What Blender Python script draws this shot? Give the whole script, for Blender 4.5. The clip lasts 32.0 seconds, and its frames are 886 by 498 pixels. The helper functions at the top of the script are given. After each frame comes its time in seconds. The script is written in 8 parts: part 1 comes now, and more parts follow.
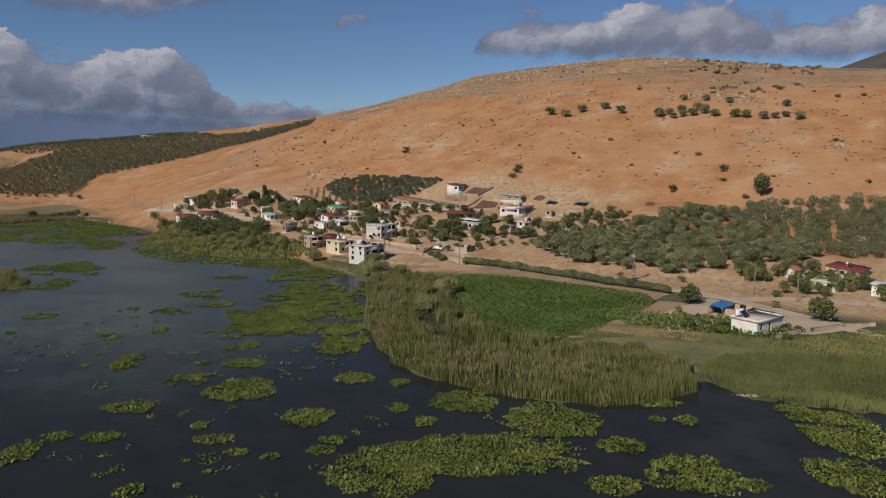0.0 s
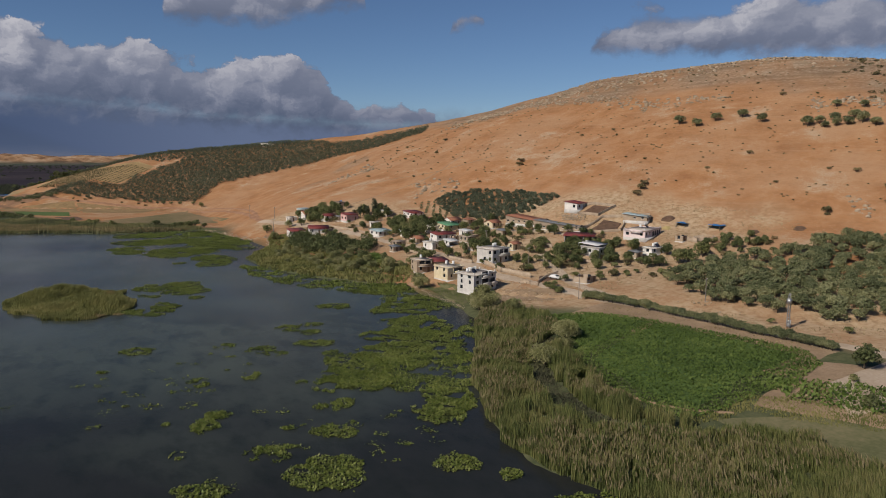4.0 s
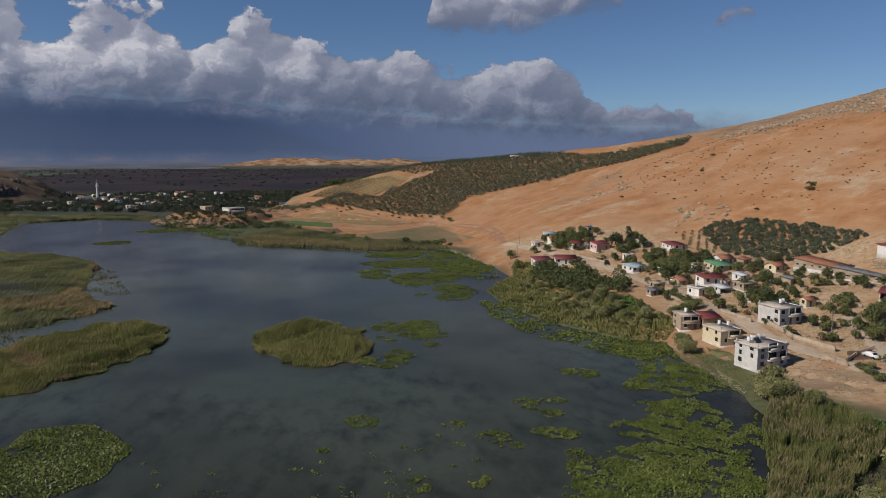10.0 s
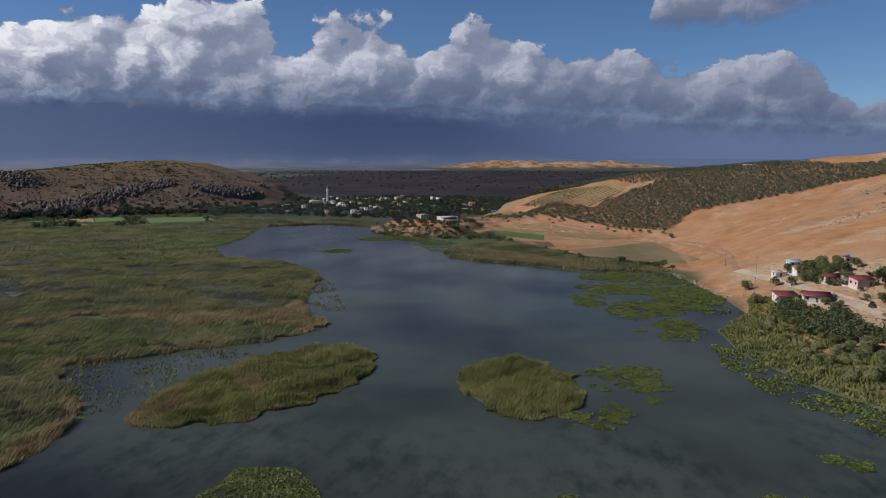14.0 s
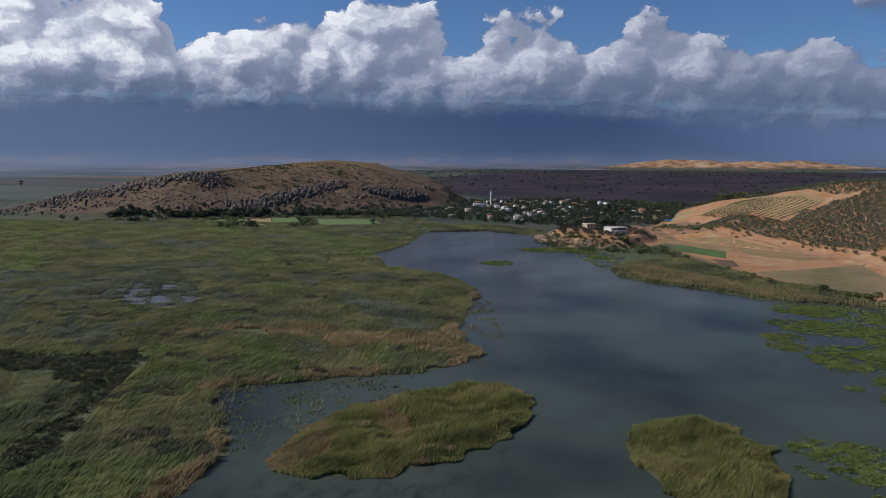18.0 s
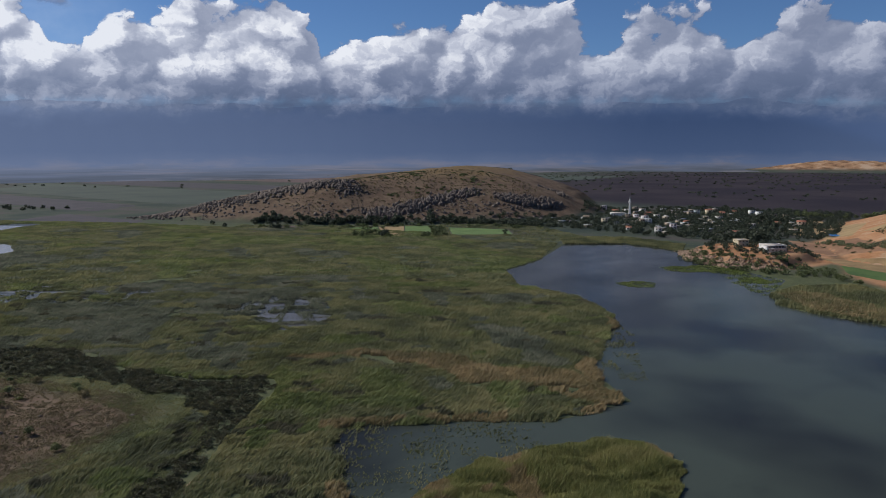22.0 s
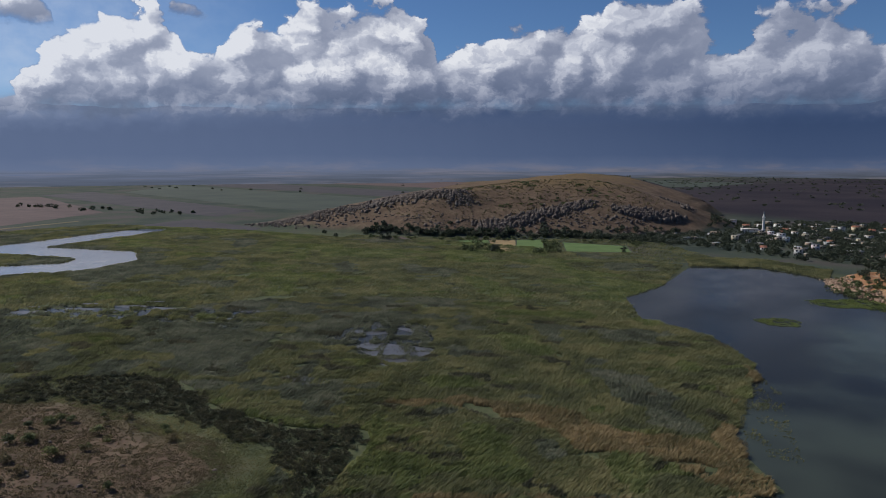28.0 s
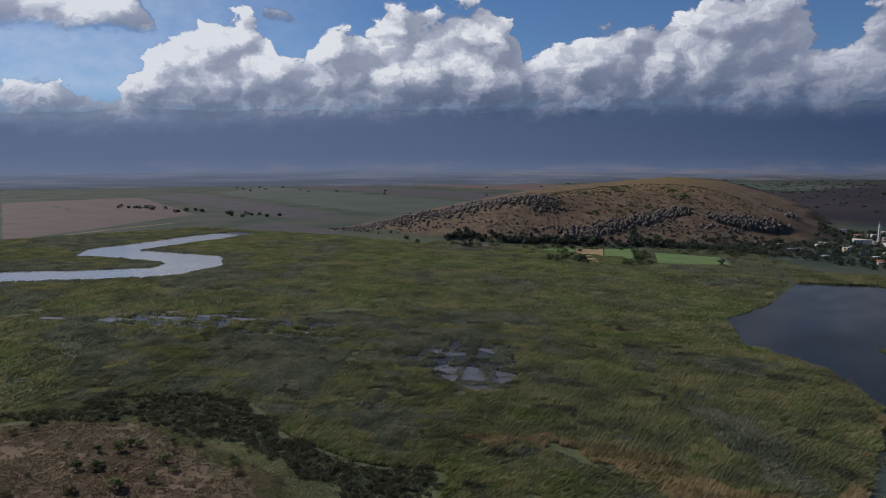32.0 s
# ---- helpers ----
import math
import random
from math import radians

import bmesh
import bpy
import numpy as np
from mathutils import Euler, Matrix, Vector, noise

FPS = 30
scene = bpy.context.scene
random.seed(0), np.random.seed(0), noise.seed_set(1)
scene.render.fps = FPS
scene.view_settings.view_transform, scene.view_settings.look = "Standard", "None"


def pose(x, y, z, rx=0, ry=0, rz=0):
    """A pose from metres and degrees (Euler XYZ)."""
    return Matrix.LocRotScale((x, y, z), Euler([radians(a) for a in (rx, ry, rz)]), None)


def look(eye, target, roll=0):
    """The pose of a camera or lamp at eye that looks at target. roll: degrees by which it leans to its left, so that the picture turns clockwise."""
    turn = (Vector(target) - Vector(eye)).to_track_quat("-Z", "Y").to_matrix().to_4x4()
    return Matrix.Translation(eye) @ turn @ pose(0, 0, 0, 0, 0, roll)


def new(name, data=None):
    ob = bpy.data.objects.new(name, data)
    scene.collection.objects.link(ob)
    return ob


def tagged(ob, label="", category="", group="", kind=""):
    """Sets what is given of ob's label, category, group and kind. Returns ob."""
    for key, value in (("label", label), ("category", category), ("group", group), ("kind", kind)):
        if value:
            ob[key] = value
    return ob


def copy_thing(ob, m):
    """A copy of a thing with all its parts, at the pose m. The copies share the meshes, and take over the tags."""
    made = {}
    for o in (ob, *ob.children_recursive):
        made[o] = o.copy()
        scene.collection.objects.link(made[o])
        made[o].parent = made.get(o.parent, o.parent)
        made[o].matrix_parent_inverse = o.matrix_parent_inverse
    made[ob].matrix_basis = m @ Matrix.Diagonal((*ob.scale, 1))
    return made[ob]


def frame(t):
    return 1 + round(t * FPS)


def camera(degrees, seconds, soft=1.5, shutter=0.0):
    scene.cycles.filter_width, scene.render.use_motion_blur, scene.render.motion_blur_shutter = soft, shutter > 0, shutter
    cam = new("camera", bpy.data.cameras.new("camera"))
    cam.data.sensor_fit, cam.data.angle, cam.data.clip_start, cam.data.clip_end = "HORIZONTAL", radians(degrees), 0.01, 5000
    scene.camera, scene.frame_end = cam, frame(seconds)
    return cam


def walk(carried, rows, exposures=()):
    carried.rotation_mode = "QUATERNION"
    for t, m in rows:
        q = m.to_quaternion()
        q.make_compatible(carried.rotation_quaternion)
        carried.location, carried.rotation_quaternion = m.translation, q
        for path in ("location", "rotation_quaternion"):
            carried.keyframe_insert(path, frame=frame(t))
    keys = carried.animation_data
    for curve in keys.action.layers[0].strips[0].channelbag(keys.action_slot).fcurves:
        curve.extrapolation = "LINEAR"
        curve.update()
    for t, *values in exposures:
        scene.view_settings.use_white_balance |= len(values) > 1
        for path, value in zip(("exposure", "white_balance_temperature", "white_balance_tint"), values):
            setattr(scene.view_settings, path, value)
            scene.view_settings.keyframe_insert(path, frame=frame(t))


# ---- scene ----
cam = camera(64.29, 32.0, 0.9)
PATH = [
    (0.0, look((-20.22, -56.31, 38.64), (40.05, 22.40, 25.54), 0.14)),
    (1.0, look((-17.36, -52.07, 40.38), (40.24, 28.61, 27.24), 0.12)),
    (2.0, look((-14.50, -47.74, 42.01), (39.88, 35.15, 28.89), 0.10)),
    (3.0, look((-11.66, -43.25, 43.51), (39.11, 41.90, 30.46), 0.08)),
    (4.0, look((-9.05, -38.63, 45.04), (38.02, 48.64, 32.03), 0.11)),
    (5.0, look((-6.85, -33.88, 46.78), (35.62, 55.71, 33.78), 0.11)),
    (6.0, look((-5.00, -29.07, 48.65), (32.80, 62.59, 35.60), 0.13)),
    (7.0, look((-3.39, -24.20, 50.51), (29.81, 69.23, 37.53), 0.20)),
    (8.0, look((-2.03, -19.25, 52.25), (25.63, 75.97, 39.29), 0.20)),
    (9.0, look((-0.97, -14.22, 53.81), (20.78, 82.52, 40.89), 0.09)),
    (10.0, look((-0.25, -9.29, 55.45), (14.38, 88.80, 42.62), -0.01)),
    (11.0, look((0.07, -4.60, 57.36), (7.43, 94.31, 44.58), -0.22)),
    (12.0, look((0.00, 0.00, 59.40), (0.00, 99.19, 46.67), -0.18)),
    (13.0, look((-0.45, 4.76, 61.34), (-7.80, 103.67, 48.63), -0.13)),
    (14.0, look((-1.34, 9.97, 63.21), (-16.14, 108.04, 50.50), -0.08)),
    (15.0, look((-2.66, 15.79, 65.08), (-24.60, 112.50, 52.19), 0.00)),
    (16.0, look((-4.10, 21.79, 66.94), (-31.89, 116.99, 54.07), 0.12)),
    (17.0, look((-5.42, 27.48, 68.76), (-37.84, 121.18, 55.80), 0.21)),
    (18.0, look((-6.93, 32.77, 70.53), (-43.84, 124.79, 57.46), 0.14)),
    (19.0, look((-8.96, 37.68, 72.27), (-50.51, 127.71, 59.33), -0.15)),
    (20.0, look((-11.20, 42.03, 74.20), (-57.20, 129.87, 61.26), -0.38)),
    (21.0, look((-13.34, 45.77, 76.47), (-63.14, 131.51, 63.46), -0.34)),
    (22.0, look((-15.58, 49.42, 78.74), (-69.05, 132.92, 65.77), -0.17)),
    (23.0, look((-18.15, 53.44, 80.63), (-73.83, 135.49, 67.69), -0.11)),
    (24.0, look((-20.87, 57.69, 82.25), (-79.10, 137.96, 69.36), -0.06)),
    (25.0, look((-23.52, 61.88, 83.77), (-83.66, 140.75, 71.01), 0.02)),
    (26.0, look((-26.25, 65.92, 85.28), (-88.45, 143.19, 72.59), -0.01)),
    (27.0, look((-29.25, 69.78, 86.81), (-93.49, 145.37, 74.16), 0.06)),
    (28.0, look((-32.42, 73.56, 88.34), (-98.47, 147.56, 75.67), 0.04)),
    (29.0, look((-35.65, 77.32, 89.81), (-103.57, 149.62, 77.16), 0.05)),
    (30.0, look((-39.04, 81.06, 91.19), (-109.07, 151.32, 78.56), 0.03)),
    (31.0, look((-42.68, 84.75, 92.46), (-114.63, 153.05, 79.88), 0.01)),
    (32.0, look((-46.48, 88.41, 93.67), (-120.82, 154.09, 81.03), -0.01)),
]
walk(cam, PATH, [(0.0, 0.0, 6760, 13), (8.0, -0.03, 6680, 13), (13.0, 0.02, 6250, 13), (18.0, 0.10, 6000, 12), (24.0, 0.03, 6020, 12), (32.0, -0.10, 6080, 12)])

# ---- world, sun ----
SUN_AZ, SUN_EL = -102.0, 38.0  # degrees clockwise from +y; height over the horizon
world = bpy.data.worlds.new("world")
scene.world = world
world.use_nodes = True
wn = world.node_tree
sky = wn.nodes.new("ShaderNodeTexSky")
sky.sky_type, sky.sun_disc = "NISHITA", False
sky.sun_elevation, sky.sun_rotation = radians(SUN_EL), radians(SUN_AZ)
sky.air_density, sky.dust_density, sky.ozone_density, sky.altitude = 1.0, 0.0, 7.0, 1800
wn.links.new(sky.outputs[0], wn.nodes["Background"].inputs[0])
wn.nodes["Background"].inputs[1].default_value = 0.066
sun_dir = Vector((math.sin(radians(SUN_AZ)) * math.cos(radians(SUN_EL)), math.cos(radians(SUN_AZ)) * math.cos(radians(SUN_EL)), math.sin(radians(SUN_EL))))
sun = new("sun", bpy.data.lights.new("sun", "SUN"))
sun.data.energy, sun.data.angle, sun.data.color = 4.1, radians(0.6), (1.0, 0.93, 0.82)
sun.matrix_world = look(sun_dir * 900, (0, 0, 0))


# ---- materials ----
def nodes_of(name):
    m = bpy.data.materials.new(name)
    m.use_nodes = True
    return m, m.node_tree, m.node_tree.nodes["Principled BSDF"]


def node(nt, kind, *plugs, operation="", layer_name=""):
    """A node of that kind; plugs are (input, value or socket)."""
    n = nt.nodes.new("ShaderNode" + kind)
    if operation:
        n.operation = operation
    if layer_name:
        n.layer_name = layer_name
    for key, value in plugs:
        if isinstance(value, bpy.types.NodeSocket):
            nt.links.new(value, n.inputs[key])
        else:
            n.inputs[key].default_value = value
    return n


def ramp(nt, fac, stops):
    r = nt.nodes.new("ShaderNodeValToRGB")
    while len(r.color_ramp.elements) < len(stops):
        r.color_ramp.elements.new(0.5)
    for e, (p, c) in zip(r.color_ramp.elements, stops):
        e.position, e.color = p, (*c, 1) if len(c) == 3 else c
    nt.links.new(fac, r.inputs[0])
    return r.outputs[0]


def mix(nt, fac, a, b, blend="MIX"):
    m = nt.nodes.new("ShaderNodeMix")
    m.data_type, m.blend_type = "RGBA", blend
    for key, value in ((0, fac), (6, a), (7, b)):
        if isinstance(value, bpy.types.NodeSocket):
            nt.links.new(value, m.inputs[key])
        else:
            m.inputs[key].default_value = value if key == 0 else (*value, 1)
    return m.outputs[2]


def spot(nt, scale, detail=4.0, rough=0.55, coord=None):
    """Noise in world metres, one feature in 1/scale metres."""
    if coord is None:
        coord = node(nt, "NewGeometry").outputs["Position"]
    return node(nt, "TexNoise", ("Vector", coord), ("Scale", scale), ("Detail", detail), ("Roughness", rough)).outputs[0]


def surface(name, a, b, scale=0.6, fine=6.0, rough=0.85, bump=0.0, metal=0.0, island=0.0, random_ob=0.0, spec=0.3):
    """A surface between two colours: stains, grain, a little relief, and a shift per piece."""
    m, nt, bs = nodes_of(name)
    big, small = spot(nt, scale, 5), spot(nt, fine, 3)
    fac = node(nt, "Math", (0, big), (1, 0.62), operation="MULTIPLY").outputs[0]
    fac = node(nt, "MapRange", (0, node(nt, "Math", (0, fac), (1, node(nt, "Math", (0, small), (1, 0.38), operation="MULTIPLY").outputs[0]), operation="ADD").outputs[0]), (1, 0.36), (2, 0.64)).outputs[0]
    col = mix(nt, fac, a, b)
    if island or random_ob:
        rnd = node(nt, "NewGeometry").outputs["Random Per Island"] if island else node(nt, "ObjectInfo").outputs["Random"]
        amount = island or random_ob
        val = node(nt, "MapRange", (0, rnd), (3, 1 - amount), (4, 1 + amount)).outputs[0]
        col = node(nt, "HueSaturation", ("Value", val), ("Color", col)).outputs[0]
    nt.links.new(col, bs.inputs["Base Color"])
    bs.inputs["Roughness"].default_value, bs.inputs["Metallic"].default_value = rough, metal
    bs.inputs["Specular IOR Level"].default_value = spec
    if bump:
        bp = node(nt, "Bump", ("Height", small), ("Strength", 0.6), ("Distance", bump))
        nt.links.new(bp.outputs[0], bs.inputs["Normal"])
    return m


def plain(name, a, rough=0.6, metal=0.0, spec=0.4):
    return surface(name, tuple(c * 0.86 for c in a), tuple(min(1, c * 1.1) for c in a), 0.9, 8, rough, 0.0, metal, spec=spec)


def ground_material():
    m, nt, bs = nodes_of("ground")
    zone = node(nt, "VertexColor", layer_name="zone")
    sep = node(nt, "SeparateColor", (0, zone.outputs[0]))
    zone2 = node(nt, "VertexColor", layer_name="zone_more")
    sep2 = node(nt, "SeparateColor", (0, zone2.outputs[0]))
    broad, mid, fine, grain = spot(nt, 0.012, 6), spot(nt, 0.07, 6, 0.62), spot(nt, 0.5, 6, 0.6), spot(nt, 3.0, 4)
    # plain: dim fields and stubble
    col = ramp(nt, broad, [(0.36, (0.040, 0.052, 0.042)), (0.5, (0.058, 0.070, 0.050)), (0.64, (0.078, 0.070, 0.062))])
    # marsh
    marsh = ramp(nt, mid, [(0.3, (0.062, 0.072, 0.038)), (0.5, (0.090, 0.100, 0.050)), (0.7, (0.125, 0.125, 0.066))])
    marsh = mix(nt, node(nt, "MapRange", (0, fine), (1, 0.4), (2, 0.7)).outputs[0], marsh, (0.055, 0.068, 0.032))
    col = mix(nt, sep.outputs[1], col, marsh)
    # dry slope: ochre earth with pale and rusty washes, furrows along the slope
    dry = ramp(nt, mid, [(0.3, (0.258, 0.124, 0.056)), (0.5, (0.335, 0.168, 0.078)), (0.68, (0.385, 0.218, 0.112))])
    wash = node(nt, "MapRange", (0, spot(nt, 0.022, 5, 0.6)), (1, 0.44), (2, 0.66), (4, 0.75)).outputs[0]
    dry = mix(nt, wash, dry, (0.372, 0.226, 0.130))
    pebbles = node(nt, "MapRange", (0, node(nt, "Math", (0, spot(nt, 0.035, 5, 0.65)), (1, node(nt, "Math", (0, grain), (1, 0.5), operation="MULTIPLY").outputs[0]), operation="ADD").outputs[0]), (1, 0.84), (2, 0.92), (4, 0.8)).outputs[0]
    dry = mix(nt, pebbles, dry, (0.40, 0.31, 0.215))
    dry = mix(nt, node(nt, "MapRange", (0, fine), (1, 0.54), (2, 0.70), (4, 0.30)).outputs[0], dry, (0.215, 0.118, 0.060))
    dry = mix(nt, node(nt, "MapRange", (0, fine), (1, 0.48), (2, 0.34), (4, 0.25)).outputs[0], dry, (0.380, 0.250, 0.150))
    dry = mix(nt, node(nt, "MapRange", (0, grain), (1, 0.44), (2, 0.32), (4, 0.35)).outputs[0], dry, (0.17, 0.105, 0.06))
    dry = mix(nt, node(nt, "MapRange", (0, grain), (1, 0.58), (2, 0.8), (4, 0.3)).outputs[0], dry, (0.395, 0.274, 0.167))
    contour = node(nt, "Mapping", ("Vector", node(nt, "NewGeometry").outputs["Position"]), ("Scale", (0.05, 0.05, 1.0))).outputs[0]
    ledges = spot(nt, 0.55, 5, 0.6, contour)
    dry = mix(nt, node(nt, "MapRange", (0, ledges), (1, 0.54), (2, 0.68), (4, 0.20)).outputs[0], dry, (0.235, 0.135, 0.072))
    dry = mix(nt, node(nt, "MapRange", (0, ledges), (1, 0.45), (2, 0.32), (4, 0.22)).outputs[0], dry, (0.405, 0.275, 0.170))
    trodden = ramp(nt, fine, [(0.35, (0.270, 0.185, 0.108)), (0.5, (0.385, 0.278, 0.172)), (0.66, (0.450, 0.345, 0.230))])
    dry = mix(nt, node(nt, "Math", (0, zone.outputs[1]), (1, node(nt, "MapRange", (0, mid), (1, 0.36), (2, 0.56), (3, 0.35), (4, 0.95)).outputs[0]), operation="MULTIPLY").outputs[0], dry, trodden)
    col = mix(nt, sep.outputs[0], col, dry)
    # red-brown scrub of the rocky hill
    scrub = ramp(nt, mid, [(0.3, (0.088, 0.062, 0.045)), (0.5, (0.138, 0.094, 0.064)), (0.7, (0.182, 0.134, 0.088))])
    scrub = mix(nt, node(nt, "MapRange", (0, fine), (1, 0.5), (2, 0.7), (4, 0.7)).outputs[0], scrub, (0.057, 0.053, 0.023))
    up = node(nt, "SeparateXYZ", (0, node(nt, "NewGeometry").outputs["Position"])).outputs[2]
    up = node(nt, "Math", (0, up), (1, node(nt, "Math", (0, mid), (1, 40.0), operation="MULTIPLY").outputs[0]), operation="ADD").outputs[0]
    gold = ramp(nt, fine, [(0.35, (0.085, 0.066, 0.030)), (0.5, (0.150, 0.102, 0.046)), (0.66, (0.205, 0.140, 0.066))])
    scrub = mix(nt, node(nt, "MapRange", (0, up), (1, 64.0), (2, 84.0)).outputs[0], scrub, gold)
    col = mix(nt, sep.outputs[2], col, scrub)
    # stony crest
    stone = ramp(nt, fine, [(0.35, (0.135, 0.098, 0.066)), (0.5, (0.225, 0.168, 0.116)), (0.64, (0.320, 0.262, 0.198))])
    stone = mix(nt, node(nt, "MapRange", (0, ledges), (1, 0.47), (2, 0.58), (4, 0.75)).outputs[0], stone, (0.128, 0.098, 0.066))
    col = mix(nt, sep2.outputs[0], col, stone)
    # far plain, cloud shade put into a darker colour
    shaded_plain = ramp(nt, spot(nt, 0.004, 5), [(0.4, (0.024, 0.020, 0.026)), (0.6, (0.040, 0.032, 0.036))])
    col = mix(nt, sep2.outputs[1], col, shaded_plain)
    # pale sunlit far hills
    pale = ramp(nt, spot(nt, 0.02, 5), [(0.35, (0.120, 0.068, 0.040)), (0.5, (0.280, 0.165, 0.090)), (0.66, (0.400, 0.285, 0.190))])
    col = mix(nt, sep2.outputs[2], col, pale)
    nt.links.new(col, bs.inputs["Base Color"])
    bs.inputs["Roughness"].default_value, bs.inputs["Specular IOR Level"].default_value = 0.95, 0.1
    bp = node(nt, "Bump", ("Height", fine), ("Strength", 0.5), ("Distance", 0.3))
    nt.links.new(node(nt, "Bump", ("Height", grain), ("Strength", 0.4), ("Distance", 0.15), ("Normal", bp.outputs[0])).outputs[0], bs.inputs["Normal"])
    return m


def water_material():
    m, nt, bs = nodes_of("lake_water")
    pos = node(nt, "NewGeometry").outputs["Position"]
    flat = node(nt, "Mapping", ("Vector", pos), ("Scale", (1.0, 0.55, 1.0)), ("Rotation", (0, 0, 0.5))).outputs[0]
    weed = node(nt, "MapRange", (0, spot(nt, 0.2, 5, 0.62, flat)), (1, 0.44), (2, 0.72)).outputs[0]
    beds = node(nt, "MapRange", (0, node(nt, "Math", (0, spot(nt, 0.018, 4, 0.6)), (1, node(nt, "MapRange", (0, node(nt, "SeparateXYZ", (0, pos)).outputs[1]), (1, 130.0), (2, 260.0), (3, 0.10), (4, -0.22)).outputs[0]), operation="ADD").outputs[0]), (1, 0.42), (2, 0.60)).outputs[0]
    weed = node(nt, "Math", (0, weed), (1, beds), operation="MULTIPLY").outputs[0]
    shallow = node(nt, "MapRange", (0, node(nt, "SeparateXYZ", (0, pos)).outputs[1]), (1, 40.0), (2, 150.0), (3, -0.16), (4, 0.10)).outputs[0]
    deep = node(nt, "MapRange", (0, node(nt, "SeparateXYZ", (0, pos)).outputs[1]), (1, 150.0), (2, 260.0), (3, 0.02), (4, -0.06)).outputs[0]
    west = node(nt, "MapRange", (0, node(nt, "SeparateXYZ", (0, pos)).outputs[0]), (1, -150.0), (2, -100.0), (3, -0.22), (4, 0.0)).outputs[0]
    shallow = node(nt, "Math", (0, node(nt, "Math", (0, shallow), (1, deep), operation="ADD").outputs[0]), (1, west), operation="ADD").outputs[0]
    murk = node(nt, "Math", (0, spot(nt, 0.012, 3, 0.5)), (1, shallow), operation="ADD").outputs[0]
    col = mix(nt, node(nt, "MapRange", (0, murk), (1, 0.4), (2, 0.6)).outputs[0], (0.021, 0.023, 0.022), (0.054, 0.065, 0.052))
    col = mix(nt, node(nt, "Math", (0, weed), (1, 0.7), operation="MULTIPLY").outputs[0], col, (0.010, 0.014, 0.012))
    nt.links.new(col, bs.inputs["Base Color"])
    bs.inputs["IOR"].default_value, bs.inputs["Specular IOR Level"].default_value = 1.3, 0.11
    rough = node(nt, "MapRange", (0, spot(nt, 0.03, 4, 0.6, flat)), (1, 0.35), (2, 0.7), (3, 0.12), (4, 0.26)).outputs[0]
    nt.links.new(rough, bs.inputs["Roughness"])
    wave = node(nt, "TexNoise", ("Vector", flat), ("Scale", 1.6), ("Detail", 5), ("Roughness", 0.6)).outputs[0]
    nt.links.new(node(nt, "Bump", ("Height", wave), ("Strength", 0.2), ("Distance", 0.2)).outputs[0], bs.inputs["Normal"])
    return m


def leaf_material(name, a, b, c, patch=0.05, vary=0.35, gloss=0.7, each=False, thin=0.32):
    """Foliage: three tones by patch and by leaf, and by plant where each one is its own."""
    m, nt, bs = nodes_of(name)
    rnd = node(nt, "NewGeometry").outputs["Random Per Island"]
    wide = node(nt, "MapRange", (0, spot(nt, patch, 6, 0.65)), (1, 0.33), (2, 0.67)).outputs[0]
    tone = node(nt, "Math", (0, node(nt, "Math", (0, rnd), (1, vary), operation="MULTIPLY").outputs[0]), (1, node(nt, "Math", (0, wide), (1, 1 - vary), operation="MULTIPLY").outputs[0]), operation="ADD").outputs[0]
    col = ramp(nt, tone, [(0.18, a), (0.5, b), (0.82, c)])
    if each:
        rob = node(nt, "ObjectInfo").outputs["Random"]
        col = node(nt, "HueSaturation", ("Hue", node(nt, "MapRange", (0, rob), (3, 0.475), (4, 0.515)).outputs[0]), ("Value", node(nt, "MapRange", (0, rob), (3, 1.4), (4, 0.75)).outputs[0]), ("Color", col)).outputs[0]
    nt.links.new(col, bs.inputs["Base Color"])
    bs.inputs["Roughness"].default_value, bs.inputs["Specular IOR Level"].default_value = gloss, 0.25
    through_leaf = node(nt, "BsdfTranslucent", (0, col))
    both = node(nt, "MixShader", (0, thin), (1, bs.outputs[0]), (2, through_leaf.outputs[0]))
    nt.links.new(both.outputs[0], nt.nodes["Material Output"].inputs[0])
    return m


M_GROUND, M_WATER = ground_material(), water_material()
M_REED = leaf_material("marsh_reed", (0.099, 0.108, 0.053), (0.166, 0.170, 0.075), (0.251, 0.234, 0.105), 0.035, vary=0.16, thin=0.45)
M_REED_GREY = leaf_material("grey_reed", (0.085, 0.095, 0.064), (0.139, 0.149, 0.097), (0.211, 0.212, 0.144), 0.05, vary=0.16, thin=0.45)
M_REED_DARK = leaf_material("dark_reed", (0.051, 0.054, 0.032), (0.086, 0.086, 0.050), (0.138, 0.128, 0.076), 0.06, vary=0.16, thin=0.45)
M_REED_LUSH = leaf_material("lush_reed", (0.104, 0.128, 0.044), (0.160, 0.183, 0.064), (0.238, 0.248, 0.096), 0.045, vary=0.16, thin=0.45)
M_REED_DRY = leaf_material("dry_reed", (0.161, 0.137, 0.067), (0.252, 0.196, 0.095), (0.364, 0.273, 0.140), 0.06, thin=0.45)
M_REED_TAN = leaf_material("shore_reed", (0.094, 0.118, 0.036), (0.164, 0.182, 0.060), (0.255, 0.236, 0.100), 0.12, 0.45, thin=0.4)
M_PLUME = leaf_material("reed_plume", (0.150, 0.130, 0.062), (0.215, 0.180, 0.090), (0.300, 0.250, 0.140), 0.2, 0.5, thin=0.4)
M_SEDGE = leaf_material("sedge", (0.112, 0.122, 0.039), (0.191, 0.195, 0.063), (0.283, 0.256, 0.100), 0.07, thin=0.45)
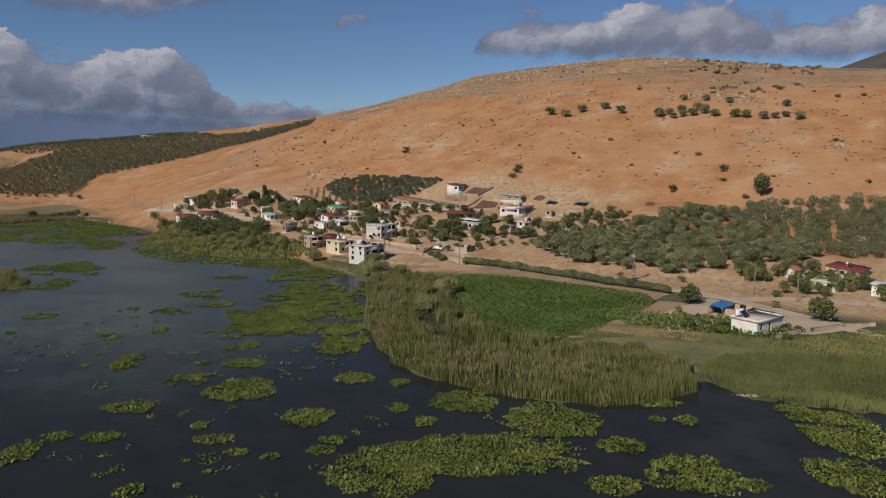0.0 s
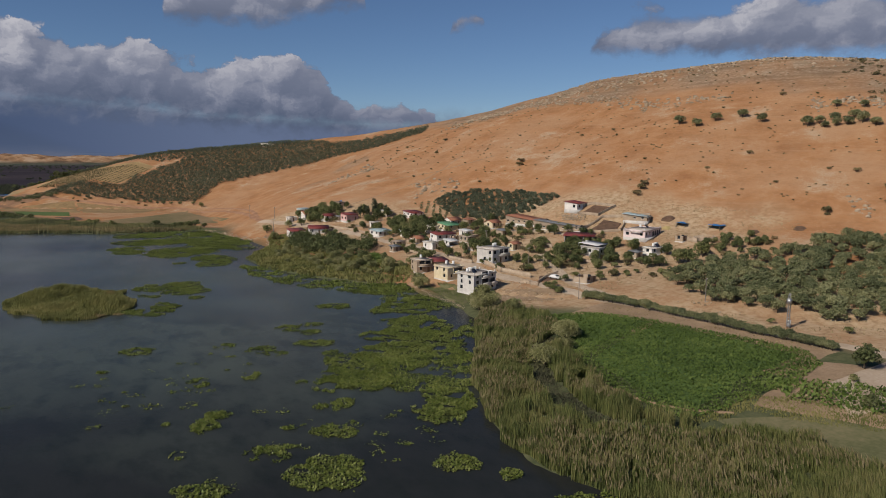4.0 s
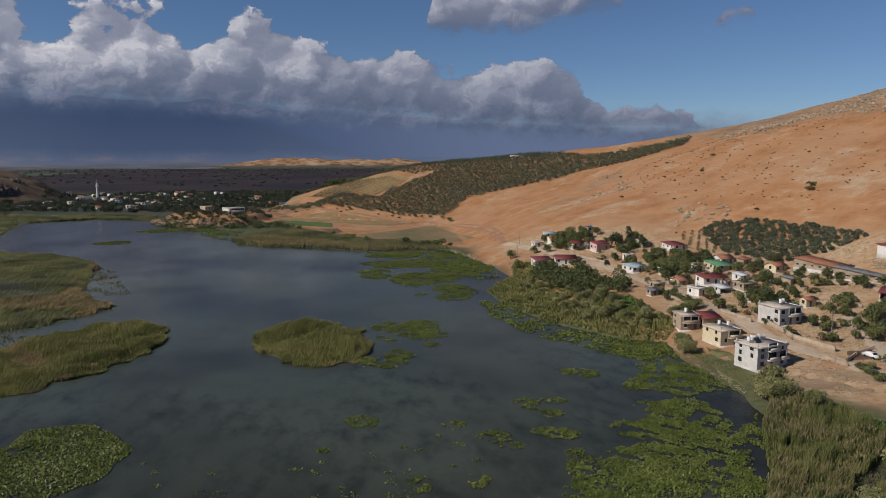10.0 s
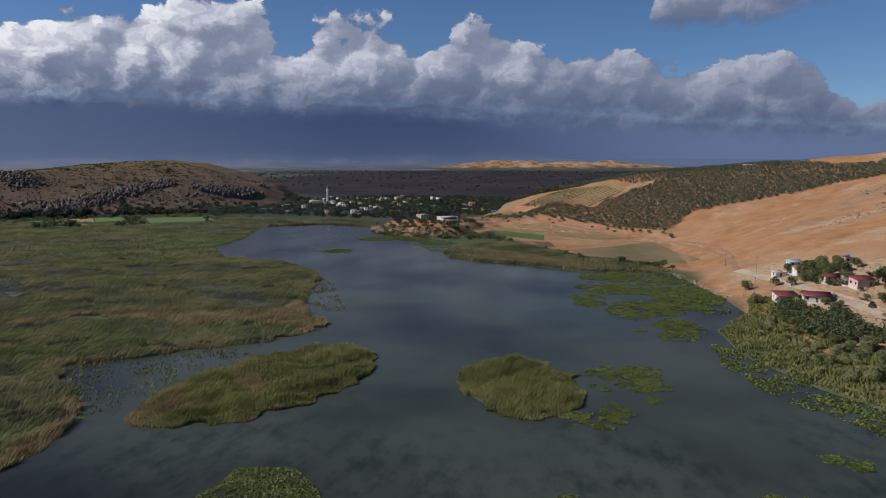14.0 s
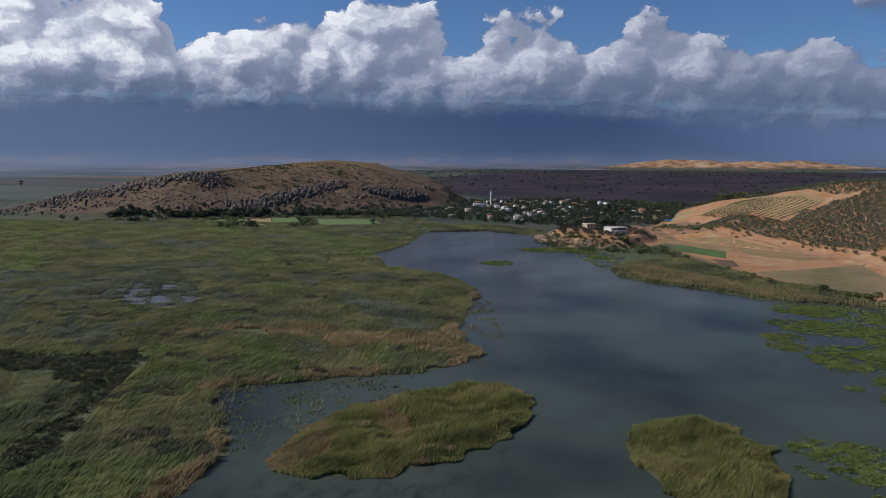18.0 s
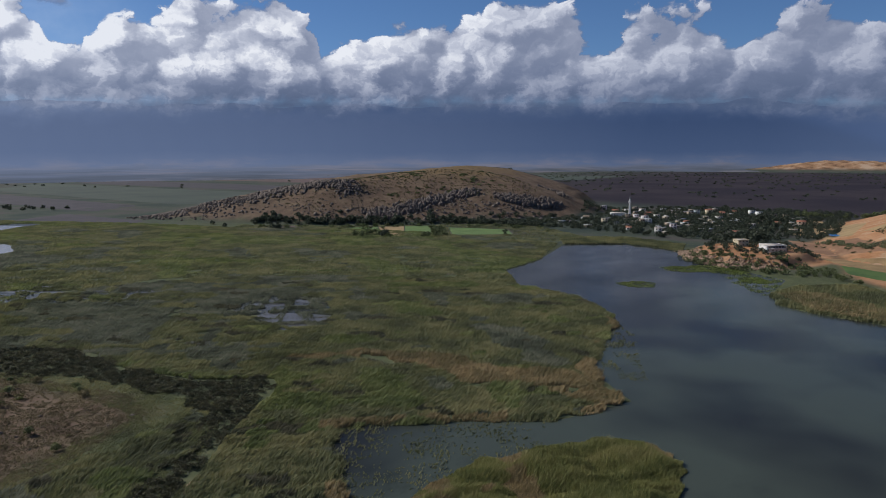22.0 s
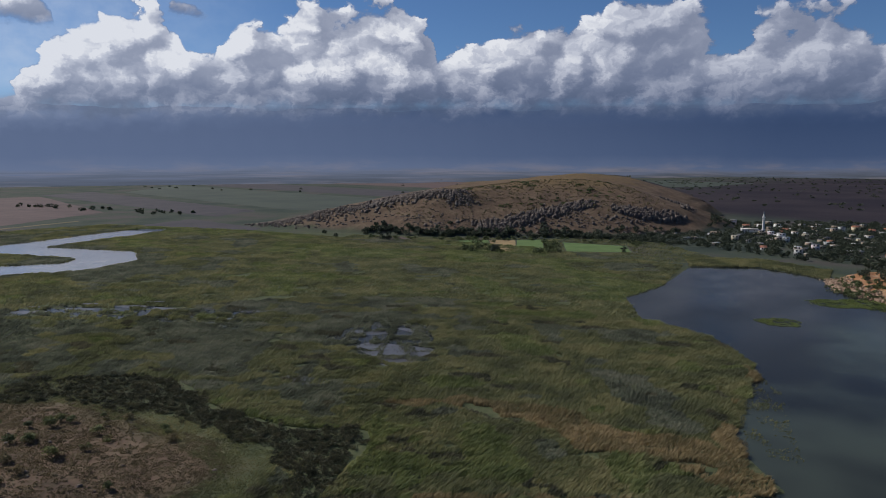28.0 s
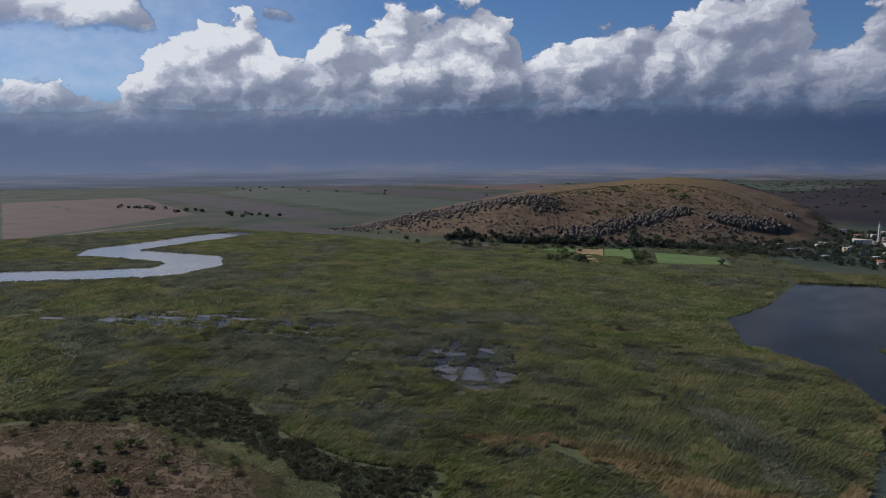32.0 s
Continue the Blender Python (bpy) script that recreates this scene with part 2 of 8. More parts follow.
M_SHRUB = leaf_material("dark_brush", (0.036, 0.038, 0.022), (0.070, 0.070, 0.038), (0.125, 0.115, 0.062), 0.12, 0.5)
M_HYACINTH = leaf_material("hyacinth_leaf", (0.070, 0.098, 0.018), (0.138, 0.176, 0.036), (0.245, 0.272, 0.080), 0.12, 0.6, 0.4)
M_OLIVE = leaf_material("olive_leaf", (0.100, 0.118, 0.054), (0.165, 0.182, 0.088), (0.250, 0.262, 0.142), 0.3, 0.5, each=True)
M_OLIVE_DARK = leaf_material("orchard_leaf", (0.074, 0.092, 0.056), (0.116, 0.136, 0.086), (0.175, 0.194, 0.130), 0.3, 0.25)
M_TREE = leaf_material("tree_leaf", (0.072, 0.090, 0.034), (0.126, 0.146, 0.056), (0.198, 0.208, 0.092), 0.3, 0.4, each=True)
M_WILLOW = leaf_material("willow_leaf", (0.128, 0.142, 0.056), (0.205, 0.215, 0.092), (0.300, 0.298, 0.150), 0.25, 0.4, each=True)
M_CYPRESS = leaf_material("dark_tree_leaf", (0.037, 0.050, 0.027), (0.062, 0.077, 0.043), (0.100, 0.115, 0.065), 0.3, 0.4, each=True)
M_CROP = leaf_material("bean_leaf", (0.069, 0.110, 0.025), (0.112, 0.168, 0.036), (0.174, 0.224, 0.062), 0.06, 0.45)
M_DRYBUSH = leaf_material("dry_bush_leaf", (0.100, 0.090, 0.043), (0.163, 0.138, 0.065), (0.225, 0.194, 0.100), 0.2, 0.4, each=True)
PLAIN_LEAF = {M_OLIVE: leaf_material("far_olive_leaf", (0.100, 0.118, 0.058), (0.155, 0.172, 0.088), (0.230, 0.242, 0.136), 0.3, 0.5),
              M_TREE: leaf_material("far_tree_leaf", (0.058, 0.074, 0.030), (0.100, 0.120, 0.048), (0.160, 0.176, 0.080), 0.3, 0.4),
              M_CYPRESS: leaf_material("far_dark_leaf", (0.036, 0.046, 0.030), (0.058, 0.070, 0.044), (0.092, 0.104, 0.066), 0.3, 0.4),
              M_DRYBUSH: leaf_material("far_scrub_leaf", (0.092, 0.084, 0.044), (0.150, 0.128, 0.066), (0.212, 0.182, 0.100), 0.2, 0.4)}
M_TUSSOCK = leaf_material("tussock", (0.112, 0.092, 0.050), (0.170, 0.138, 0.078), (0.230, 0.192, 0.112), 0.06, 0.25)
M_BARK = surface("bark", (0.055, 0.04, 0.028), (0.12, 0.09, 0.065), 3, 14, 0.9, 0.02)
M_REDTRACK = surface("red_track", (0.225, 0.112, 0.062), (0.345, 0.200, 0.120), 0.12, 1.6, 0.95, 0.05)
M_ROAD = surface("dirt_road", (0.315, 0.240, 0.170), (0.450, 0.365, 0.278), 0.12, 1.6, 0.95, 0.05)
M_ROCK = surface("limestone", (0.076, 0.060, 0.050), (0.170, 0.138, 0.114), 0.18, 1.4, 0.9, 0.12, island=0.25)
M_ROCK_PALE = surface("pale_stone", (0.203, 0.148, 0.094), (0.359, 0.289, 0.211), 0.3, 2.0, 0.9, 0.08, island=0.25)
M_CONCRETE = surface("raw_concrete", (0.40, 0.385, 0.36), (0.60, 0.58, 0.55), 0.35, 3, 0.85, 0.01)
M_WHITE = surface("white_render", (0.581, 0.554, 0.510), (0.722, 0.704, 0.669), 0.4, 3, 0.8, 0.005)
M_CREAM = surface("cream_render", (0.528, 0.440, 0.282), (0.634, 0.554, 0.387), 0.4, 3, 0.8, 0.005)
M_PINK = surface("pink_render", (0.510, 0.317, 0.290), (0.634, 0.440, 0.405), 0.4, 3, 0.8, 0.005)
M_PALEPINK = surface("pale_pink_render", (0.581, 0.475, 0.466), (0.686, 0.598, 0.581), 0.4, 3, 0.8, 0.005)
M_GREENWALL = surface("pale_green_render", (0.493, 0.546, 0.352), (0.598, 0.651, 0.458), 0.4, 3, 0.8, 0.005)
M_BLOCK = surface("block_wall", (0.281, 0.211, 0.148), (0.421, 0.343, 0.257), 0.5, 4, 0.9, 0.02)
M_ROOF_RED = surface("red_sheet_roof", (0.133, 0.027, 0.027), (0.218, 0.055, 0.047), 0.5, 5, 0.5, 0.01)
M_ROOF_TILE = surface("tiled_roof", (0.234, 0.094, 0.055), (0.343, 0.156, 0.094), 0.5, 4, 0.8, 0.02)
M_ROOF_GREY = surface("grey_sheet_roof", (0.125, 0.129, 0.136), (0.211, 0.215, 0.218), 0.4, 5, 0.45, 0.01)
M_ROOF_WHITE = surface("white_sheet_roof", (0.484, 0.484, 0.484), (0.624, 0.624, 0.616), 0.4, 5, 0.5, 0.01)
M_ROOF_GREEN = surface("green_sheet_roof", (0.070, 0.195, 0.101), (0.125, 0.281, 0.156), 0.4, 5, 0.5, 0.01)
M_ROOF_TEAL = surface("pale_blue_sheet_roof", (0.250, 0.328, 0.351), (0.359, 0.437, 0.452), 0.4, 5, 0.5, 0.01)
M_DECK = surface("flat_roof_screed", (0.365, 0.315, 0.264), (0.528, 0.467, 0.395), 0.5, 3, 0.9, 0.01)
M_TARP = surface("blue_tarpaulin", (0.016, 0.109, 0.328), (0.039, 0.187, 0.437), 0.8, 4, 0.5, 0.03)
M_WOOD = surface("old_wood", (0.11, 0.075, 0.05), (0.22, 0.155, 0.10), 1.2, 9, 0.85, 0.01)
M_POLE = surface("pole_wood", (0.133, 0.109, 0.090), (0.234, 0.203, 0.172), 1.0, 9, 0.85)
M_STEEL = plain("grey_steel", (0.42, 0.43, 0.44), 0.4, 0.8)
M_TANK = plain("white_tank", (0.651, 0.651, 0.634), 0.45)
M_DARK = plain("opening_shade_and_tyre", (0.02, 0.02, 0.022), 0.8)
M_PANEL = plain("solar_panel", (0.018, 0.022, 0.035), 0.15)
M_MANURE = surface("brown_earth_heap", (0.078, 0.047, 0.031), (0.148, 0.090, 0.058), 0.5, 4, 0.95, 0.06)
M_PEAK = surface("far_peak", (0.050, 0.048, 0.045), (0.110, 0.098, 0.085), 0.02, 0.2, 0.95)
M_SILT_SKY = surface("silt_and_sky_pool", (0.070, 0.072, 0.078), (0.125, 0.124, 0.132), 0.25, 1.2, 0.38, spec=0.25)
# pale base colour carries the reflection of the bright sky
M_RIVER = surface("sky_glare_river", (0.200, 0.200, 0.205), (0.270, 0.265, 0.265), 0.02, 0.4, 0.18, spec=0.6)
M_STRAW = surface("straw", (0.26, 0.20, 0.09), (0.42, 0.33, 0.15), 0.5, 4, 0.95, 0.05)
M_DRYGRASS = leaf_material("dry_grass", (0.190, 0.140, 0.075), (0.300, 0.225, 0.125), (0.400, 0.320, 0.195), 0.08, 0.5)
M_CLIFF = surface("tan_crag", (0.165, 0.105, 0.068), (0.335, 0.240, 0.165), 0.4, 2.0, 0.95, 0.1, island=0.25)
M_DUST = surface("tan_earth", (0.205, 0.140, 0.085), (0.330, 0.235, 0.150), 0.15, 1.8, 0.95, 0.05)
M_PLOUGH = surface("ploughed_field", (0.281, 0.156, 0.078), (0.390, 0.242, 0.133), 0.1, 1.2, 0.95, 0.08)
M_STUBBLE = surface("stubble_field", (0.210, 0.150, 0.070), (0.340, 0.240, 0.115), 0.05, 1.0, 0.95, 0.08)
M_FALLOW = surface("fallow_field", (0.098, 0.094, 0.038), (0.240, 0.168, 0.092), 0.03, 0.8, 0.95, 0.06)
M_MEADOW = surface("green_field", (0.045, 0.085, 0.022), (0.085, 0.135, 0.035), 0.05, 0.9, 0.95, 0.08)
M_PLOT = surface("vegetable_plot", (0.075, 0.125, 0.034), (0.125, 0.185, 0.055), 0.05, 0.9, 0.95, 0.08)
M_LAWN = surface("shore_grass", (0.090, 0.098, 0.040), (0.175, 0.155, 0.080), 0.12, 1.2, 0.95, 0.06)
M_REDEARTH = surface("red_brown_earth", (0.150, 0.080, 0.044), (0.265, 0.155, 0.086), 0.06, 0.9, 0.95, 0.08)
M_STRAWGRASS = surface("tawny_dry_grass", (0.165, 0.108, 0.050), (0.300, 0.205, 0.098), 0.09, 1.1, 0.95, 0.08)
M_REDSOIL = surface("red_soil_field", (0.078, 0.051, 0.047), (0.117, 0.076, 0.067), 0.02, 0.4, 0.95, 0.06)
M_DIMFIELD = surface("dim_green_field", (0.036, 0.048, 0.036), (0.056, 0.070, 0.048), 0.01, 0.3, 0.95, 0.06)
M_DARKFIELD = surface("dark_field", (0.034, 0.030, 0.034), (0.058, 0.050, 0.054), 0.02, 0.3, 0.95, 0.06)


def glass_material():
    m, nt, bs = nodes_of("window_glass")
    bs.inputs["Base Color"].default_value = (0.02, 0.025, 0.03, 1)
    bs.inputs["Roughness"].default_value = 0.08
    return m


M_GLASS = glass_material()


FOOT = [(340, -240), (258, -60), (196, 20), (166, 70), (132, 125), (103, 165), (95, 200), (88, 260), (82, 330),
        (80, 400), (84, 470), (88, 540), (50, 595), (0, 625), (-40, 650), (-70, 760), (-60, 1000), (100, 1500)]
CASTLE = [(-1000, 540), (-900, 570), (-800, 608), (-690, 622), (-600, 650), (-543, 683), (-470, 740), (-400, 806),
          (-352, 900), (-345, 1000), (-420, 1120)]
LAKE = [(170, -400), (130, -90), (95, -16), (86, 0), (88, 9), (85, 12), (80, 8), (67, 11), (58, 20), (54, 30), (50, 42), (54, 60),
        (63, 80), (78, 104), (90, 124), (94, 141), (93, 167), (98, 187), (86, 192), (74, 211), (62, 242), (61, 276),
        (80, 309), (78, 345), (72, 378), (66, 410), (46, 413), (17, 410), (-17, 432), (-46, 442), (-64, 456), (-72, 485),
        (-70, 540), (-112, 573), (-144, 600), (-160, 640), (-181, 657), (-219, 671), (-264, 640), (-243, 541),
        (-241, 483), (-205, 432), (-161, 420), (-124, 375), (-117, 331), (-106, 292), (-83, 268), (-96, 241),
        (-117, 226), (-151, 200), (-138, 184)]
LAKE_SOUTH = [(-138, 184), (-114, 163), (-112, 120), (-150, 60), (-200, -60), (-260, -400), (170, -400)]
MOUND = [(-330, 120), (-322, 150), (-298, 171), (-262, 178), (-225, 184), (-205, 176), (-190, 140), (-200, 90), (-300, 60)]

RIVER = [(-800, -40), (-740, 100), (-694, 200), (-656, 258), (-644, 300), (-662, 334), (-700, 348), (-748, 326), (-796, 300), (-826, 318), (-838, 360), (-858, 410), (-884, 470)]


def smooth(a, b, v):
    t = np.clip((v - a) / (b - a), 0, 1)
    return t * t * (3 - 2 * t)


def line_side(line, x, y):
    """Distance to a polyline, positive on its right-hand side."""
    best, sign = np.full(np.shape(x), 1e18), np.ones(np.shape(x))
    for (ax, ay), (bx, by) in zip(line[:-1], line[1:]):
        ux, uy = bx - ax, by - ay
        t = np.clip(((x - ax) * ux + (y - ay) * uy) / (ux * ux + uy * uy), 0, 1)
        ox, oy = x - ax - t * ux, y - ay - t * uy
        d = ox * ox + oy * oy
        near = d < best
        best = np.where(near, d, best)
        sign = np.where(near, np.where(uy * ox - ux * oy >= 0, 1, -1), sign)
    return np.sqrt(best) * sign


def inside(poly, x, y):
    hit = np.zeros(np.shape(x), bool)
    for (ax, ay), (bx, by) in zip(poly, poly[1:] + poly[:1]):
        if ay == by:
            continue
        hit ^= ((ay > y) != (by > y)) & (x < (bx - ax) * (y - ay) / (by - ay) + ax)
    return hit


def edge_in(poly, x, y):
    """Distance to a polygon's edge, positive inside."""
    d = np.abs(line_side(poly + poly[:1], x, y))
    return np.where(inside(poly, x, y), d, -d)


def ripple(x, y, s, seed=0.0):
    """A cheap smooth noise of about -1 to 1 with features of s metres."""
    a, b = x / s, y / s
    v = np.sin(a * 1.3 + 1.7 * np.sin(b * 0.9 + seed)) + np.sin(b * 1.7 + 1.3 * np.sin(a * 1.1 + 2 * seed) + seed)
    v = v + 0.6 * np.sin(a * 2.9 + b * 2.3 + 3 * seed) + 0.5 * np.sin(a * 4.1 - b * 3.7 + np.sin(b * 2) + seed)
    return v / 3.1


def softmin(a, b, k):
    return -k * np.logaddexp(-a / k, -b / k)


def lake_depth(x, y):
    return edge_in(LAKE + LAKE_SOUTH[1:-1], x, y)


def height(x, y):
    """Height of the ground over the lake's water."""
    x, y = np.asarray(x, float), np.asarray(y, float)
    d = line_side(FOOT, x, y)
    d = d + 5 * ripple(x, y, 60, 1.0) * smooth(20, 120, d)
    south = np.interp(d, [-60, 0, 40, 85, 107, 150, 200, 250, 310, 380, 470, 620, 900, 1500], [0.7, 2, 7, 16, 25, 44, 64, 84, 108, 118, 118, 100, 60, 30])
    north = np.interp(d, [-60, 0, 20, 50, 100, 150, 200, 250, 310, 380, 470, 620, 900, 1500], [0.7, 1.8, 8, 19, 34, 53, 71, 88, 109, 120, 120, 100, 60, 30])
    w = smooth(260, 400, y)
    h = south * (1 - w) + north * w
    cap = np.interp(y, [-200, 0, 120, 186, 239, 286, 330, 400, 440, 470, 512, 560, 600, 650, 700, 757, 800, 900, 1100, 1300, 1600], [72, 84, 94, 99, 109, 121, 130, 128, 113, 103, 92, 84, 79, 68, 60, 48, 40, 27, 12, 3, 1])
    h = softmin(h, cap, 5)
    h = h + (0.4 * ripple(x, y, 23, 2.0) + 0.12 * ripple(x, y, 9, 4.0)) * smooth(10, 90, d)
    # the knoll with the villa
    k = edge_in([(-156, 648), (-142, 605), (-112, 580), (-76, 588), (-60, 640), (-80, 690), (-130, 690)], x, y)
    h = h + 6.5 * smooth(-2, 9, k + 2 * ripple(x, y, 11))
    # the rocky hill beside the far village
    c = -line_side(CASTLE, x, y)
    c = c + 9 * ripple(x, y, 45, 3.0) * smooth(0, 60, c)
    castle = np.interp(c, [0, 30, 60, 110, 150, 200, 280, 340, 420, 600, 800], [0, 12, 26, 42, 52, 60, 68, 70, 62, 26, 0])
    castle = castle + 16 * np.exp(-((x + 640) / 45) ** 2 - ((y - 750) / 40) ** 2) * smooth(0, 50, c)
    along = 0.87 * x + 0.5 * y
    ends = np.interp(along, [-460, -420, -367, -335, -290, -227, -200, -177, -121, -46, -6, 73, 112, 130, 158, 185, 205, 230], [0, 3, 12, 23, 32, 43, 48, 48, 53, 61, 64, 58, 47, 43, 35, 25, 12, 2])
    castle = softmin(castle, ends, 4)
    h = np.where(c > 0, h + np.maximum(castle + 1.4 * ripple(x, y, 19, 5.0) * smooth(0, 40, c), 0), h)
    # the dry mound beside the marsh
    m = edge_in(MOUND, x, y)
    h = h + 3.0 * smooth(0, 45, m) + 0.3 * ripple(x, y, 8) * smooth(0, 10, m)
    # lake bed
    e = lake_depth(x, y)
    flat = 0.35 + 0.2 * ripple(x, y, 14)
    h = np.where(d < 0, np.maximum(h - 0.9, 0.3) + 0.15 * ripple(x, y, 12), h)
    h = np.where(e > 0, -1.6 * smooth(0, 7, e) - 0.05, np.minimum(h, 0.12 - e * 0.35))
    h = h + 1.5 * smooth(10, 40, -e) * smooth(85, 105, x) * (1 - smooth(110, 150, y)) * (1 - smooth(0, 60, d))
    # the winding river and the pools in the marsh
    r = np.abs(line_side(RIVER, x, y))
    h = np.where(r < 42, np.minimum(h, -0.7 + 1.1 * smooth(23, 29, r + 4 * ripple(x, y, 20))), h)
    p = edge_in([(-322, 330), (-306, 286), (-278, 278), (-242, 279), (-244, 312), (-285, 350)], x, y)
    h = h - 0.75 * smooth(-4, 10, p) * smooth(-0.45, 0.2, ripple(x, y, 4, 1.5))
    p = edge_in([(-490, 190), (-495, 228), (-440, 275), (-380, 305), (-345, 270), (-385, 255), (-440, 225)], x, y)
    h = h - 0.7 * smooth(-3, 8, p) * smooth(-0.25, 0.15, ripple(x, y * 1.3, 5, 2.5))
    # far hills on the plain
    fold = 1 + 0.22 * ripple(x, y, 130, 0.9) + 0.12 * ripple(x, y, 47, 2.0)
    h = h + fold * 55 * np.exp(-((x + 180) / 420) ** 2 - ((y - 4050) / 160) ** 2) + fold * 36 * np.exp(-((x - 420) / 330) ** 2 - ((y - 4100) / 150) ** 2)
    return h


# ---- large structure ----
def mesh_of(name, verts, faces, material, smooth_shade=False):
    """A mesh from an array of corners and a list of arrays of faces."""
    me = bpy.data.meshes.new(name)
    verts = np.asarray(verts, np.float32)
    loops = np.concatenate([np.asarray(f, np.int32).ravel() for f in faces])
    sizes = np.concatenate([np.full(len(f), np.shape(f)[1], np.int32) for f in faces])
    me.vertices.add(len(verts))
    me.vertices.foreach_set("co", verts.ravel())
    me.loops.add(len(loops))
    me.loops.foreach_set("vertex_index", loops)
    me.polygons.add(len(sizes))
    me.polygons.foreach_set("loop_start", np.concatenate([[0], np.cumsum(sizes)[:-1]]).astype(np.int32))
    me.polygons.foreach_set("loop_total", sizes)
    if smooth_shade:
        me.polygons.foreach_set("use_smooth", np.ones(len(sizes), bool))
    me.update(calc_edges=True)
    me.validate()
    me.materials.append(material)
    return me


def grid_faces(nx, ny):
    i = np.arange(nx * ny).reshape(ny, nx)
    return np.stack([i[:-1, :-1], i[:-1, 1:], i[1:, 1:], i[1:, :-1]], -1).reshape(-1, 4)


def steps(*stops):
    """Coordinates from (start, step) pairs; the last start ends them."""
    out = []
    for (a, s), (b, _) in zip(stops[:-1], stops[1:]):
        out += list(np.arange(a, b, s))
    return np.array(out + [stops[-1][0]])


def build_ground():
    gx = steps((-4950, 600), (-2550, 200), (-1350, 40), (-950, 8), (-360, 3), (420, 8), (700, 40), (1300, 200), (2500, 600), (4950, 0))
    gy = steps((-4950, 900), (-1350, 250), (-350, 40), (-150, 6), (0, 3), (460, 4), (720, 9), (1130, 40), (1800, 150), (3600, 50), (4400, 150), (4950, 0))
    X, Y = np.meshgrid(gx, gy)
    Z = height(X, Y)
    me = mesh_of("ground", np.stack([X, Y, Z], -1).reshape(-1, 3), [grid_faces(len(gx), len(gy))], M_GROUND, True)
    d, c, m = line_side(FOOT, X, Y), -line_side(CASTLE, X, Y), edge_in(MOUND, X, Y)
    wob = ripple(X, Y, 17, 1.3)
    dry = smooth(-14, 4, d + 8 * wob) * (1 - smooth(500, 900, X))
    spur = edge_in([(-156, 648), (-142, 605), (-112, 580), (-70, 588), (-45, 640), (-60, 700), (-130, 700)], X, Y)
    dry = np.maximum(dry, smooth(-3, 6, spur))
    dry = np.maximum(dry, smooth(-4, 6, edge_in([(118, 118), (103, 140), (104, 160), (150, 160), (200, 20), (240, -60), (170, -60), (150, 20), (143, 60)], X, Y)))
    dry = np.maximum(dry, smooth(-6, 6, edge_in([(-66, 660), (-44, 622), (-38, 582), (-6, 520), (8, 494), (45, 446), (66, 420), (84, 400), (96, 540), (0, 650)], X, Y) + 4 * wob))
    castle = smooth(-10, 25, c + 10 * wob) * smooth(-500, -300, -X) * (1 - smooth(1200, 1400, Y)) * smooth(1.5, 6, Z + 2 * wob)
    scrub = np.maximum(castle, smooth(-8, 14, m + 5 * wob))
    marsh = (1 - smooth(560, 700, Y + 60 * wob)) * smooth(-900, -640, X) * (1 - dry)
    stone = smooth(-4, 5, Z - np.interp(Y, [60, 150, 200, 250, 300, 400, 490], [84, 76, 80, 86, 84, 80, 72]) + 4 * wob + 4 * ripple(X, Y, 41, 0.4)) * smooth(0, 60, d) * (1 - smooth(900, 1200, Y))
    stone = np.maximum(stone, 0.75 * smooth(0.45, 0.7, ripple(X, Y, 33, 2.2)) * smooth(430, 480, Y) * smooth(30, 60, d) * (1 - smooth(650, 800, Y)))
    # dark: zone of the far plain coloured for cloud shade
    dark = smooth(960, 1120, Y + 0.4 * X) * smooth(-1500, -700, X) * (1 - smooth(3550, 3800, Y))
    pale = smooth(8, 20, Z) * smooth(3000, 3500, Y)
    stone = stone * (0.6 + 0.3 * ripple(X, Y, 19, 0.7))
    village = smooth(-14, 4, edge_in([(104, 132), (112, 214), (116, 262), (98, 330), (96, 380), (122, 372), (150, 330), (165, 262), (205, 222), (240, 150), (200, 130), (190, 60), (240, 20), (200, -40), (150, -10), (131, 60)], X, Y) + 6 * wob)
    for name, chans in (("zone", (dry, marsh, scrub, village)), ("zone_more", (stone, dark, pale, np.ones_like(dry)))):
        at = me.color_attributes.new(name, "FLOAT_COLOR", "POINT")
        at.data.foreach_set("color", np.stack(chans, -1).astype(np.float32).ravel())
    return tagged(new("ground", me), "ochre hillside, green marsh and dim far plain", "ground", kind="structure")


build_ground()
W = [(-980, -420), (210, -420), (210, 700), (-980, 700)]
me = mesh_of("lake", [(x, y, 0) for x, y in W], [np.array([[0, 1, 2, 3]])], M_WATER)
tagged(new("lake", me), "dark still lake water with murky green shallows", "lake", kind="structure")


def build_river():
    """The winding river, sky glare in its pale colour: a sheet a little over the marsh's still water, between its
    banks.
    """
    line = rounded_line(RIVER)
    v = []
    for k, q in enumerate(line):
        d = line[min(k + 1, len(line) - 1)] - line[max(k - 1, 0)]
        side = np.array([d[1], -d[0]]) / np.hypot(*d)
        v += [(*(q + side * w), 0.03) for w in (-31, 0, 31)]
    tagged(new("river", mesh_of("river", v, [grid_faces(3, len(line))], M_RIVER)), "pale river winding through the marsh, sky glare in its colour", "river", kind="structure")


def rounded_line(line, times=3):
    p = np.array(line, float)
    for _ in range(times):
        p = np.concatenate([p[:1], np.stack([0.75 * p[:-1] + 0.25 * p[1:], 0.25 * p[:-1] + 0.75 * p[1:]], 1).reshape(-1, 2), p[-1:]])
    return p


build_river()


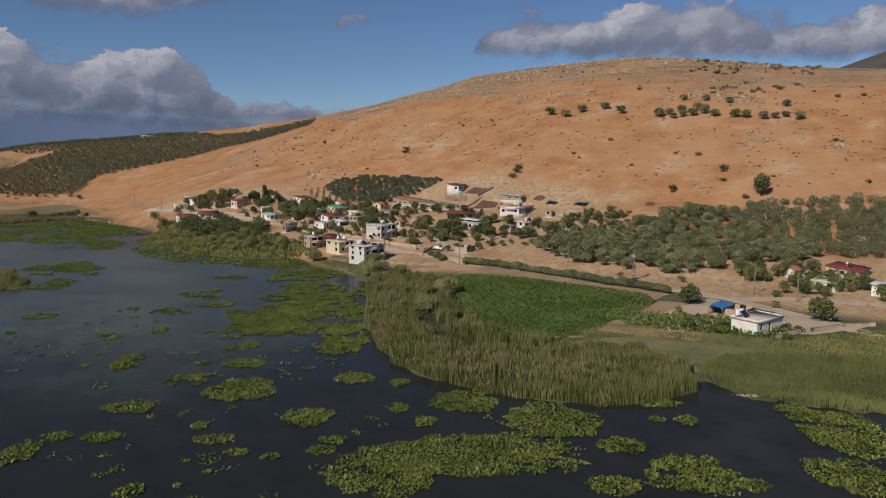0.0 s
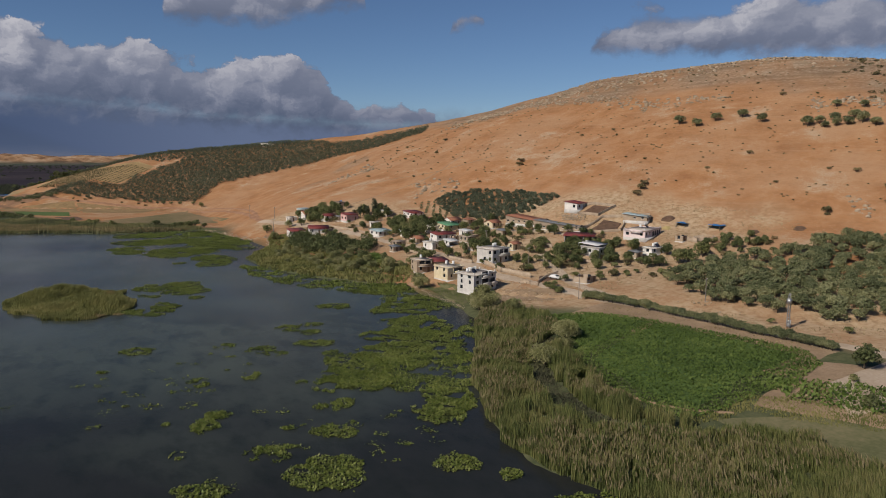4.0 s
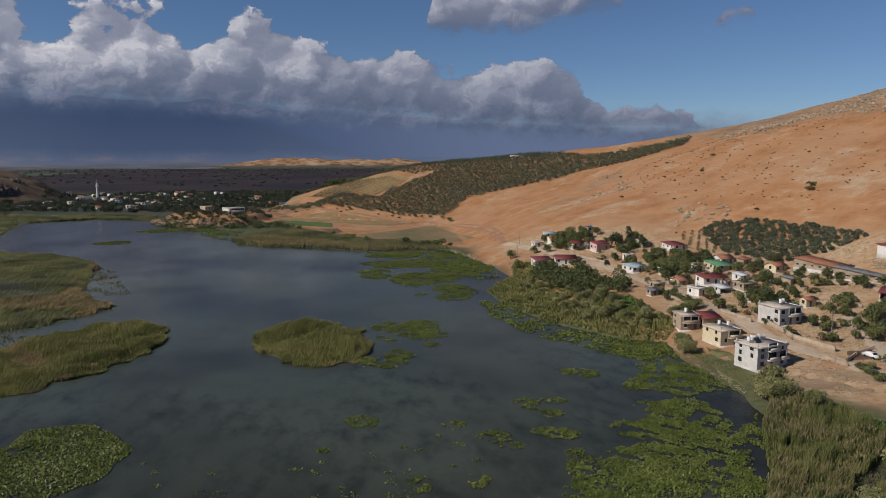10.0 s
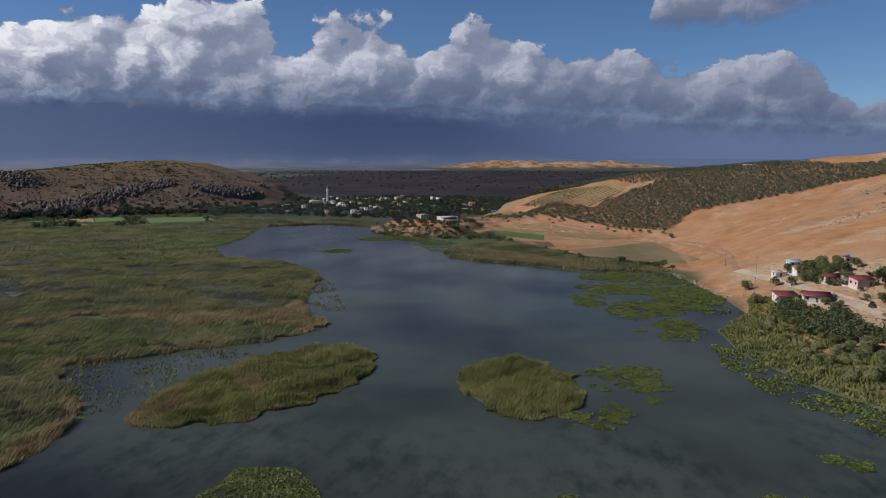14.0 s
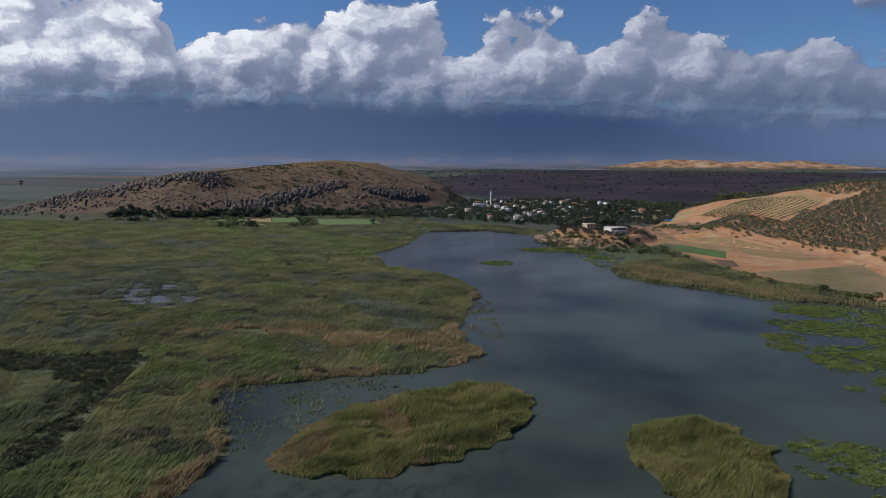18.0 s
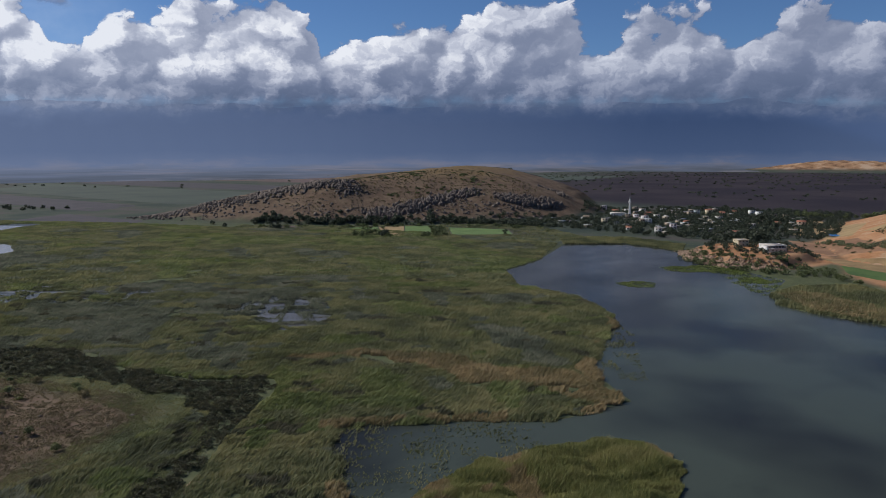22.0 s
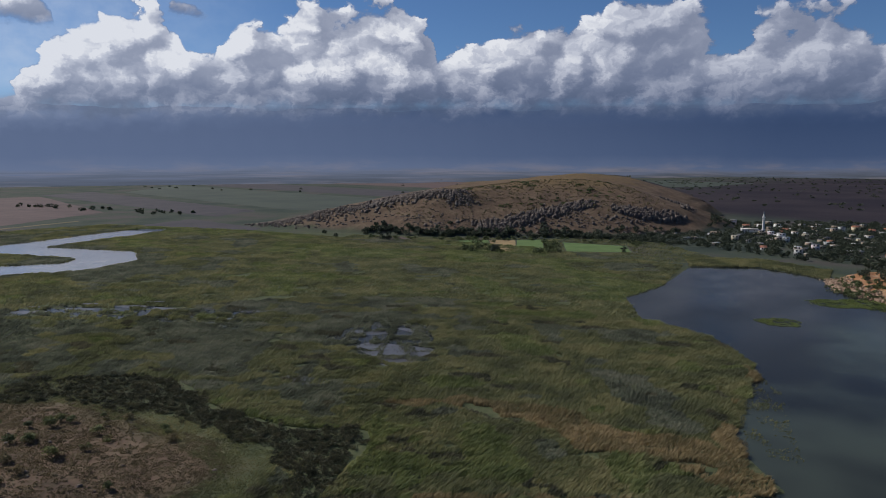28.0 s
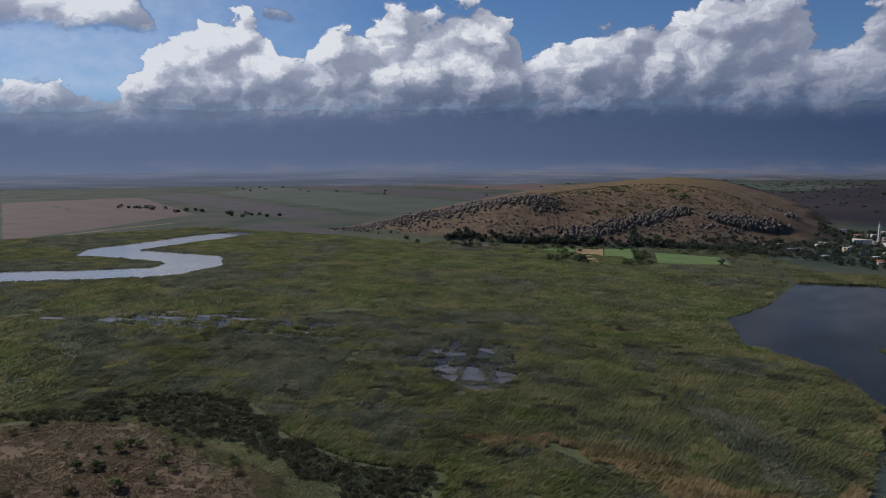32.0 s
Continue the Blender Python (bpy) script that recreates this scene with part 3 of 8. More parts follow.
def ridge(name, radius, azimuths, top, material, label):
    """A far mountain chain: a broad ridge with folded flanks."""
    a = np.radians(np.linspace(azimuths[0], azimuths[1], 400))
    deg = np.degrees(a)
    peak = np.interp(deg, [p[0] for p in top], [p[1] for p in top])
    peak = peak * (1 + 0.025 * np.sin(deg * 0.6) + 0.012 * np.sin(deg * 1.3 + 1) + 0.006 * np.sin(deg * 4.1))
    rows = []
    # glowing haze-coloured skirt, added to cover the cloud bank's shadow on the plain
    apron = np.interp(deg, [-44, -20], [1700, 420])
    for k, (f, back) in enumerate(((-0.01, -420 - apron), (0.006, -420 - 0.93 * apron), (0.05, -420), (0.12, -300), (0.4, -190), (0.75, -80), (1.0, 0), (0.5, 120))):
        fold = 40 * np.sin(deg * 3.1 + k) * (1 if 2 < k < 6 else 0)
        r = radius + back + fold
        rows.append(np.stack([r * np.sin(a), r * np.cos(a), peak * f - (2 if k == 0 else 0)], -1))
    me = mesh_of(name, np.concatenate(rows), [grid_faces(len(a), len(rows))], material, True)
    return tagged(new(name, me), label, "mountains", kind="structure")


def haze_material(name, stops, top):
    """Distance, haze painted as glow: blue air over dim slopes, paler toward the plain."""
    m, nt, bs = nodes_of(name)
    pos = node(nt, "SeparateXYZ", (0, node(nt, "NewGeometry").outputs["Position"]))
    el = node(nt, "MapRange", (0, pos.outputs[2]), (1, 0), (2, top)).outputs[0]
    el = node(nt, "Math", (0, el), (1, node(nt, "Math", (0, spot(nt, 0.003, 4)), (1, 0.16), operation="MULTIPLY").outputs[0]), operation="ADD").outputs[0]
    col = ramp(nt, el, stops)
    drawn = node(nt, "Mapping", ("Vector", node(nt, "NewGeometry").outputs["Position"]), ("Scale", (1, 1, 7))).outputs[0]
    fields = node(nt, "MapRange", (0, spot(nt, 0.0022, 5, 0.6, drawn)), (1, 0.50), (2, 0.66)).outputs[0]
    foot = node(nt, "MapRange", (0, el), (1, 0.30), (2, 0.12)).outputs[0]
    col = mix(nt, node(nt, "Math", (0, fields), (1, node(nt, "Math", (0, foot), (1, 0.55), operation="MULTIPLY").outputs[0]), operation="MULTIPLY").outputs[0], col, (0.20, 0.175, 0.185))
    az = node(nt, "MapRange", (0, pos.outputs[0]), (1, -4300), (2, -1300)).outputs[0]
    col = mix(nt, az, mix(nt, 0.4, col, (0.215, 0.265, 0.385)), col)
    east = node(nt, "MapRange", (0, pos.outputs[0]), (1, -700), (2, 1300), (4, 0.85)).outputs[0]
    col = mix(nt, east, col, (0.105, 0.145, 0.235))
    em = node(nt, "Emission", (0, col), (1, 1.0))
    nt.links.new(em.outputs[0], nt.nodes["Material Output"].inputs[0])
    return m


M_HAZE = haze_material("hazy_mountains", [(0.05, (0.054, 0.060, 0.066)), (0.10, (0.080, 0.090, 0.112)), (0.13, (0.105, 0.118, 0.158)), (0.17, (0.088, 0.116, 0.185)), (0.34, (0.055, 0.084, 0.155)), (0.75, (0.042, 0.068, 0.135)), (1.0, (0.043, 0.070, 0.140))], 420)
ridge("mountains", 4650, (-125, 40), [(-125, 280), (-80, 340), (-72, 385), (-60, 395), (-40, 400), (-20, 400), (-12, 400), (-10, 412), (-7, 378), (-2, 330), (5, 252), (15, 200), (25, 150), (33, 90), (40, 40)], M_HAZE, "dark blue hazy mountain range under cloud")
tagged(new("far_peak", mesh_of("far_peak", [(1340 + 800 * math.cos(q) * r, 340 + 800 * math.sin(q) * r, 275 * (1 - r) ** 1.05 - 20 + 9 * math.sin(4 * q + 7 * r) * r) for r in np.linspace(0.02, 1, 16) for q in np.linspace(0, 2 * math.pi, 41)], [grid_faces(41, 16)], M_PEAK, True)), "dark far peak behind the ochre hill", "mountain", kind="structure")


def cloud_material():
    """Cumulus over the mountains: banks whose tops and bases follow the bearing, swelling in billows, their light from
    the upper left painted in.
    """
    m, nt, bs = nodes_of("cumulus")
    uv = node(nt, "UVMap")
    sep = node(nt, "SeparateXYZ", (0, uv.outputs[0]))
    az, el = sep.outputs[0], sep.outputs[1]  # hundreds of degrees from -120; tangent of the elevation

    def calc(op, a, b):
        return node(nt, "Math", (0, a), (1, b), operation=op).outputs[0]

    place = node(nt, "Mapping", ("Vector", uv.outputs[0]), ("Scale", (1.745, 1.25, 1))).outputs[0]
    warp = node(nt, "TexNoise", ("Vector", place), ("Scale", 22.0), ("Detail", 6), ("Roughness", 0.62))
    warp = node(nt, "VectorMath", (0, warp.outputs[1]), (1, (0.5, 0.5, 0.5)), operation="SUBTRACT").outputs[0]
    warped = node(nt, "VectorMath", (0, place), (1, node(nt, "VectorMath", (0, warp), (1, (0.085, 0.06, 0.0)), operation="MULTIPLY").outputs[0]), operation="ADD").outputs[0]

    def billow(dx, dy, octaves, soft):
        """Heaped swellings of several sizes: about 0 in the creases to 1 on the crowns."""
        p = node(nt, "VectorMath", (0, warped), (1, (dx, dy, 0)), operation="ADD").outputs[0]
        total = node(nt, "Value").outputs[0]
        total.default_value = 1.0
        for scale, share in octaves:
            c = node(nt, "TexVoronoi", ("Vector", p), ("Scale", scale))
            c.voronoi_dimensions, c.feature = "2D", "SMOOTH_F1"
            c.inputs["Smoothness"].default_value = soft
            total = calc("SUBTRACT", total, calc("MULTIPLY", c.outputs[0], share))
        return total

    def curve(points):
        c = nt.nodes.new("ShaderNodeFloatCurve")
        cm = c.mapping.curves[0]
        while len(cm.points) < len(points):
            cm.points.new(0.5, 0.5)
        for q, (x, y) in zip(cm.points, points):
            q.location, q.handle_type = ((x + 120) / 200, y * 3), "AUTO_CLAMPED"
        c.mapping.update()
        nt.links.new(calc("MULTIPLY", az, 0.5), c.inputs["Value"])
        return calc("MULTIPLY", c.outputs[0], 1 / 3)

    def ease(v, a, b):
        r = node(nt, "MapRange", (0, v), (1, a), (2, b))
        r.interpolation_type = "SMOOTHSTEP"
        return r.outputs[0]

    heaps, puffs = ((11.0, 0.75), (27.0, 0.34)), ((11.0, 0.55), (27.0, 0.34), (62.0, 0.17), (140.0, 0.09))
    body = billow(0, 0, puffs, 0.3)
    broad, broad_sunward = billow(0, 0, heaps, 0.7), billow(-0.017, 0.020, heaps, 0.7)
    fine_sunward = billow(-0.0042, 0.0050, puffs, 0.3)
    wisp = calc("SUBTRACT", node(nt, "TexNoise", ("Vector", place), ("Scale", 30.0), ("Detail", 7), ("Roughness", 0.6)).outputs[0], 0.5)
    swell = calc("ADD", calc("ADD", calc("MULTIPLY", calc("SUBTRACT", broad, 0.45), 0.075), calc("MULTIPLY", calc("SUBTRACT", body, 0.42), 0.03)), calc("MULTIPLY", wisp, 0.022))
    low_top = curve([(-120, 0.10), (-77, 0.09), (-71, 0.105), (-68.5, 0.15), (-62, 0.172), (-60.5, 0.125), (-58, 0.15), (-52, 0.18), (-47.5, 0.192), (-43, 0.18), (-41.5, 0.154), (-36, 0.16), (-33, 0.18), (-27, 0.198), (-23, 0.187),
                     (-20, 0.16), (-14.3, 0.172), (-10.5, 0.142), (-5.5, 0.161), (-2, 0.135), (-0.8, 0.118), (4.3, 0.143), (7.5, 0.108), (13, 0.118), (17, 0.118), (20.5, 0.10), (22.5, 0.072), (26, 0.062), (30, 0.03), (36, 0.0), (80, 0.0)])
    low_base = curve([(-120, 0.06), (-77, 0.058), (-57, 0.066), (-35, 0.070), (-10, 0.064), (-5, 0.060), (3, 0.053), (10, 0.042), (17, 0.036), (26, 0.03), (34, 0.03), (80, 0.04)])
    high_top = curve([(-120, 0.24), (-76, 0.225), (-69.5, 0.205), (-67.5, 0.1), (-63, 0.1), (-61.5, 0.203), (-58, 0.2), (-57, 0.1), (5.5, 0.1), (7.5, 0.205), (9, 0.26), (20.5, 0.26), (22.5, 0.2), (24, 0.1),
                      (28, 0.1), (29.5, 0.178), (31.5, 0.182), (33, 0.1), (39, 0.1), (40.3, 0.155), (44, 0.184), (48.6, 0.18), (53, 0.198), (57, 0.19), (63, 0.17), (70, 0.17), (80, 0.16)])
    high_base = curve([(-120, 0.15), (-76, 0.163), (-68, 0.168), (-62, 0.187), (-40, 0.2), (0, 0.18), (8, 0.172), (13, 0.172), (17.5, 0.187), (22, 0.2), (29, 0.171), (32, 0.176), (36, 0.15), (41, 0.137), (50, 0.128), (63, 0.117), (80, 0.11)])
    low = calc("MULTIPLY", ease(calc("SUBTRACT", calc("ADD", low_top, swell), el), -0.003, 0.007), ease(calc("ADD", calc("SUBTRACT", el, low_base), calc("MULTIPLY", wisp, 0.05)), -0.024, 0.020))
    high = calc("MULTIPLY", ease(calc("SUBTRACT", calc("ADD", high_top, calc("MULTIPLY", swell, 0.6)), el), -0.002, 0.013), ease(calc("ADD", calc("SUBTRACT", el, high_base), calc("MULTIPLY", wisp, 0.04)), -0.008, 0.014))
    cover = calc("MAXIMUM", low, high)
    lit_broad = ease(calc("SUBTRACT", broad, broad_sunward), -0.20, 0.24)
    lit_fine = ease(calc("SUBTRACT", body, fine_sunward), -0.10, 0.14)
    low_rise, high_rise = ease(calc("SUBTRACT", el, low_base), -0.01, 0.075), ease(calc("SUBTRACT", el, high_base), -0.01, 0.045)
    rise = calc("MAXIMUM", calc("MULTIPLY", low_rise, low), calc("MULTIPLY", high_rise, high))
    crest = ease(calc("SUBTRACT", calc("ADD", low_top, swell), el), 0.045, 0.0)
    far = node(nt, "MapRange", (0, az), (1, 0.50), (2, 1.25), (3, 1.40), (4, 0.62)).outputs[0]
    light = calc("ADD", calc("ADD", calc("MULTIPLY", calc("MULTIPLY", lit_broad, 0.40), calc("ADD", calc("MULTIPLY", rise, 0.75), 0.25)), calc("MULTIPLY", rise, 0.34)), calc("ADD", calc("MULTIPLY", calc("MULTIPLY", lit_fine, 0.20), calc("ADD", calc("MULTIPLY", lit_broad, 0.7), 0.3)), calc("MULTIPLY", crest, 0.12)))
    col = ramp(nt, calc("MULTIPLY", light, far), [(0.04, (0.085, 0.115, 0.185)), (0.26, (0.165, 0.195, 0.275)), (0.52, (0.30, 0.325, 0.40)), (0.78, (0.53, 0.545, 0.595)), (1.0, (0.80, 0.795, 0.785))])
    # sunward haze washed into the cloud colour
    veil = node(nt, "MapRange", (0, az), (1, 0.75), (2, 0.40), (4, 0.22)).outputs[0]
    col = mix(nt, veil, col, (0.46, 0.52, 0.63))
    # haze painted under the base, paler toward both ends; sun glare painted thin white
    curtain = calc("MULTIPLY", ease(calc("SUBTRACT", el, calc("ADD", low_base, calc("MULTIPLY", wisp, 0.03))), 0.040, 0.0), ease(calc("ADD", calc("SUBTRACT", el, low_base), calc("MULTIPLY", ease(az, 1.10, 1.26), 0.06)), -0.014, 0.005))
    curtain = calc("MULTIPLY", curtain, ease(az, 1.58, 1.44))
    gloom = mix(nt, ease(az, 1.10, 1.36), (0.052, 0.083, 0.162), (0.115, 0.158, 0.262))
    gloom = mix(nt, ease(az, 0.82, 0.42), gloom, (0.21, 0.265, 0.39))
    below = ease(calc("SUBTRACT", el, low_base), 0.045, 0.0)
    col = mix(nt, calc("MULTIPLY", calc("SUBTRACT", 1.0, ease(cover, 0.0, 0.9)), below), col, gloom)
    thin = calc("MULTIPLY", calc("MULTIPLY", ease(az, 0.72, 0.42), calc("SUBTRACT", 1.0, below)), calc("ADD", calc("MULTIPLY", wisp, 0.9), 0.46))
    bare = calc("MULTIPLY", calc("SUBTRACT", 1.0, ease(calc("MAXIMUM", cover, curtain), 0.05, 0.5)), calc("MULTIPLY", ease(az, 0.72, 0.62), calc("SUBTRACT", 1.0, below)))
    col = mix(nt, bare, col, (0.52, 0.60, 0.71))
    cover = calc("MAXIMUM", calc("MAXIMUM", cover, curtain), thin)
    em = node(nt, "Emission", (0, col), (1, 1.0))
    clear = nt.nodes.new("ShaderNodeBsdfTransparent")
    out = node(nt, "MixShader", (0, cover), (1, clear.outputs[0]), (2, em.outputs[0]))
    nt.links.new(out.outputs[0], nt.nodes["Material Output"].inputs[0])
    return m


def cloud_bank():
    n, radius = 161, 4150
    deg = np.linspace(-120, 80, n)
    rows, uvs = [], []
    for el in (0.0, 0.07, 0.14, 0.21, 0.30):
        rows.append(np.stack([radius * np.sin(np.radians(deg)), radius * np.cos(np.radians(deg)), np.full(n, 60 + el * radius)], -1))
        uvs.append(np.stack([(deg + 120) / 100, np.full(n, el)], -1))
    me = mesh_of("cloud_bank", np.concatenate(rows), [grid_faces(n, 5)], cloud_material())
    uv = np.concatenate(uvs).astype(np.float32)
    loops = np.empty(len(me.loops), np.int32)
    me.loops.foreach_get("vertex_index", loops)
    me.uv_layers.new(name="UVMap").data.foreach_set("uv", uv[loops].ravel())
    return tagged(new("cloud_backdrop", me), "white cumulus bank with grey base in blue sky", "clouds", kind="structure")


cloud_bank()


# ---- plants ----
rng = np.random.default_rng(7)


def scatter(poly, per_m2, jitter=0.0, grow=0.0):
    """Random points inside a polygon."""
    p = np.array(poly, float)
    lo, hi = p.min(0) - grow, p.max(0) + grow
    n = int((hi - lo).prod() * per_m2)
    pts = lo + rng.random((n, 2)) * (hi - lo)
    keep = edge_in(poly, pts[:, 0], pts[:, 1]) > jitter * ripple(pts[:, 0], pts[:, 1], 5, 0.7) - grow
    return pts[keep]


def blades(name, pts, base_z, tall, wide, material, lean=0.35, label="", category="reeds", clump=6.0, swell=0.4):
    """A stand of leaning blades: one bent blade of two faces at each point. The canopy rises and falls in tussocks."""
    n = len(pts)
    x, y = pts.T
    tuft = 0.74 + swell * ripple(x, y, clump, 3.1) + 0.18 * ripple(x, y, clump * 0.3, 1.1)
    h = tall * np.clip(tuft, 0.3, 1.3) * rng.uniform(0.75, 1.2, n)
    a = rng.uniform(0, math.pi, n)
    w = wide * rng.uniform(0.7, 1.4, n)
    wind = 0.9 + 0.8 * ripple(x, y, 40, 0.2)
    lx, ly = h * lean * (np.cos(wind) + rng.normal(0, 0.36, n)), h * lean * (np.sin(wind) + rng.normal(0, 0.36, n))
    bz = np.broadcast_to(base_z, n)
    cx, cy = np.cos(a) * w, np.sin(a) * w
    v = np.stack([
        np.stack([x - cx, y - cy, bz], -1), np.stack([x + cx, y + cy, bz], -1),
        np.stack([x + 0.3 * lx + cx * 0.8, y + 0.3 * ly + cy * 0.8, bz + 0.62 * h], -1), np.stack([x + 0.3 * lx - cx * 0.8, y + 0.3 * ly - cy * 0.8, bz + 0.62 * h], -1),
        np.stack([x + lx, y + ly, bz + h], -1)], 1).reshape(-1, 3)
    i = np.arange(n)[:, None] * 5
    ob = new(name, mesh_of(name, v, [i + np.array([[0, 1, 2, 3]]), i + np.array([[3, 2, 4]])], material))
    return tagged(ob, label, category, kind="stuff")


def leaves(pts, z, size, tilt=0.5, rise=0.25):
    """Floating leaves: six-sided, slightly cupped, each tilted its own way."""
    n = len(pts)
    s = size * rng.uniform(0.6, 1.35, n)
    tx, ty = rng.normal(0, tilt, n), rng.normal(0, tilt, n)
    a0 = rng.uniform(0, 6.28, n)
    zz = z + rng.uniform(0.05, 1.0, n) * rise
    ring = []
    for k in range(5):
        dx, dy = np.cos(a0 + k * 1.2566) * s, np.sin(a0 + k * 1.2566) * s
        ring.append(np.stack([pts[:, 0] + dx, pts[:, 1] + dy, np.maximum(zz + dx * tx + dy * ty, 0.02)], -1))
    i = np.arange(n)[:, None] * 5
    return np.stack(ring, 1).reshape(-1, 3), i + np.arange(5)[None]


def rounded(poly, times=2):
    """The polygon with its corners cut."""
    p = np.array(poly, float)
    for _ in range(times):
        q = np.roll(p, -1, 0)
        p = np.stack([0.75 * p + 0.25 * q, 0.25 * p + 0.75 * q], 1).reshape(-1, 2)
    return [tuple(c) for c in p]


# the reed islands
ISLE_ROUND = [(-28, 217), (-23, 224), (-14, 231), (-1, 225), (7, 211), (10, 192), (8, 184), (0, 176), (-9, 176), (-20, 187), (-26, 203)]
ISLE_LONG = [(-102, 162), (-94, 157), (-75, 164), (-63, 180), (-56, 193), (-52, 211), (-58, 230), (-73, 238), (-89, 225), (-98, 209), (-105, 191), (-106, 172)]


def island(name, poly, label):
    """A low bank of peat with its reeds."""
    p = np.array(poly, float)
    mid = p.mean(0)
    ring = [mid + (q - mid) * (1 + 0.03 * math.sin(7 * k)) for k, q in enumerate(p)]
    n = len(ring)
    v = [(*q, -0.3) for q in ring] + [(*(mid + (q - mid) * 0.93), 0.18) for q in ring] + [(*mid, 0.3)]
    f = [[i, (i + 1) % n, n + (i + 1) % n, n + i] for i in range(n)]
    t = [[n + i, n + (i + 1) % n, 2 * n] for i in range(n)]
    tagged(new(name, mesh_of(name, v, [np.array(f), np.array(t)], M_SHRUB)), label, "islet", kind="structure")


ISLE_ROUND, ISLE_LONG = rounded(ISLE_ROUND), rounded(ISLE_LONG)
for poly, nm in ((ISLE_ROUND, "islet_1"), (ISLE_LONG, "islet_2")):
    island(nm, poly, "low peaty islet bearing reeds")
pts = scatter(ISLE_ROUND, 34, 3.0)
rise = 0.38 + 0.62 * smooth(0, 7, edge_in(ISLE_ROUND, *pts.T))
dry = ripple(pts[:, 0], pts[:, 1], 15, 2.3) + 0.6 * ripple(pts[:, 0], pts[:, 1], 4, 0.4) > 0.75
blades("reeds", pts[~dry], 0.0, 2.5 * rise[~dry], 0.085, M_SEDGE, 0.38, "olive green reeds covering the round islet", clump=6, swell=0.7)
blades("reeds", pts[dry], 0.0, 2.3 * rise[dry], 0.085, M_REED_DRY, 0.38, "tawny patch of reeds on the round islet", clump=6, swell=0.7)
pts = scatter(ISLE_LONG, 32, 3.0)
rise = 0.38 + 0.62 * smooth(0, 7, edge_in(ISLE_LONG, *pts.T))
edge = 4 + 9 * ripple(pts[:, 0], pts[:, 1], 19, 2.0) + 6 * ripple(pts[:, 0], pts[:, 1], 6, 1.0) + 0.25 * edge_in(ISLE_LONG, pts[:, 0], pts[:, 1])
blades("reeds", pts[edge > 1], 0.0, 2.7 * rise[edge > 1], 0.09, M_SEDGE, 0.36, "olive green reeds on the long islet", clump=7, swell=0.75)
blades("reeds", pts[edge <= 1], 0.0, 2.4 * rise[edge <= 1], 0.09, M_REED_DRY, 0.36, "brownish dry reeds round the long islet", clump=7, swell=0.75)
# the great marsh west of the open water
MARSH_NEAR = [(-83, 268), (-96, 241), (-117, 226), (-151, 200), (-138, 184), (-114, 163), (-111, 120), (-150, 60), (-190, 40), (-186, 130), (-190, 180), (-215, 205), (-262, 196),
              (-320, 180), (-350, 150), (-420, 180), (-420, 330), (-300, 420), (-205, 432), (-161, 420), (-124, 375), (-117, 331), (-106, 292)]
BRUSH = rounded([(-350, 118), (-331, 148), (-333, 165), (-324, 184), (-309, 201), (-286, 208), (-264, 200), (-229, 204), (-212, 210), (-200, 224), (-188, 214), (-182, 200), (-171, 178), (-157, 158), (-149, 138), (-154, 134), (-168, 152), (-168, 166), (-186, 183), (-198, 186), (-213, 192), (-233, 186), (-250, 188), (-268, 179), (-290, 173), (-308, 165), (-324, 140), (-342, 116)], 1)
DRY_STREAK = [(-212, 244), (-202, 276), (-150, 280), (-92, 281), (-82, 270), (-95, 257), (-130, 262), (-182, 256)]
MARSH_NEAR = rounded(MARSH_NEAR, 1)
# marsh pools, silt and sky reflection in one colour: x, y, half length, half width, turn in degrees
POOLS = [(-262, 297, 18, 10, 20), (-296, 312, 9, 4, 30), (-248, 284, 9, 6, 10), (-256, 241, 10, 5, 25), (-282, 330, 8, 2.5, 15), (-505, 186, 8, 3, 40), (-478, 213, 10, 3.5, 45),
         (-464, 237, 9, 3.5, 45), (-450, 260, 9, 3, 40), (-430, 270, 7, 3, 30), (-388, 300, 12, 3.0, 20), (-382, 278, 8, 2.5, 20), (-410, 288, 7, 2.2, 25), (-440, 246, 6, 1.8, 40), (-452, 275, 6, 1.6, 35), (-398, 268, 6, 1.6, 20), (-366, 292, 7, 1.8, 15), (-352, 304, 6, 1.6, 15), (-418, 258, 5, 1.5, 30), (-490, 222, 6, 2.0, 45), (-370, 312, 6, 1.5, 15), (-476, 246, 5, 1.6, 45)]


def in_pools(x, y):
    """Under 1 inside a pool, with a ragged rim."""
    best = np.full(np.shape(x), 99.0)
    for px, py, a, b, turn in POOLS:
        c, s = math.cos(radians(turn)), math.sin(radians(turn))
        best = np.minimum(best, np.hypot(((x - px) * c + (y - py) * s) / a, ((y - py) * c - (x - px) * s) / b))
    return best + 0.4 * ripple(x, y, 3, 0.8) + 0.25 * ripple(x, y, 1.1, 0.3)


for px, py, a, b, turn in POOLS:
    n, k = 8, 40
    c, s = math.cos(radians(turn)), math.sin(radians(turn))
    r, q = np.meshgrid(np.linspace(0.02, 1.25, n), np.linspace(0, 2 * math.pi, k), indexing="ij")
    u, w = a * r * np.cos(q), b * r * np.sin(q) * (1 + 0.2 * np.sin(3 * q))
    x, y = px + c * u - s * w, py + s * u + c * w
    z = np.maximum(height(x, y), 0.0) + 0.08 - 0.25 * (r > 1.2)
    tagged(new("pool", mesh_of("pool", np.stack([x, y, z], -1).reshape(-1, 3), [grid_faces(k, n)], M_SILT_SKY, True)), "shallow pale pool among the reeds, silt and sky reflection in its colour", "pool", "marsh pools", "structure")
pts = scatter(MARSH_NEAR, 6.6, 2.5, 1.5)
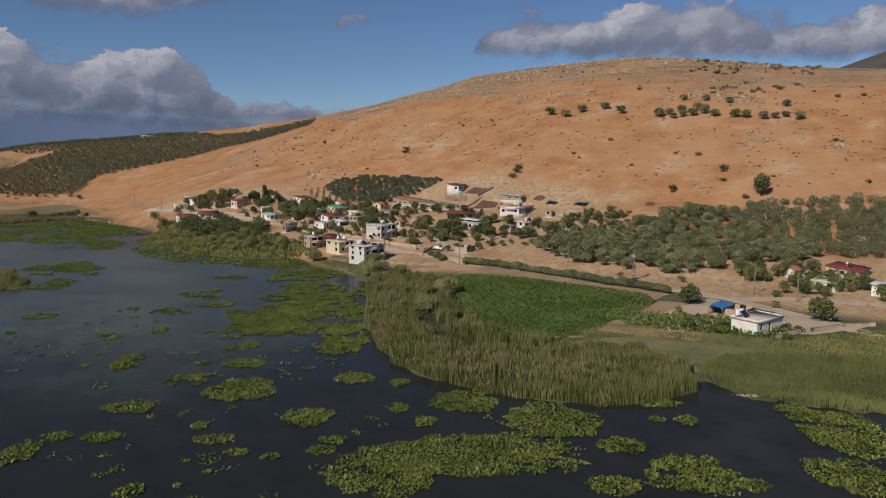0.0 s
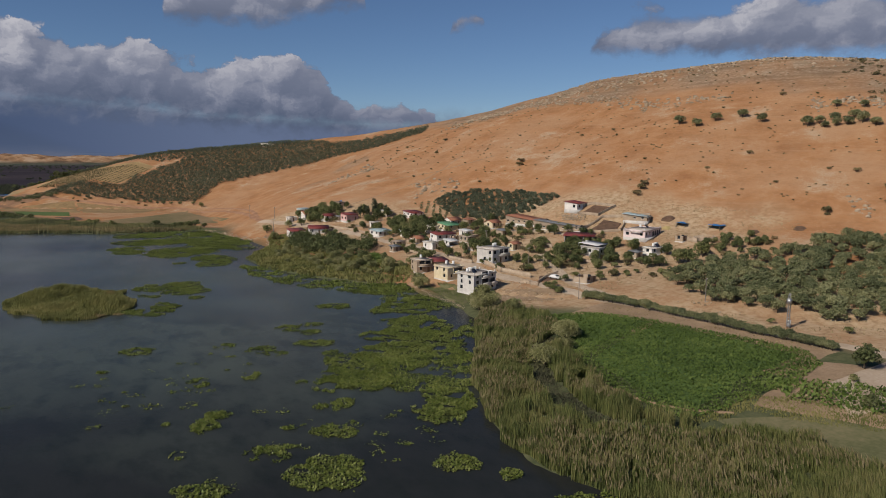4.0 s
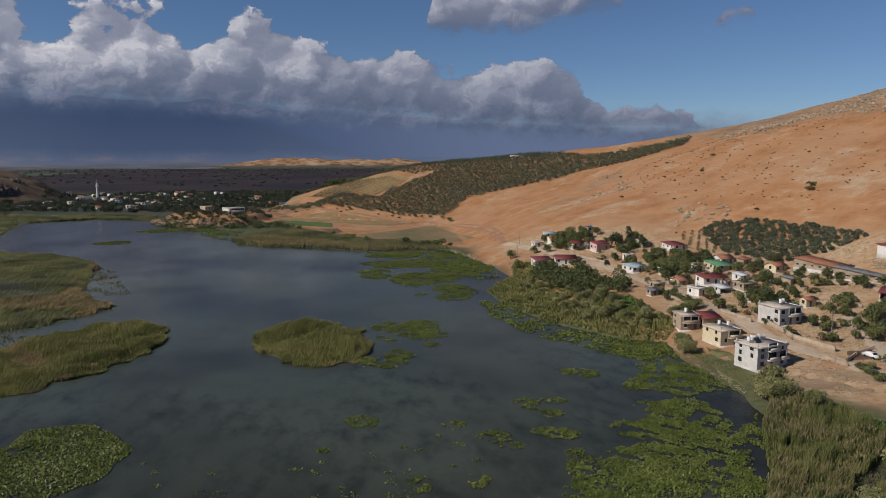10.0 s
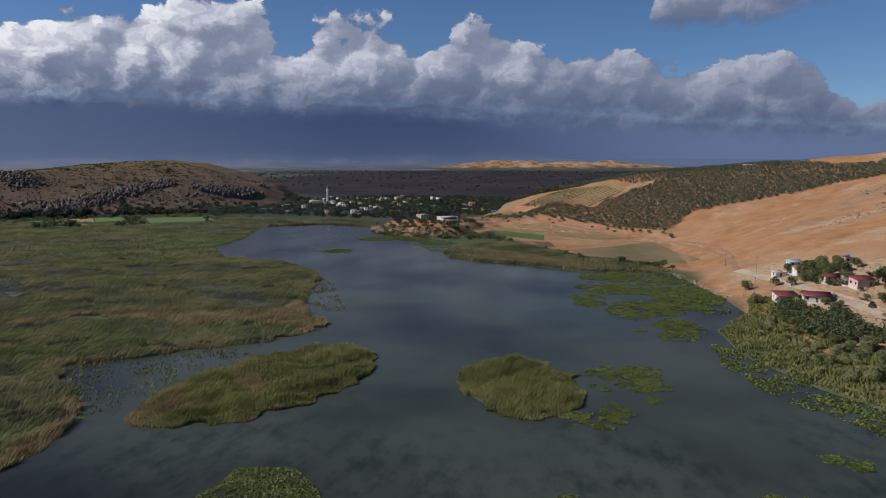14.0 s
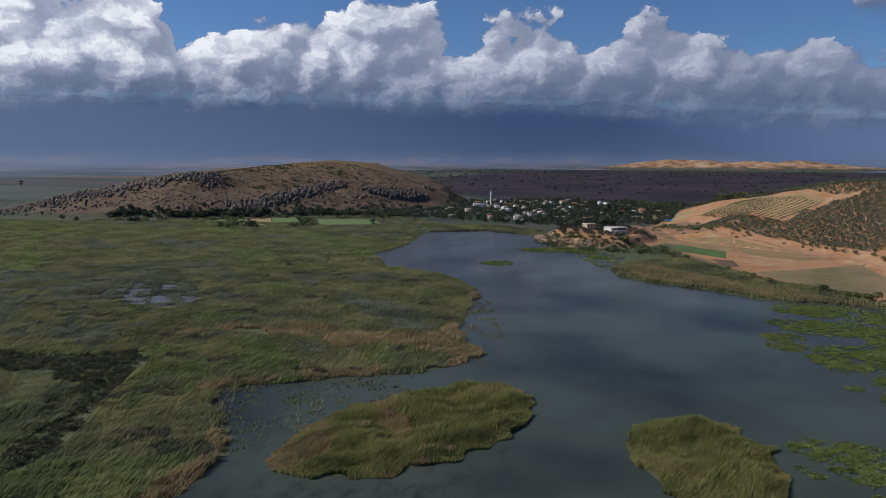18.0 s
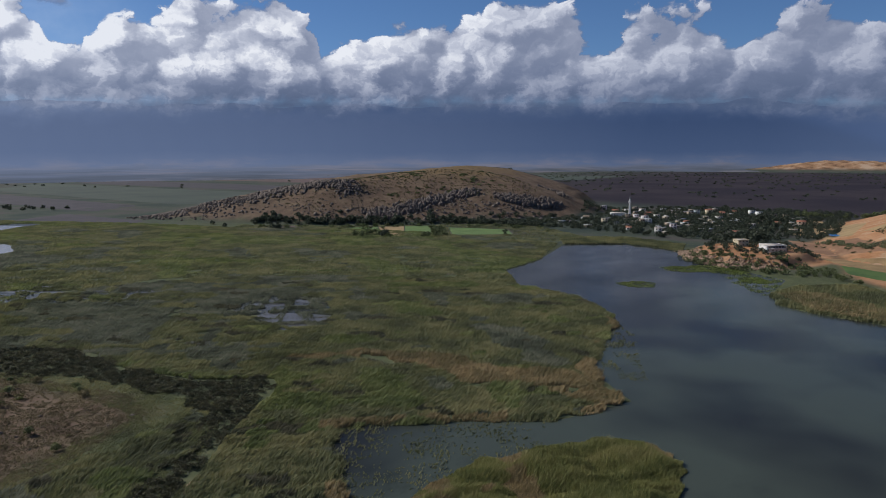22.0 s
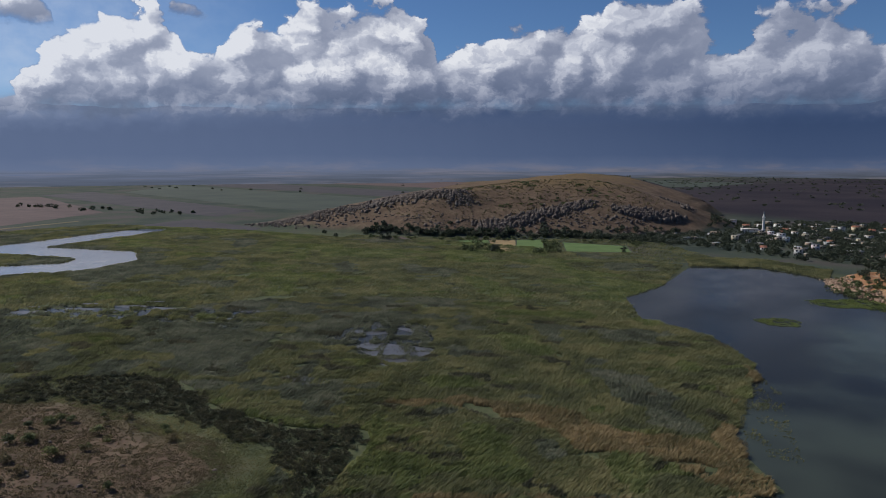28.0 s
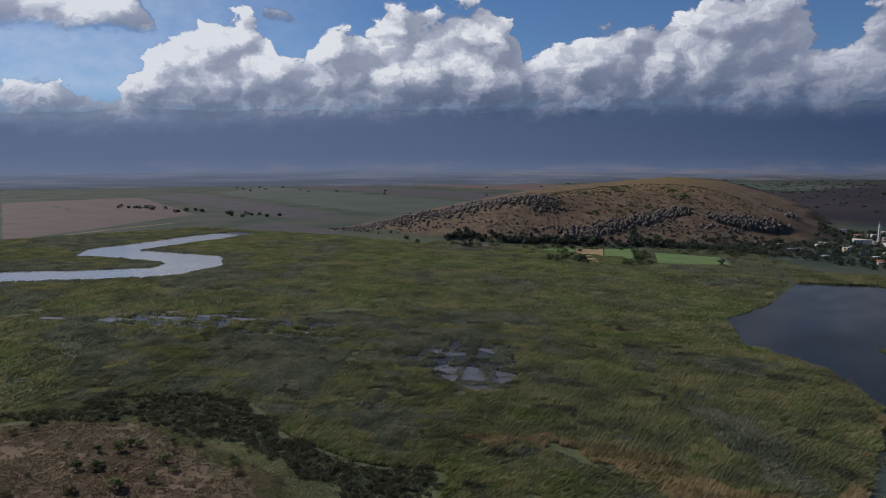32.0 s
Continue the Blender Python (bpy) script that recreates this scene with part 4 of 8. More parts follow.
gap = ripple(pts[:, 0], pts[:, 1], 13, 5.0) + 0.6 * ripple(pts[:, 0], pts[:, 1], 5, 1.0)
wet = edge_in([(-330, 230), (-322, 335), (-280, 355), (-236, 310), (-238, 228)], pts[:, 0], pts[:, 1])
keep = (edge_in(BRUSH, pts[:, 0], pts[:, 1]) < 0) & (gap > -1.05 + 0.3 * smooth(-12, 10, wet)) & ((height(*pts.T) > -0.12) | (lake_depth(*pts.T) > -3) | (rng.random(len(pts)) < 0.2)) & ((in_pools(*pts.T) > 1) | (rng.random(len(pts)) < 0.5)) & (edge_in(MOUND, pts[:, 0], pts[:, 1]) < 0)
pts = pts[keep]
streak = edge_in(DRY_STREAK, pts[:, 0], pts[:, 1]) + 5 * ripple(pts[:, 0], pts[:, 1], 8, 1.0)
rim = smooth(0, 9, -lake_depth(pts[:, 0], pts[:, 1])) + 0.4 * ripple(pts[:, 0], pts[:, 1], 12, 2.0)
patch = ripple(pts[:, 0], pts[:, 1], 31, 0.8)
dry = (streak + 9 * patch - 2 > 0) | ((rim < 0.5) & (patch + 0.5 * ripple(pts[:, 0], pts[:, 1], 9, 1.7) > 0.15))
tone = ripple(pts[:, 0], pts[:, 1] * 1.5, 29, 2.6) + 0.55 * ripple(pts[:, 0], pts[:, 1], 9, 0.5) + 0.6 * smooth(40, 0, np.abs(line_side([(-205, 250), (-170, 215), (-150, 180), (-128, 140)], *pts.T))) - 0.5 * smooth(-30, 10, wet[keep]) - 0.6 * smooth(-250, -370, pts[:, 0])
lush, grey = tone > 0.42, tone < -0.42
dark = ~lush & (ripple(pts[:, 0] * 0.7 + pts[:, 1] * 0.3, pts[:, 1] * 1.5 - pts[:, 0] * 0.4, 15, 0.9) + 0.4 * ripple(pts[:, 0], pts[:, 1], 5, 1.1) > 0.62)
blades("reeds", pts[~dry & dark], height(*pts[~dry & dark].T) - 0.15, 1.6, 0.17, M_REED_DARK, 0.7, "dark streaks of short reeds in the marsh")
dry = dry | dark
for sel, tall, mat, lab in ((~dry & lush, 2.3, M_REED_LUSH, "lush green reeds combed by the wind"), (~dry & grey, 1.7, M_REED_GREY, "dull grey-green reeds in the wetter marsh"), (~dry & ~lush & ~grey, 2.2, M_REED, "wind-combed olive green reeds of the broad marsh")):
    q = pts[sel]
    blades("reeds", q, height(*q.T) - 0.15, 0.85 * tall, 0.17, mat, 0.72, lab, clump=4.5)
dry = dry & ~dark
blades("reeds", pts[dry], height(*pts[dry].T) - 0.15, 1.9, 0.17, M_REED_DRY, 0.6, "rusty dry reeds along the marsh edge")
MARSH_FAR = [(-345, 146), (-352, 112), (-480, 104), (-640, 130), (-1000, 230), (-1000, 480), (-800, 560), (-640, 590), (-540, 640), (-440, 660), (-270, 640), (-243, 541), (-241, 483), (-205, 432), (-300, 420), (-420, 330)]
pts = scatter(MARSH_FAR, 1.2, 2.0)
keep = (ripple(pts[:, 0], pts[:, 1], 17, 5.0) > -0.75) & (edge_in(MARSH_NEAR, pts[:, 0], pts[:, 1]) < 0) & (height(*pts.T) > 0.05) & (in_pools(*pts.T) > 1)
pts = pts[keep]
tone = ripple(pts[:, 0], pts[:, 1] * 1.6, 60, 2.6) + 0.6 * ripple(pts[:, 0], pts[:, 1] * 1.4, 19, 0.5) + 0.25 * smooth(400, 520, pts[:, 1]) - 0.55 * smooth(-420, -620, pts[:, 0]) * smooth(430, 330, pts[:, 1])
for sel, tall, mat, lab in ((tone > 0.35, 1.6, M_REED_LUSH, "fresh green sedge reaching to the far fields"), (tone < -0.4, 1.9, M_REED_GREY, "dark grey-green reeds of the far marsh"), ((tone >= -0.4) & (tone <= 0.35), 1.9, M_REED, "olive reeds reaching to the far fields")):
    q = pts[sel]
    blades("reeds", q, height(*q.T) - 0.1, 0.8 * tall, 0.42, mat, 0.8, lab)
# sparse stems standing in the shallows
pts = scatter([(-151, 199), (-117, 225), (-100, 238), (-90, 215), (-104, 200), (-106, 175), (-114, 163), (-138, 184)], 1.3)
pts = pts[ripple(pts[:, 0], pts[:, 1], 5, 2.0) + 0.5 * ripple(pts[:, 0], pts[:, 1], 1.3, 0.7) > -0.1]
blades("reeds", pts, -0.1, 0.7, 0.2, M_REED, 0.6, "sparse green stems standing in the shallow bay")
pts = scatter([(-117, 331), (-124, 372), (-108, 352), (-96, 318), (-84, 290), (-100, 288)], 1.3)
pts = pts[ripple(pts[:, 0], pts[:, 1], 5, 1.0) + 0.5 * ripple(pts[:, 0], pts[:, 1], 1.3, 0.7) > 0.0]
blades("reeds", pts, -0.1, 0.7, 0.2, M_REED, 0.6, "sparse green stems in open water")
# dark brush along the ditch beside the mound
pts = scatter(BRUSH, 2.6, 5)
blades("brush", pts, height(*pts.T) - 0.1, 0.7, 0.25, M_REED_GREY, 0.6, "dull undergrowth along the marsh ditch", "brush", clump=3)
GRASSY = [(-325, 140), (-322, 160), (-298, 180), (-262, 186), (-225, 194), (-190, 192), (-160, 158), (-146, 130), (-170, 110), (-196, 130), (-206, 170), (-232, 176), (-264, 172), (-300, 166)]
pts = scatter(GRASSY, 8, 2.5)
blades("grass", pts, height(*pts.T) - 0.05, 0.45, 0.16, M_REED, 0.6, "short green grass fringing the dry mound", "grass")
pts = scatter(MOUND, 9.0)
pts = pts[ripple(pts[:, 0], pts[:, 1], 12, 0.4) + 0.6 * ripple(pts[:, 0], pts[:, 1], 2.2, 0.9) > -0.5]
blades("dry_tufts", pts, height(*pts.T) - 0.05, 0.4, 0.13, M_TUSSOCK, 0.6, "dry brown tufts on the mound", "grass", clump=2)
# the tall reed bed below the bean field
REED_EAST = [(80, 7.5), (67, 11), (58, 20), (54, 30), (50, 42), (54, 60), (63, 80), (78, 104), (90, 124), (101, 136), (109, 122), (101, 104), (92, 99), (84, 92), (76, 82), (69, 70), (65, 57), (66, 45), (80, 37), (91, 32), (92, 17), (86, 13)]
REED_RIDGE = [(91, 89), (83, 72), (78, 58), (77, 47), (81, 41), (76, 42), (72.5, 50), (73.5, 60), (77, 71), (84.5, 87)]


def reed_stand(poly, per_m2, tall, label, plume_label):
    """Fine tall reeds in tussocks, a third of them bearing brown plumes."""
    pts = scatter(rounded(poly, 1), per_m2, 1.2, 1.0)
    pts = pts[(ripple(pts[:, 0], pts[:, 1], 3.4, 0.6) + 0.6 * ripple(pts[:, 0], pts[:, 1], 1.2, 2.2) > -0.62)]
    blades("reeds", pts, height(*pts.T) - 0.2, tall, 0.05, M_REED_TAN, 0.18, label, clump=2.4, swell=0.45)
    top = pts[(rng.random(len(pts)) < 0.13) & (ripple(pts[:, 0], pts[:, 1], 9, 1.9) > -0.15)]
    z = height(*top.T) - 0.2 + tall * (0.62 + 0.42 * ripple(top[:, 0], top[:, 1], 2.4, 3.1) * 0.9)
    blades("reed_plumes", top + rng.normal(0, 0.25, top.shape), z, 0.85, 0.075, M_PLUME, 0.5, plume_label, swell=0.1)


reed_stand(REED_EAST, 42, 2.5, "tall olive and tan reeds at the lake shore", "brown seed plumes over the shore reeds")
reed_stand(REED_RIDGE, 42, 3.7, "brownish reeds between ditch and bean field", "tan plumes over the ditch reeds")
SEDGE_EAST = [(86, 1), (89, 10), (94, 16), (103, 15), (113, 9), (121, -6), (132, -50), (130, -90), (106, -50), (95, -16)]
pts = scatter(SEDGE_EAST, 30, 1.0)
blades("sedge", pts, height(*pts.T) - 0.1, 0.95, 0.065, M_REED_LUSH, 0.3, "bright green sedge meadow by the shore", "sedge", clump=5)
pts = scatter([(80, 42), (94, 40), (104, 25), (114, 8), (118, -12), (128, -60), (170, -40), (150, 2), (120, 12), (112, 30), (100, 46)], 12.0, 1.5)
blades("grass", pts, height(*pts.T) - 0.03, 0.5, 0.09, M_SEDGE, 0.6, "short tufted meadow grass above the reeds", "grass", clump=3)
for poly, tall, mat, lab in (
        ([(98, 187), (86, 192), (74, 211), (62, 242), (61, 276), (80, 309), (86, 330), (94, 322), (92, 270), (100, 230), (108, 196)], 1.5, M_SEDGE, "reeds under the village bank"),
        ([(66, 410), (46, 413), (17, 410), (-17, 432), (-46, 442), (-64, 456), (-72, 485), (-62, 520), (-30, 540), (0, 500), (20, 470), (60, 440)], 2.0, M_REED, "reeds below the ploughed fields"),
        ([(60, 412), (17, 412), (-17, 434), (-46, 446), (-70, 485), (-50, 500), (-20, 470), (20, 440)], 2.2, M_REED_DRY, "brownish reeds below the ploughed fields"),
        ([(-160, 640), (-181, 657), (-219, 671), (-264, 640), (-290, 690), (-230, 720), (-170, 690)], 2.0, M_REED, "reeds at the head of the lake")):
    pts = scatter(poly, 3.5, 1.5)
    blades("reeds", pts, np.maximum(height(*pts.T), 0) - 0.2, tall, 0.3, mat, 0.35, "tall olive " + lab, clump=5)

# dark growth behind the reed bed, ditch shade put into its colour
def along_line(line, count, spread):
    """Random points near a line."""
    p = np.array(line, float)
    seg = np.linalg.norm(np.diff(p, axis=0), axis=1)
    at = rng.uniform(0, seg.sum(), count)
    cum = np.concatenate([[0], np.cumsum(seg)])
    q = np.stack([np.interp(at, cum, p[:, 0]), np.interp(at, cum, p[:, 1])], -1)
    return q + rng.normal(0, spread, q.shape)


# the reed ridge's shaded line, drawn as a strip of dark growth
pts = along_line([(96, 98), (88, 94), (80.5, 84), (73.5, 71), (69.5, 58), (70, 46)], 2600, 1.5)
blades("brush", pts, height(*pts.T) - 0.1, 0.6, 0.12, M_REED_DARK, 0.4, "low growth in the ditch, dark to stand for its shade", "brush", clump=3)
pts = along_line([(92, 84), (85, 72), (81, 60), (83, 48)], 420, 0.5)
blades("brush", pts, height(*pts.T) - 0.1, 0.7, 0.12, M_SHRUB, 0.4, "dark growth at the bean field's rim", "brush", clump=3)

# floating mats: (x, y, half length, half width, turn in degrees)
MATS = []
MATS += [(36, 11, 15.4, 6.5, -37), (24, 13, 7.6, 6.2, -37), (53, 13, 7.3, 7.6, -37), (48, 27, 5.7, 5.6, -37), (54, 1, 3.4, 2.7, -37), (54, -10, 6, 5.7, -37), (44, -6, 3.8, 2.6, -37), (83, -15, 6.8, 9.8, -37), (69, -22, 5.1, 5.7, -37), (57, -16, 2, 1.9, -36), (25, 36, 4, 3.9, -37), (22, 54, 6.1, 6, -37), (40, 48, 3.8, 3.2, -37), (45, 41, 1.8, 2.1, -37), (38, 24, 1.8, 2, -37), (38, 31, 1.8, 2.2, -37), (24, 26, 1.9, 1.4, -37), (21, 24, 2, 1.6, -36)]
MATS += [(28, 68, 4.2, 3, -36), (11, 36, 3.1, 1.8, -38), (12, 30, 1.8, 1.1, -37), (15, 26, 1.4, 1, -38), (11, 42, 1.3, 1.8, -37), (5, 56, 4.4, 2.5, -37), (-1, 46, 2.7, 1.9, -38), (-6, 50, 2.3, 1.8, -37), (-11, 47, 2.6, 4.1, -37), (-2, 27, 1.8, 1.8, -37), (16, 64, 3.9, 2.6, -37), (11, 82, 2.6, 5.7, -37), (66, 4, 1.3, 1.4, -37), (69, 1, 1.8, 1.9, -37), (72, 8, 3.6, 2.4, -37), (49, 69, 5.8, 7.9, -37), (45, 97, 9.2, 10.4, -37), (61, 103, 14.2, 12.1, -37)]
MATS += [(34, 80, 2.3, 3.2, -37), (35, 90, 3.1, 4.1, -37), (23, 104, 1.9, 2.8, -36), (4, 70, 1.4, 1.6, -36), (13, 103, 1.4, 2, -36), (86, -6, 2.6, 2.2, -37), (25, 208, 8.6, 6.7, -36), (14, 177, 3.6, 6.2, -37), (4, 135, 4, 3.5, -36), (42, 91, 8.6, 7.3, -22), (52, 73, 5.8, 8.4, -22), (68, 118, 12.2, 8.5, -22), (84, 153, 12.4, 14, -22), (12, 85, 1.9, 2.3, -22), (10, 80, 2.5, 1.9, -22), (30, 80, 1.5, 1.6, -23), (25, 74, 1.6, 1.3, -22), (22, 73, 1.4, 1.2, -21)]
MATS += [(13, 106, 1.7, 1.6, -22), (23, 130, 2.6, 2.6, -22), (30, 123, 3.8, 3.3, -22), (43, 123, 5.2, 3.1, -22), (31, 95, 1.3, 1.8, -23), (61, 161, 5.8, 4.2, -22), (42, 140, 4.3, 3.2, -22), (45, 134, 2.8, 2.5, -21), (18, 66, 4.1, 0.9, -22), (67, 136, 2.1, 2.8, -23), (71, 149, 3.2, 3.9, -22), (4, 84, 0.7, 0.9, -21), (46, 268, 7.1, 12, -21), (38, 310, 15.9, 18.9, -22), (63, 345, 20.9, 23.7, -21), (17, 320, 7.5, 7.8, -22), (30, 357, 17.8, 14.4, -21), (23, 213, 10.1, 6.8, -8)]
MATS += [(15, 181, 3.7, 5, -9), (7, 176, 2.8, 2.6, -8), (22, 105, 1.6, 1.7, -9), (-4, 121, 1.3, 1.1, -9), (14, 218, 4.6, 3.9, -8), (45, 142, 5.9, 2.7, -8), (32, 118, 2.7, 1.9, -8), (46, 134, 2, 2.1, -9), (62, 122, 7, 7, -8), (86, 180, 11.5, 11.4, -9), (84, 158, 8.8, 6.1, -9), (74, 128, 8.5, 12.3, -8), (26, 220, 6.9, 6.7, 20), (48, 283, 8.4, 13, 20), (17, 334, 8.4, 8.4, 20), (16, 185, 4.3, 5.8, 19), (7, 181, 3.6, 3.3, 20), (-146, 477, 11.5, 10.5, 20)]
MATS += [(-122, 560, 30.7, 17.5, 21), (-86, 529, 12.2, 12.1, 20), (31, 393, 16.5, 14.7, 20), (42, 319, 12.9, 10.3, 20), (41, 353, 12.1, 9.3, 20), (61, 384, 10.4, 12.4, 20), (27, 194, 2.7, 3.2, 19), (12, 205, 1.6, 1.9, 20), (15, 202, 1.9, 1.8, 20), (15, 223, 3.8, 2.7, 19), (33, 274, 3.3, 2.7, 20), (58, 320, 8.4, 9.3, 20), (-183, 685, 21.9, 27.2, 21), (-3, 182, 4.9, 2.5, 19), (26, 203, 2.1, 1.8, 19)]


def mat_of_leaves(x, y, a, b, turn, label="floating mat of bright green water hyacinth"):
    n = int(math.pi * a * b * 32) + 14
    q, r = rng.uniform(0, 6.2832, n), np.sqrt(rng.random(n))
    lobes = 1 + 0.14 * np.sin(3 * q + x) + 0.10 * np.sin(5 * q + y) + 0.06 * np.sin(11 * q)
    r = r * lobes
    px, py = a * r * np.cos(q), b * r * np.sin(q)
    c, s = math.cos(radians(turn)), math.sin(radians(turn))
    pts = np.stack([x + c * px - s * py, y + s * px + c * py], -1)
    pts = pts[(ripple(pts[:, 0], pts[:, 1], 1.6, 1.0) + 0.7 * ripple(pts[:, 0], pts[:, 1], 4.6, 2.7) > (-0.85 if y < 60 else -0.3)) & (r < 1.02 + 0.25 * ripple(pts[:, 0], pts[:, 1], 1.1, 2.0))]
    v, f = leaves(pts, 0.02, 0.125, 0.55, 0.24)
    ob = new("water_hyacinth", mesh_of("water_hyacinth", v, [f], M_HYACINTH))
    return tagged(ob, label, "water plants", "floating plant mats", "stuff")


for m in MATS:
    mat_of_leaves(*m)
for poly, dens in (([(41, 114), (50, 117), (58, 111), (68, 113), (82, 120), (90, 128), (82, 112), (72, 104), (68, 90), (60, 78), (52, 74), (40, 84), (34, 92), (41, 103)], 20.0),
                   ([(-66, 133), (-64, 139), (-54, 142), (-45, 136), (-40, 126), (-40, 116), (-46, 109), (-56, 108), (-66, 118)], 24.0),
                   ([(62, 242), (74, 211), (86, 192), (97, 187), (92, 167), (80, 168), (70, 186), (60, 200), (52, 232), (54, 262)], 6),
                   ([(72, 378), (66, 408), (50, 410), (30, 404), (32, 380), (44, 352), (58, 330), (64, 300), (76, 312), (74, 345)], 4),
                   ([(-72, 540), (-68, 486), (-76, 480), (-100, 520), (-118, 560), (-112, 570)], 2.4)):
    pts = scatter(poly, dens, 2.0)
    pts = pts[ripple(pts[:, 0], pts[:, 1], 5, 4.0) + 0.7 * ripple(pts[:, 0], pts[:, 1], 1.8, 1.0) > (-0.9 if dens == 24.0 else -0.12)]
    v, f = leaves(pts, 0.02, 0.14 if dens > 10 else 0.24, 0.55, 0.26)
    tagged(new("water_hyacinth", mesh_of("water_hyacinth", v, [f], M_HYACINTH)), "broad carpet of green water hyacinth at the shore", "water plants", "floating plant mats", "stuff")


# scattered small rosettes drifting on the open water
seeds = scatter([(-30, 20), (0, 10), (40, 0), (70, 10), (48, 40), (44, 90), (20, 130), (-10, 140), (-40, 120), (-45, 70)], 0.03)
seeds = seeds[(ripple(seeds[:, 0], seeds[:, 1], 14, 0.9) > 0.05) & (lake_depth(*seeds.T) > 2)]
pts = np.concatenate([q + rng.normal(0, rng.uniform(0.25, 0.75), (int(rng.integers(8, 30)), 2)) for q in seeds])
v, f = leaves(pts, 0.02, 0.15, 0.36, 0.15)
tagged(new("water_hyacinth", mesh_of("water_hyacinth", v, [f], M_HYACINTH)), "small green rosettes drifting on open water", "water plants", "floating plant mats", "stuff")


# trees: each an Empty with a trunk and a crown; the shapes are shared
def crown_mesh(name, blobs, count, leaf, material):
    """Small leaves all over a set of ellipsoid clumps (x, y, z, rx, ry, rz)."""
    b = np.array(blobs, float)
    vol = (b[:, 3] * b[:, 4] * b[:, 5]) ** (2 / 3)
    pick = rng.choice(len(b), count, p=vol / vol.sum())
    d = rng.normal(size=(count, 3))
    d /= np.linalg.norm(d, axis=1)[:, None]
    d[:, 2] = np.where(d[:, 2] < -0.55, -d[:, 2], d[:, 2])
    rad = rng.uniform(0.62, 1.1, count)[:, None]
    c = b[pick, :3] + d * b[pick, 3:] * rad
    u = rng.normal(size=(count, 3))
    nrm = d + rng.normal(0, 0.55, (count, 3))
    nrm /= np.linalg.norm(nrm, axis=1)[:, None]
    u -= nrm * (u * nrm).sum(1)[:, None]
    u /= np.linalg.norm(u, axis=1)[:, None]
    w = np.cross(nrm, u)
    s = leaf * rng.uniform(0.6, 1.5, count)[:, None]
    v = np.stack([c + u * s, c + w * s * 0.7 + nrm * s * 0.15, c - u * s * 0.9, c - w * s * 0.7], 1).reshape(-1, 3)
    return mesh_of(name, v, [np.arange(count * 4).reshape(-1, 4)], material)


def trunk_mesh(name, tall, r, limbs):
    """A tapered stem with limbs to the given points."""
    v, f = [], []

    def tube(p0, p1, r0, r1):
        p0, p1 = Vector(p0), Vector(p1)
        q = (p1 - p0).to_track_quat("Z", "Y")
        i = len(v)
        for p, rr in ((p0, r0), ((p0 + p1) / 2 + Vector((0.06 * tall, -0.04 * tall, 0)) * 0.4, (r0 + r1) / 2), (p1, r1)):
            for k in range(6):
                v.append(p + q @ Vector((math.cos(k * 1.0472) * rr, math.sin(k * 1.0472) * rr, 0)))
        for row in range(2):
            for k in range(6):
                f.append([i + row * 6 + k, i + row * 6 + (k + 1) % 6, i + row * 6 + 6 + (k + 1) % 6, i + row * 6 + 6 + k])

    tube((0, 0, -0.4), (0.05 * tall, 0, tall), r, r * 0.6)
    for p in limbs:
        tube((0.05 * tall, 0, tall * 0.85), p, r * 0.5, r * 0.18)
    return mesh_of(name, [tuple(p) for p in v], [np.array(f)], M_BARK)


def tree_kind(name, label, material, tall, spread, stem, count, leaf, lumps=7, squash=0.75, category="tree"):
    """A model tree below the ground, to be copied; returned as Empty, trunk, crown."""
    blobs = []
    for k in range(lumps):
        q, r = k * 2.4 + rng.uniform(-0.3, 0.3), spread * rng.uniform(0.25, 0.62) * (0.4 if k == 0 else 1)
        z = stem + (tall - stem) * rng.uniform(0.3, 0.72) if k else stem + (tall - stem) * 0.68
        br = spread * rng.uniform(0.36, 0.55)
        blobs.append((r * math.cos(q), r * math.sin(q), z, br, br, br * squash * (tall - stem) / (2 * spread) * 1.6))
    return (label, category, trunk_mesh("trunk", stem * 1.15, 0.045 * tall + 0.03, [(0.8 * b[0], 0.8 * b[1], b[2]) for b in blobs[1:4]]),
            crown_mesh("crown", blobs, count, leaf, material), name)


def plant(kind, x, y, scale, turn, group="", z=None):
    label, category, trunk, crown, name = kind
    e = new(name)
    e.empty_display_size = 0.5
    g = float(height(x, y)) if z is None else z
    e.matrix_world = Matrix.LocRotScale((x, y, g - 0.05), Euler((0, 0, turn)), (scale, scale, scale * rng.uniform(0.88, 1.12)))
    for nm, me in (("trunk", trunk), ("crown", crown)):
        p = new(nm, me)
        p.parent = e
    return tagged(e, label, category, group)


OLIVES = [tree_kind("olive_tree", "grey-green olive tree in an orchard row", M_OLIVE, 3.4, 2.3, 0.5, 1000, 0.2, 9, 0.95) for _ in range(4)]
BROAD = [tree_kind("tree", "dense dark green village tree among the houses", M_TREE, 5.2, 3.1, 0.5, 900, 0.28, 11, 1.05) for _ in range(4)]
WILLOWS = [tree_kind("willow", "pale silvery willow bush by the lake shore", M_WILLOW, 3.8, 2.8, 0.3, 3200, 0.14, 13, 1.0) for _ in range(3)]
DARKS = [tree_kind("conifer", "tall dark conifer between the village roofs", M_CYPRESS, 8.0, 1.9, 1.0, 600, 0.25, 8, 1.0) for _ in range(2)]
BUSHES = [tree_kind("bush", "low round green bush on dry earth", M_TREE, 1.7, 1.4, 0.1, 300, 0.16, 6, 1.0, "bush") for _ in range(3)]
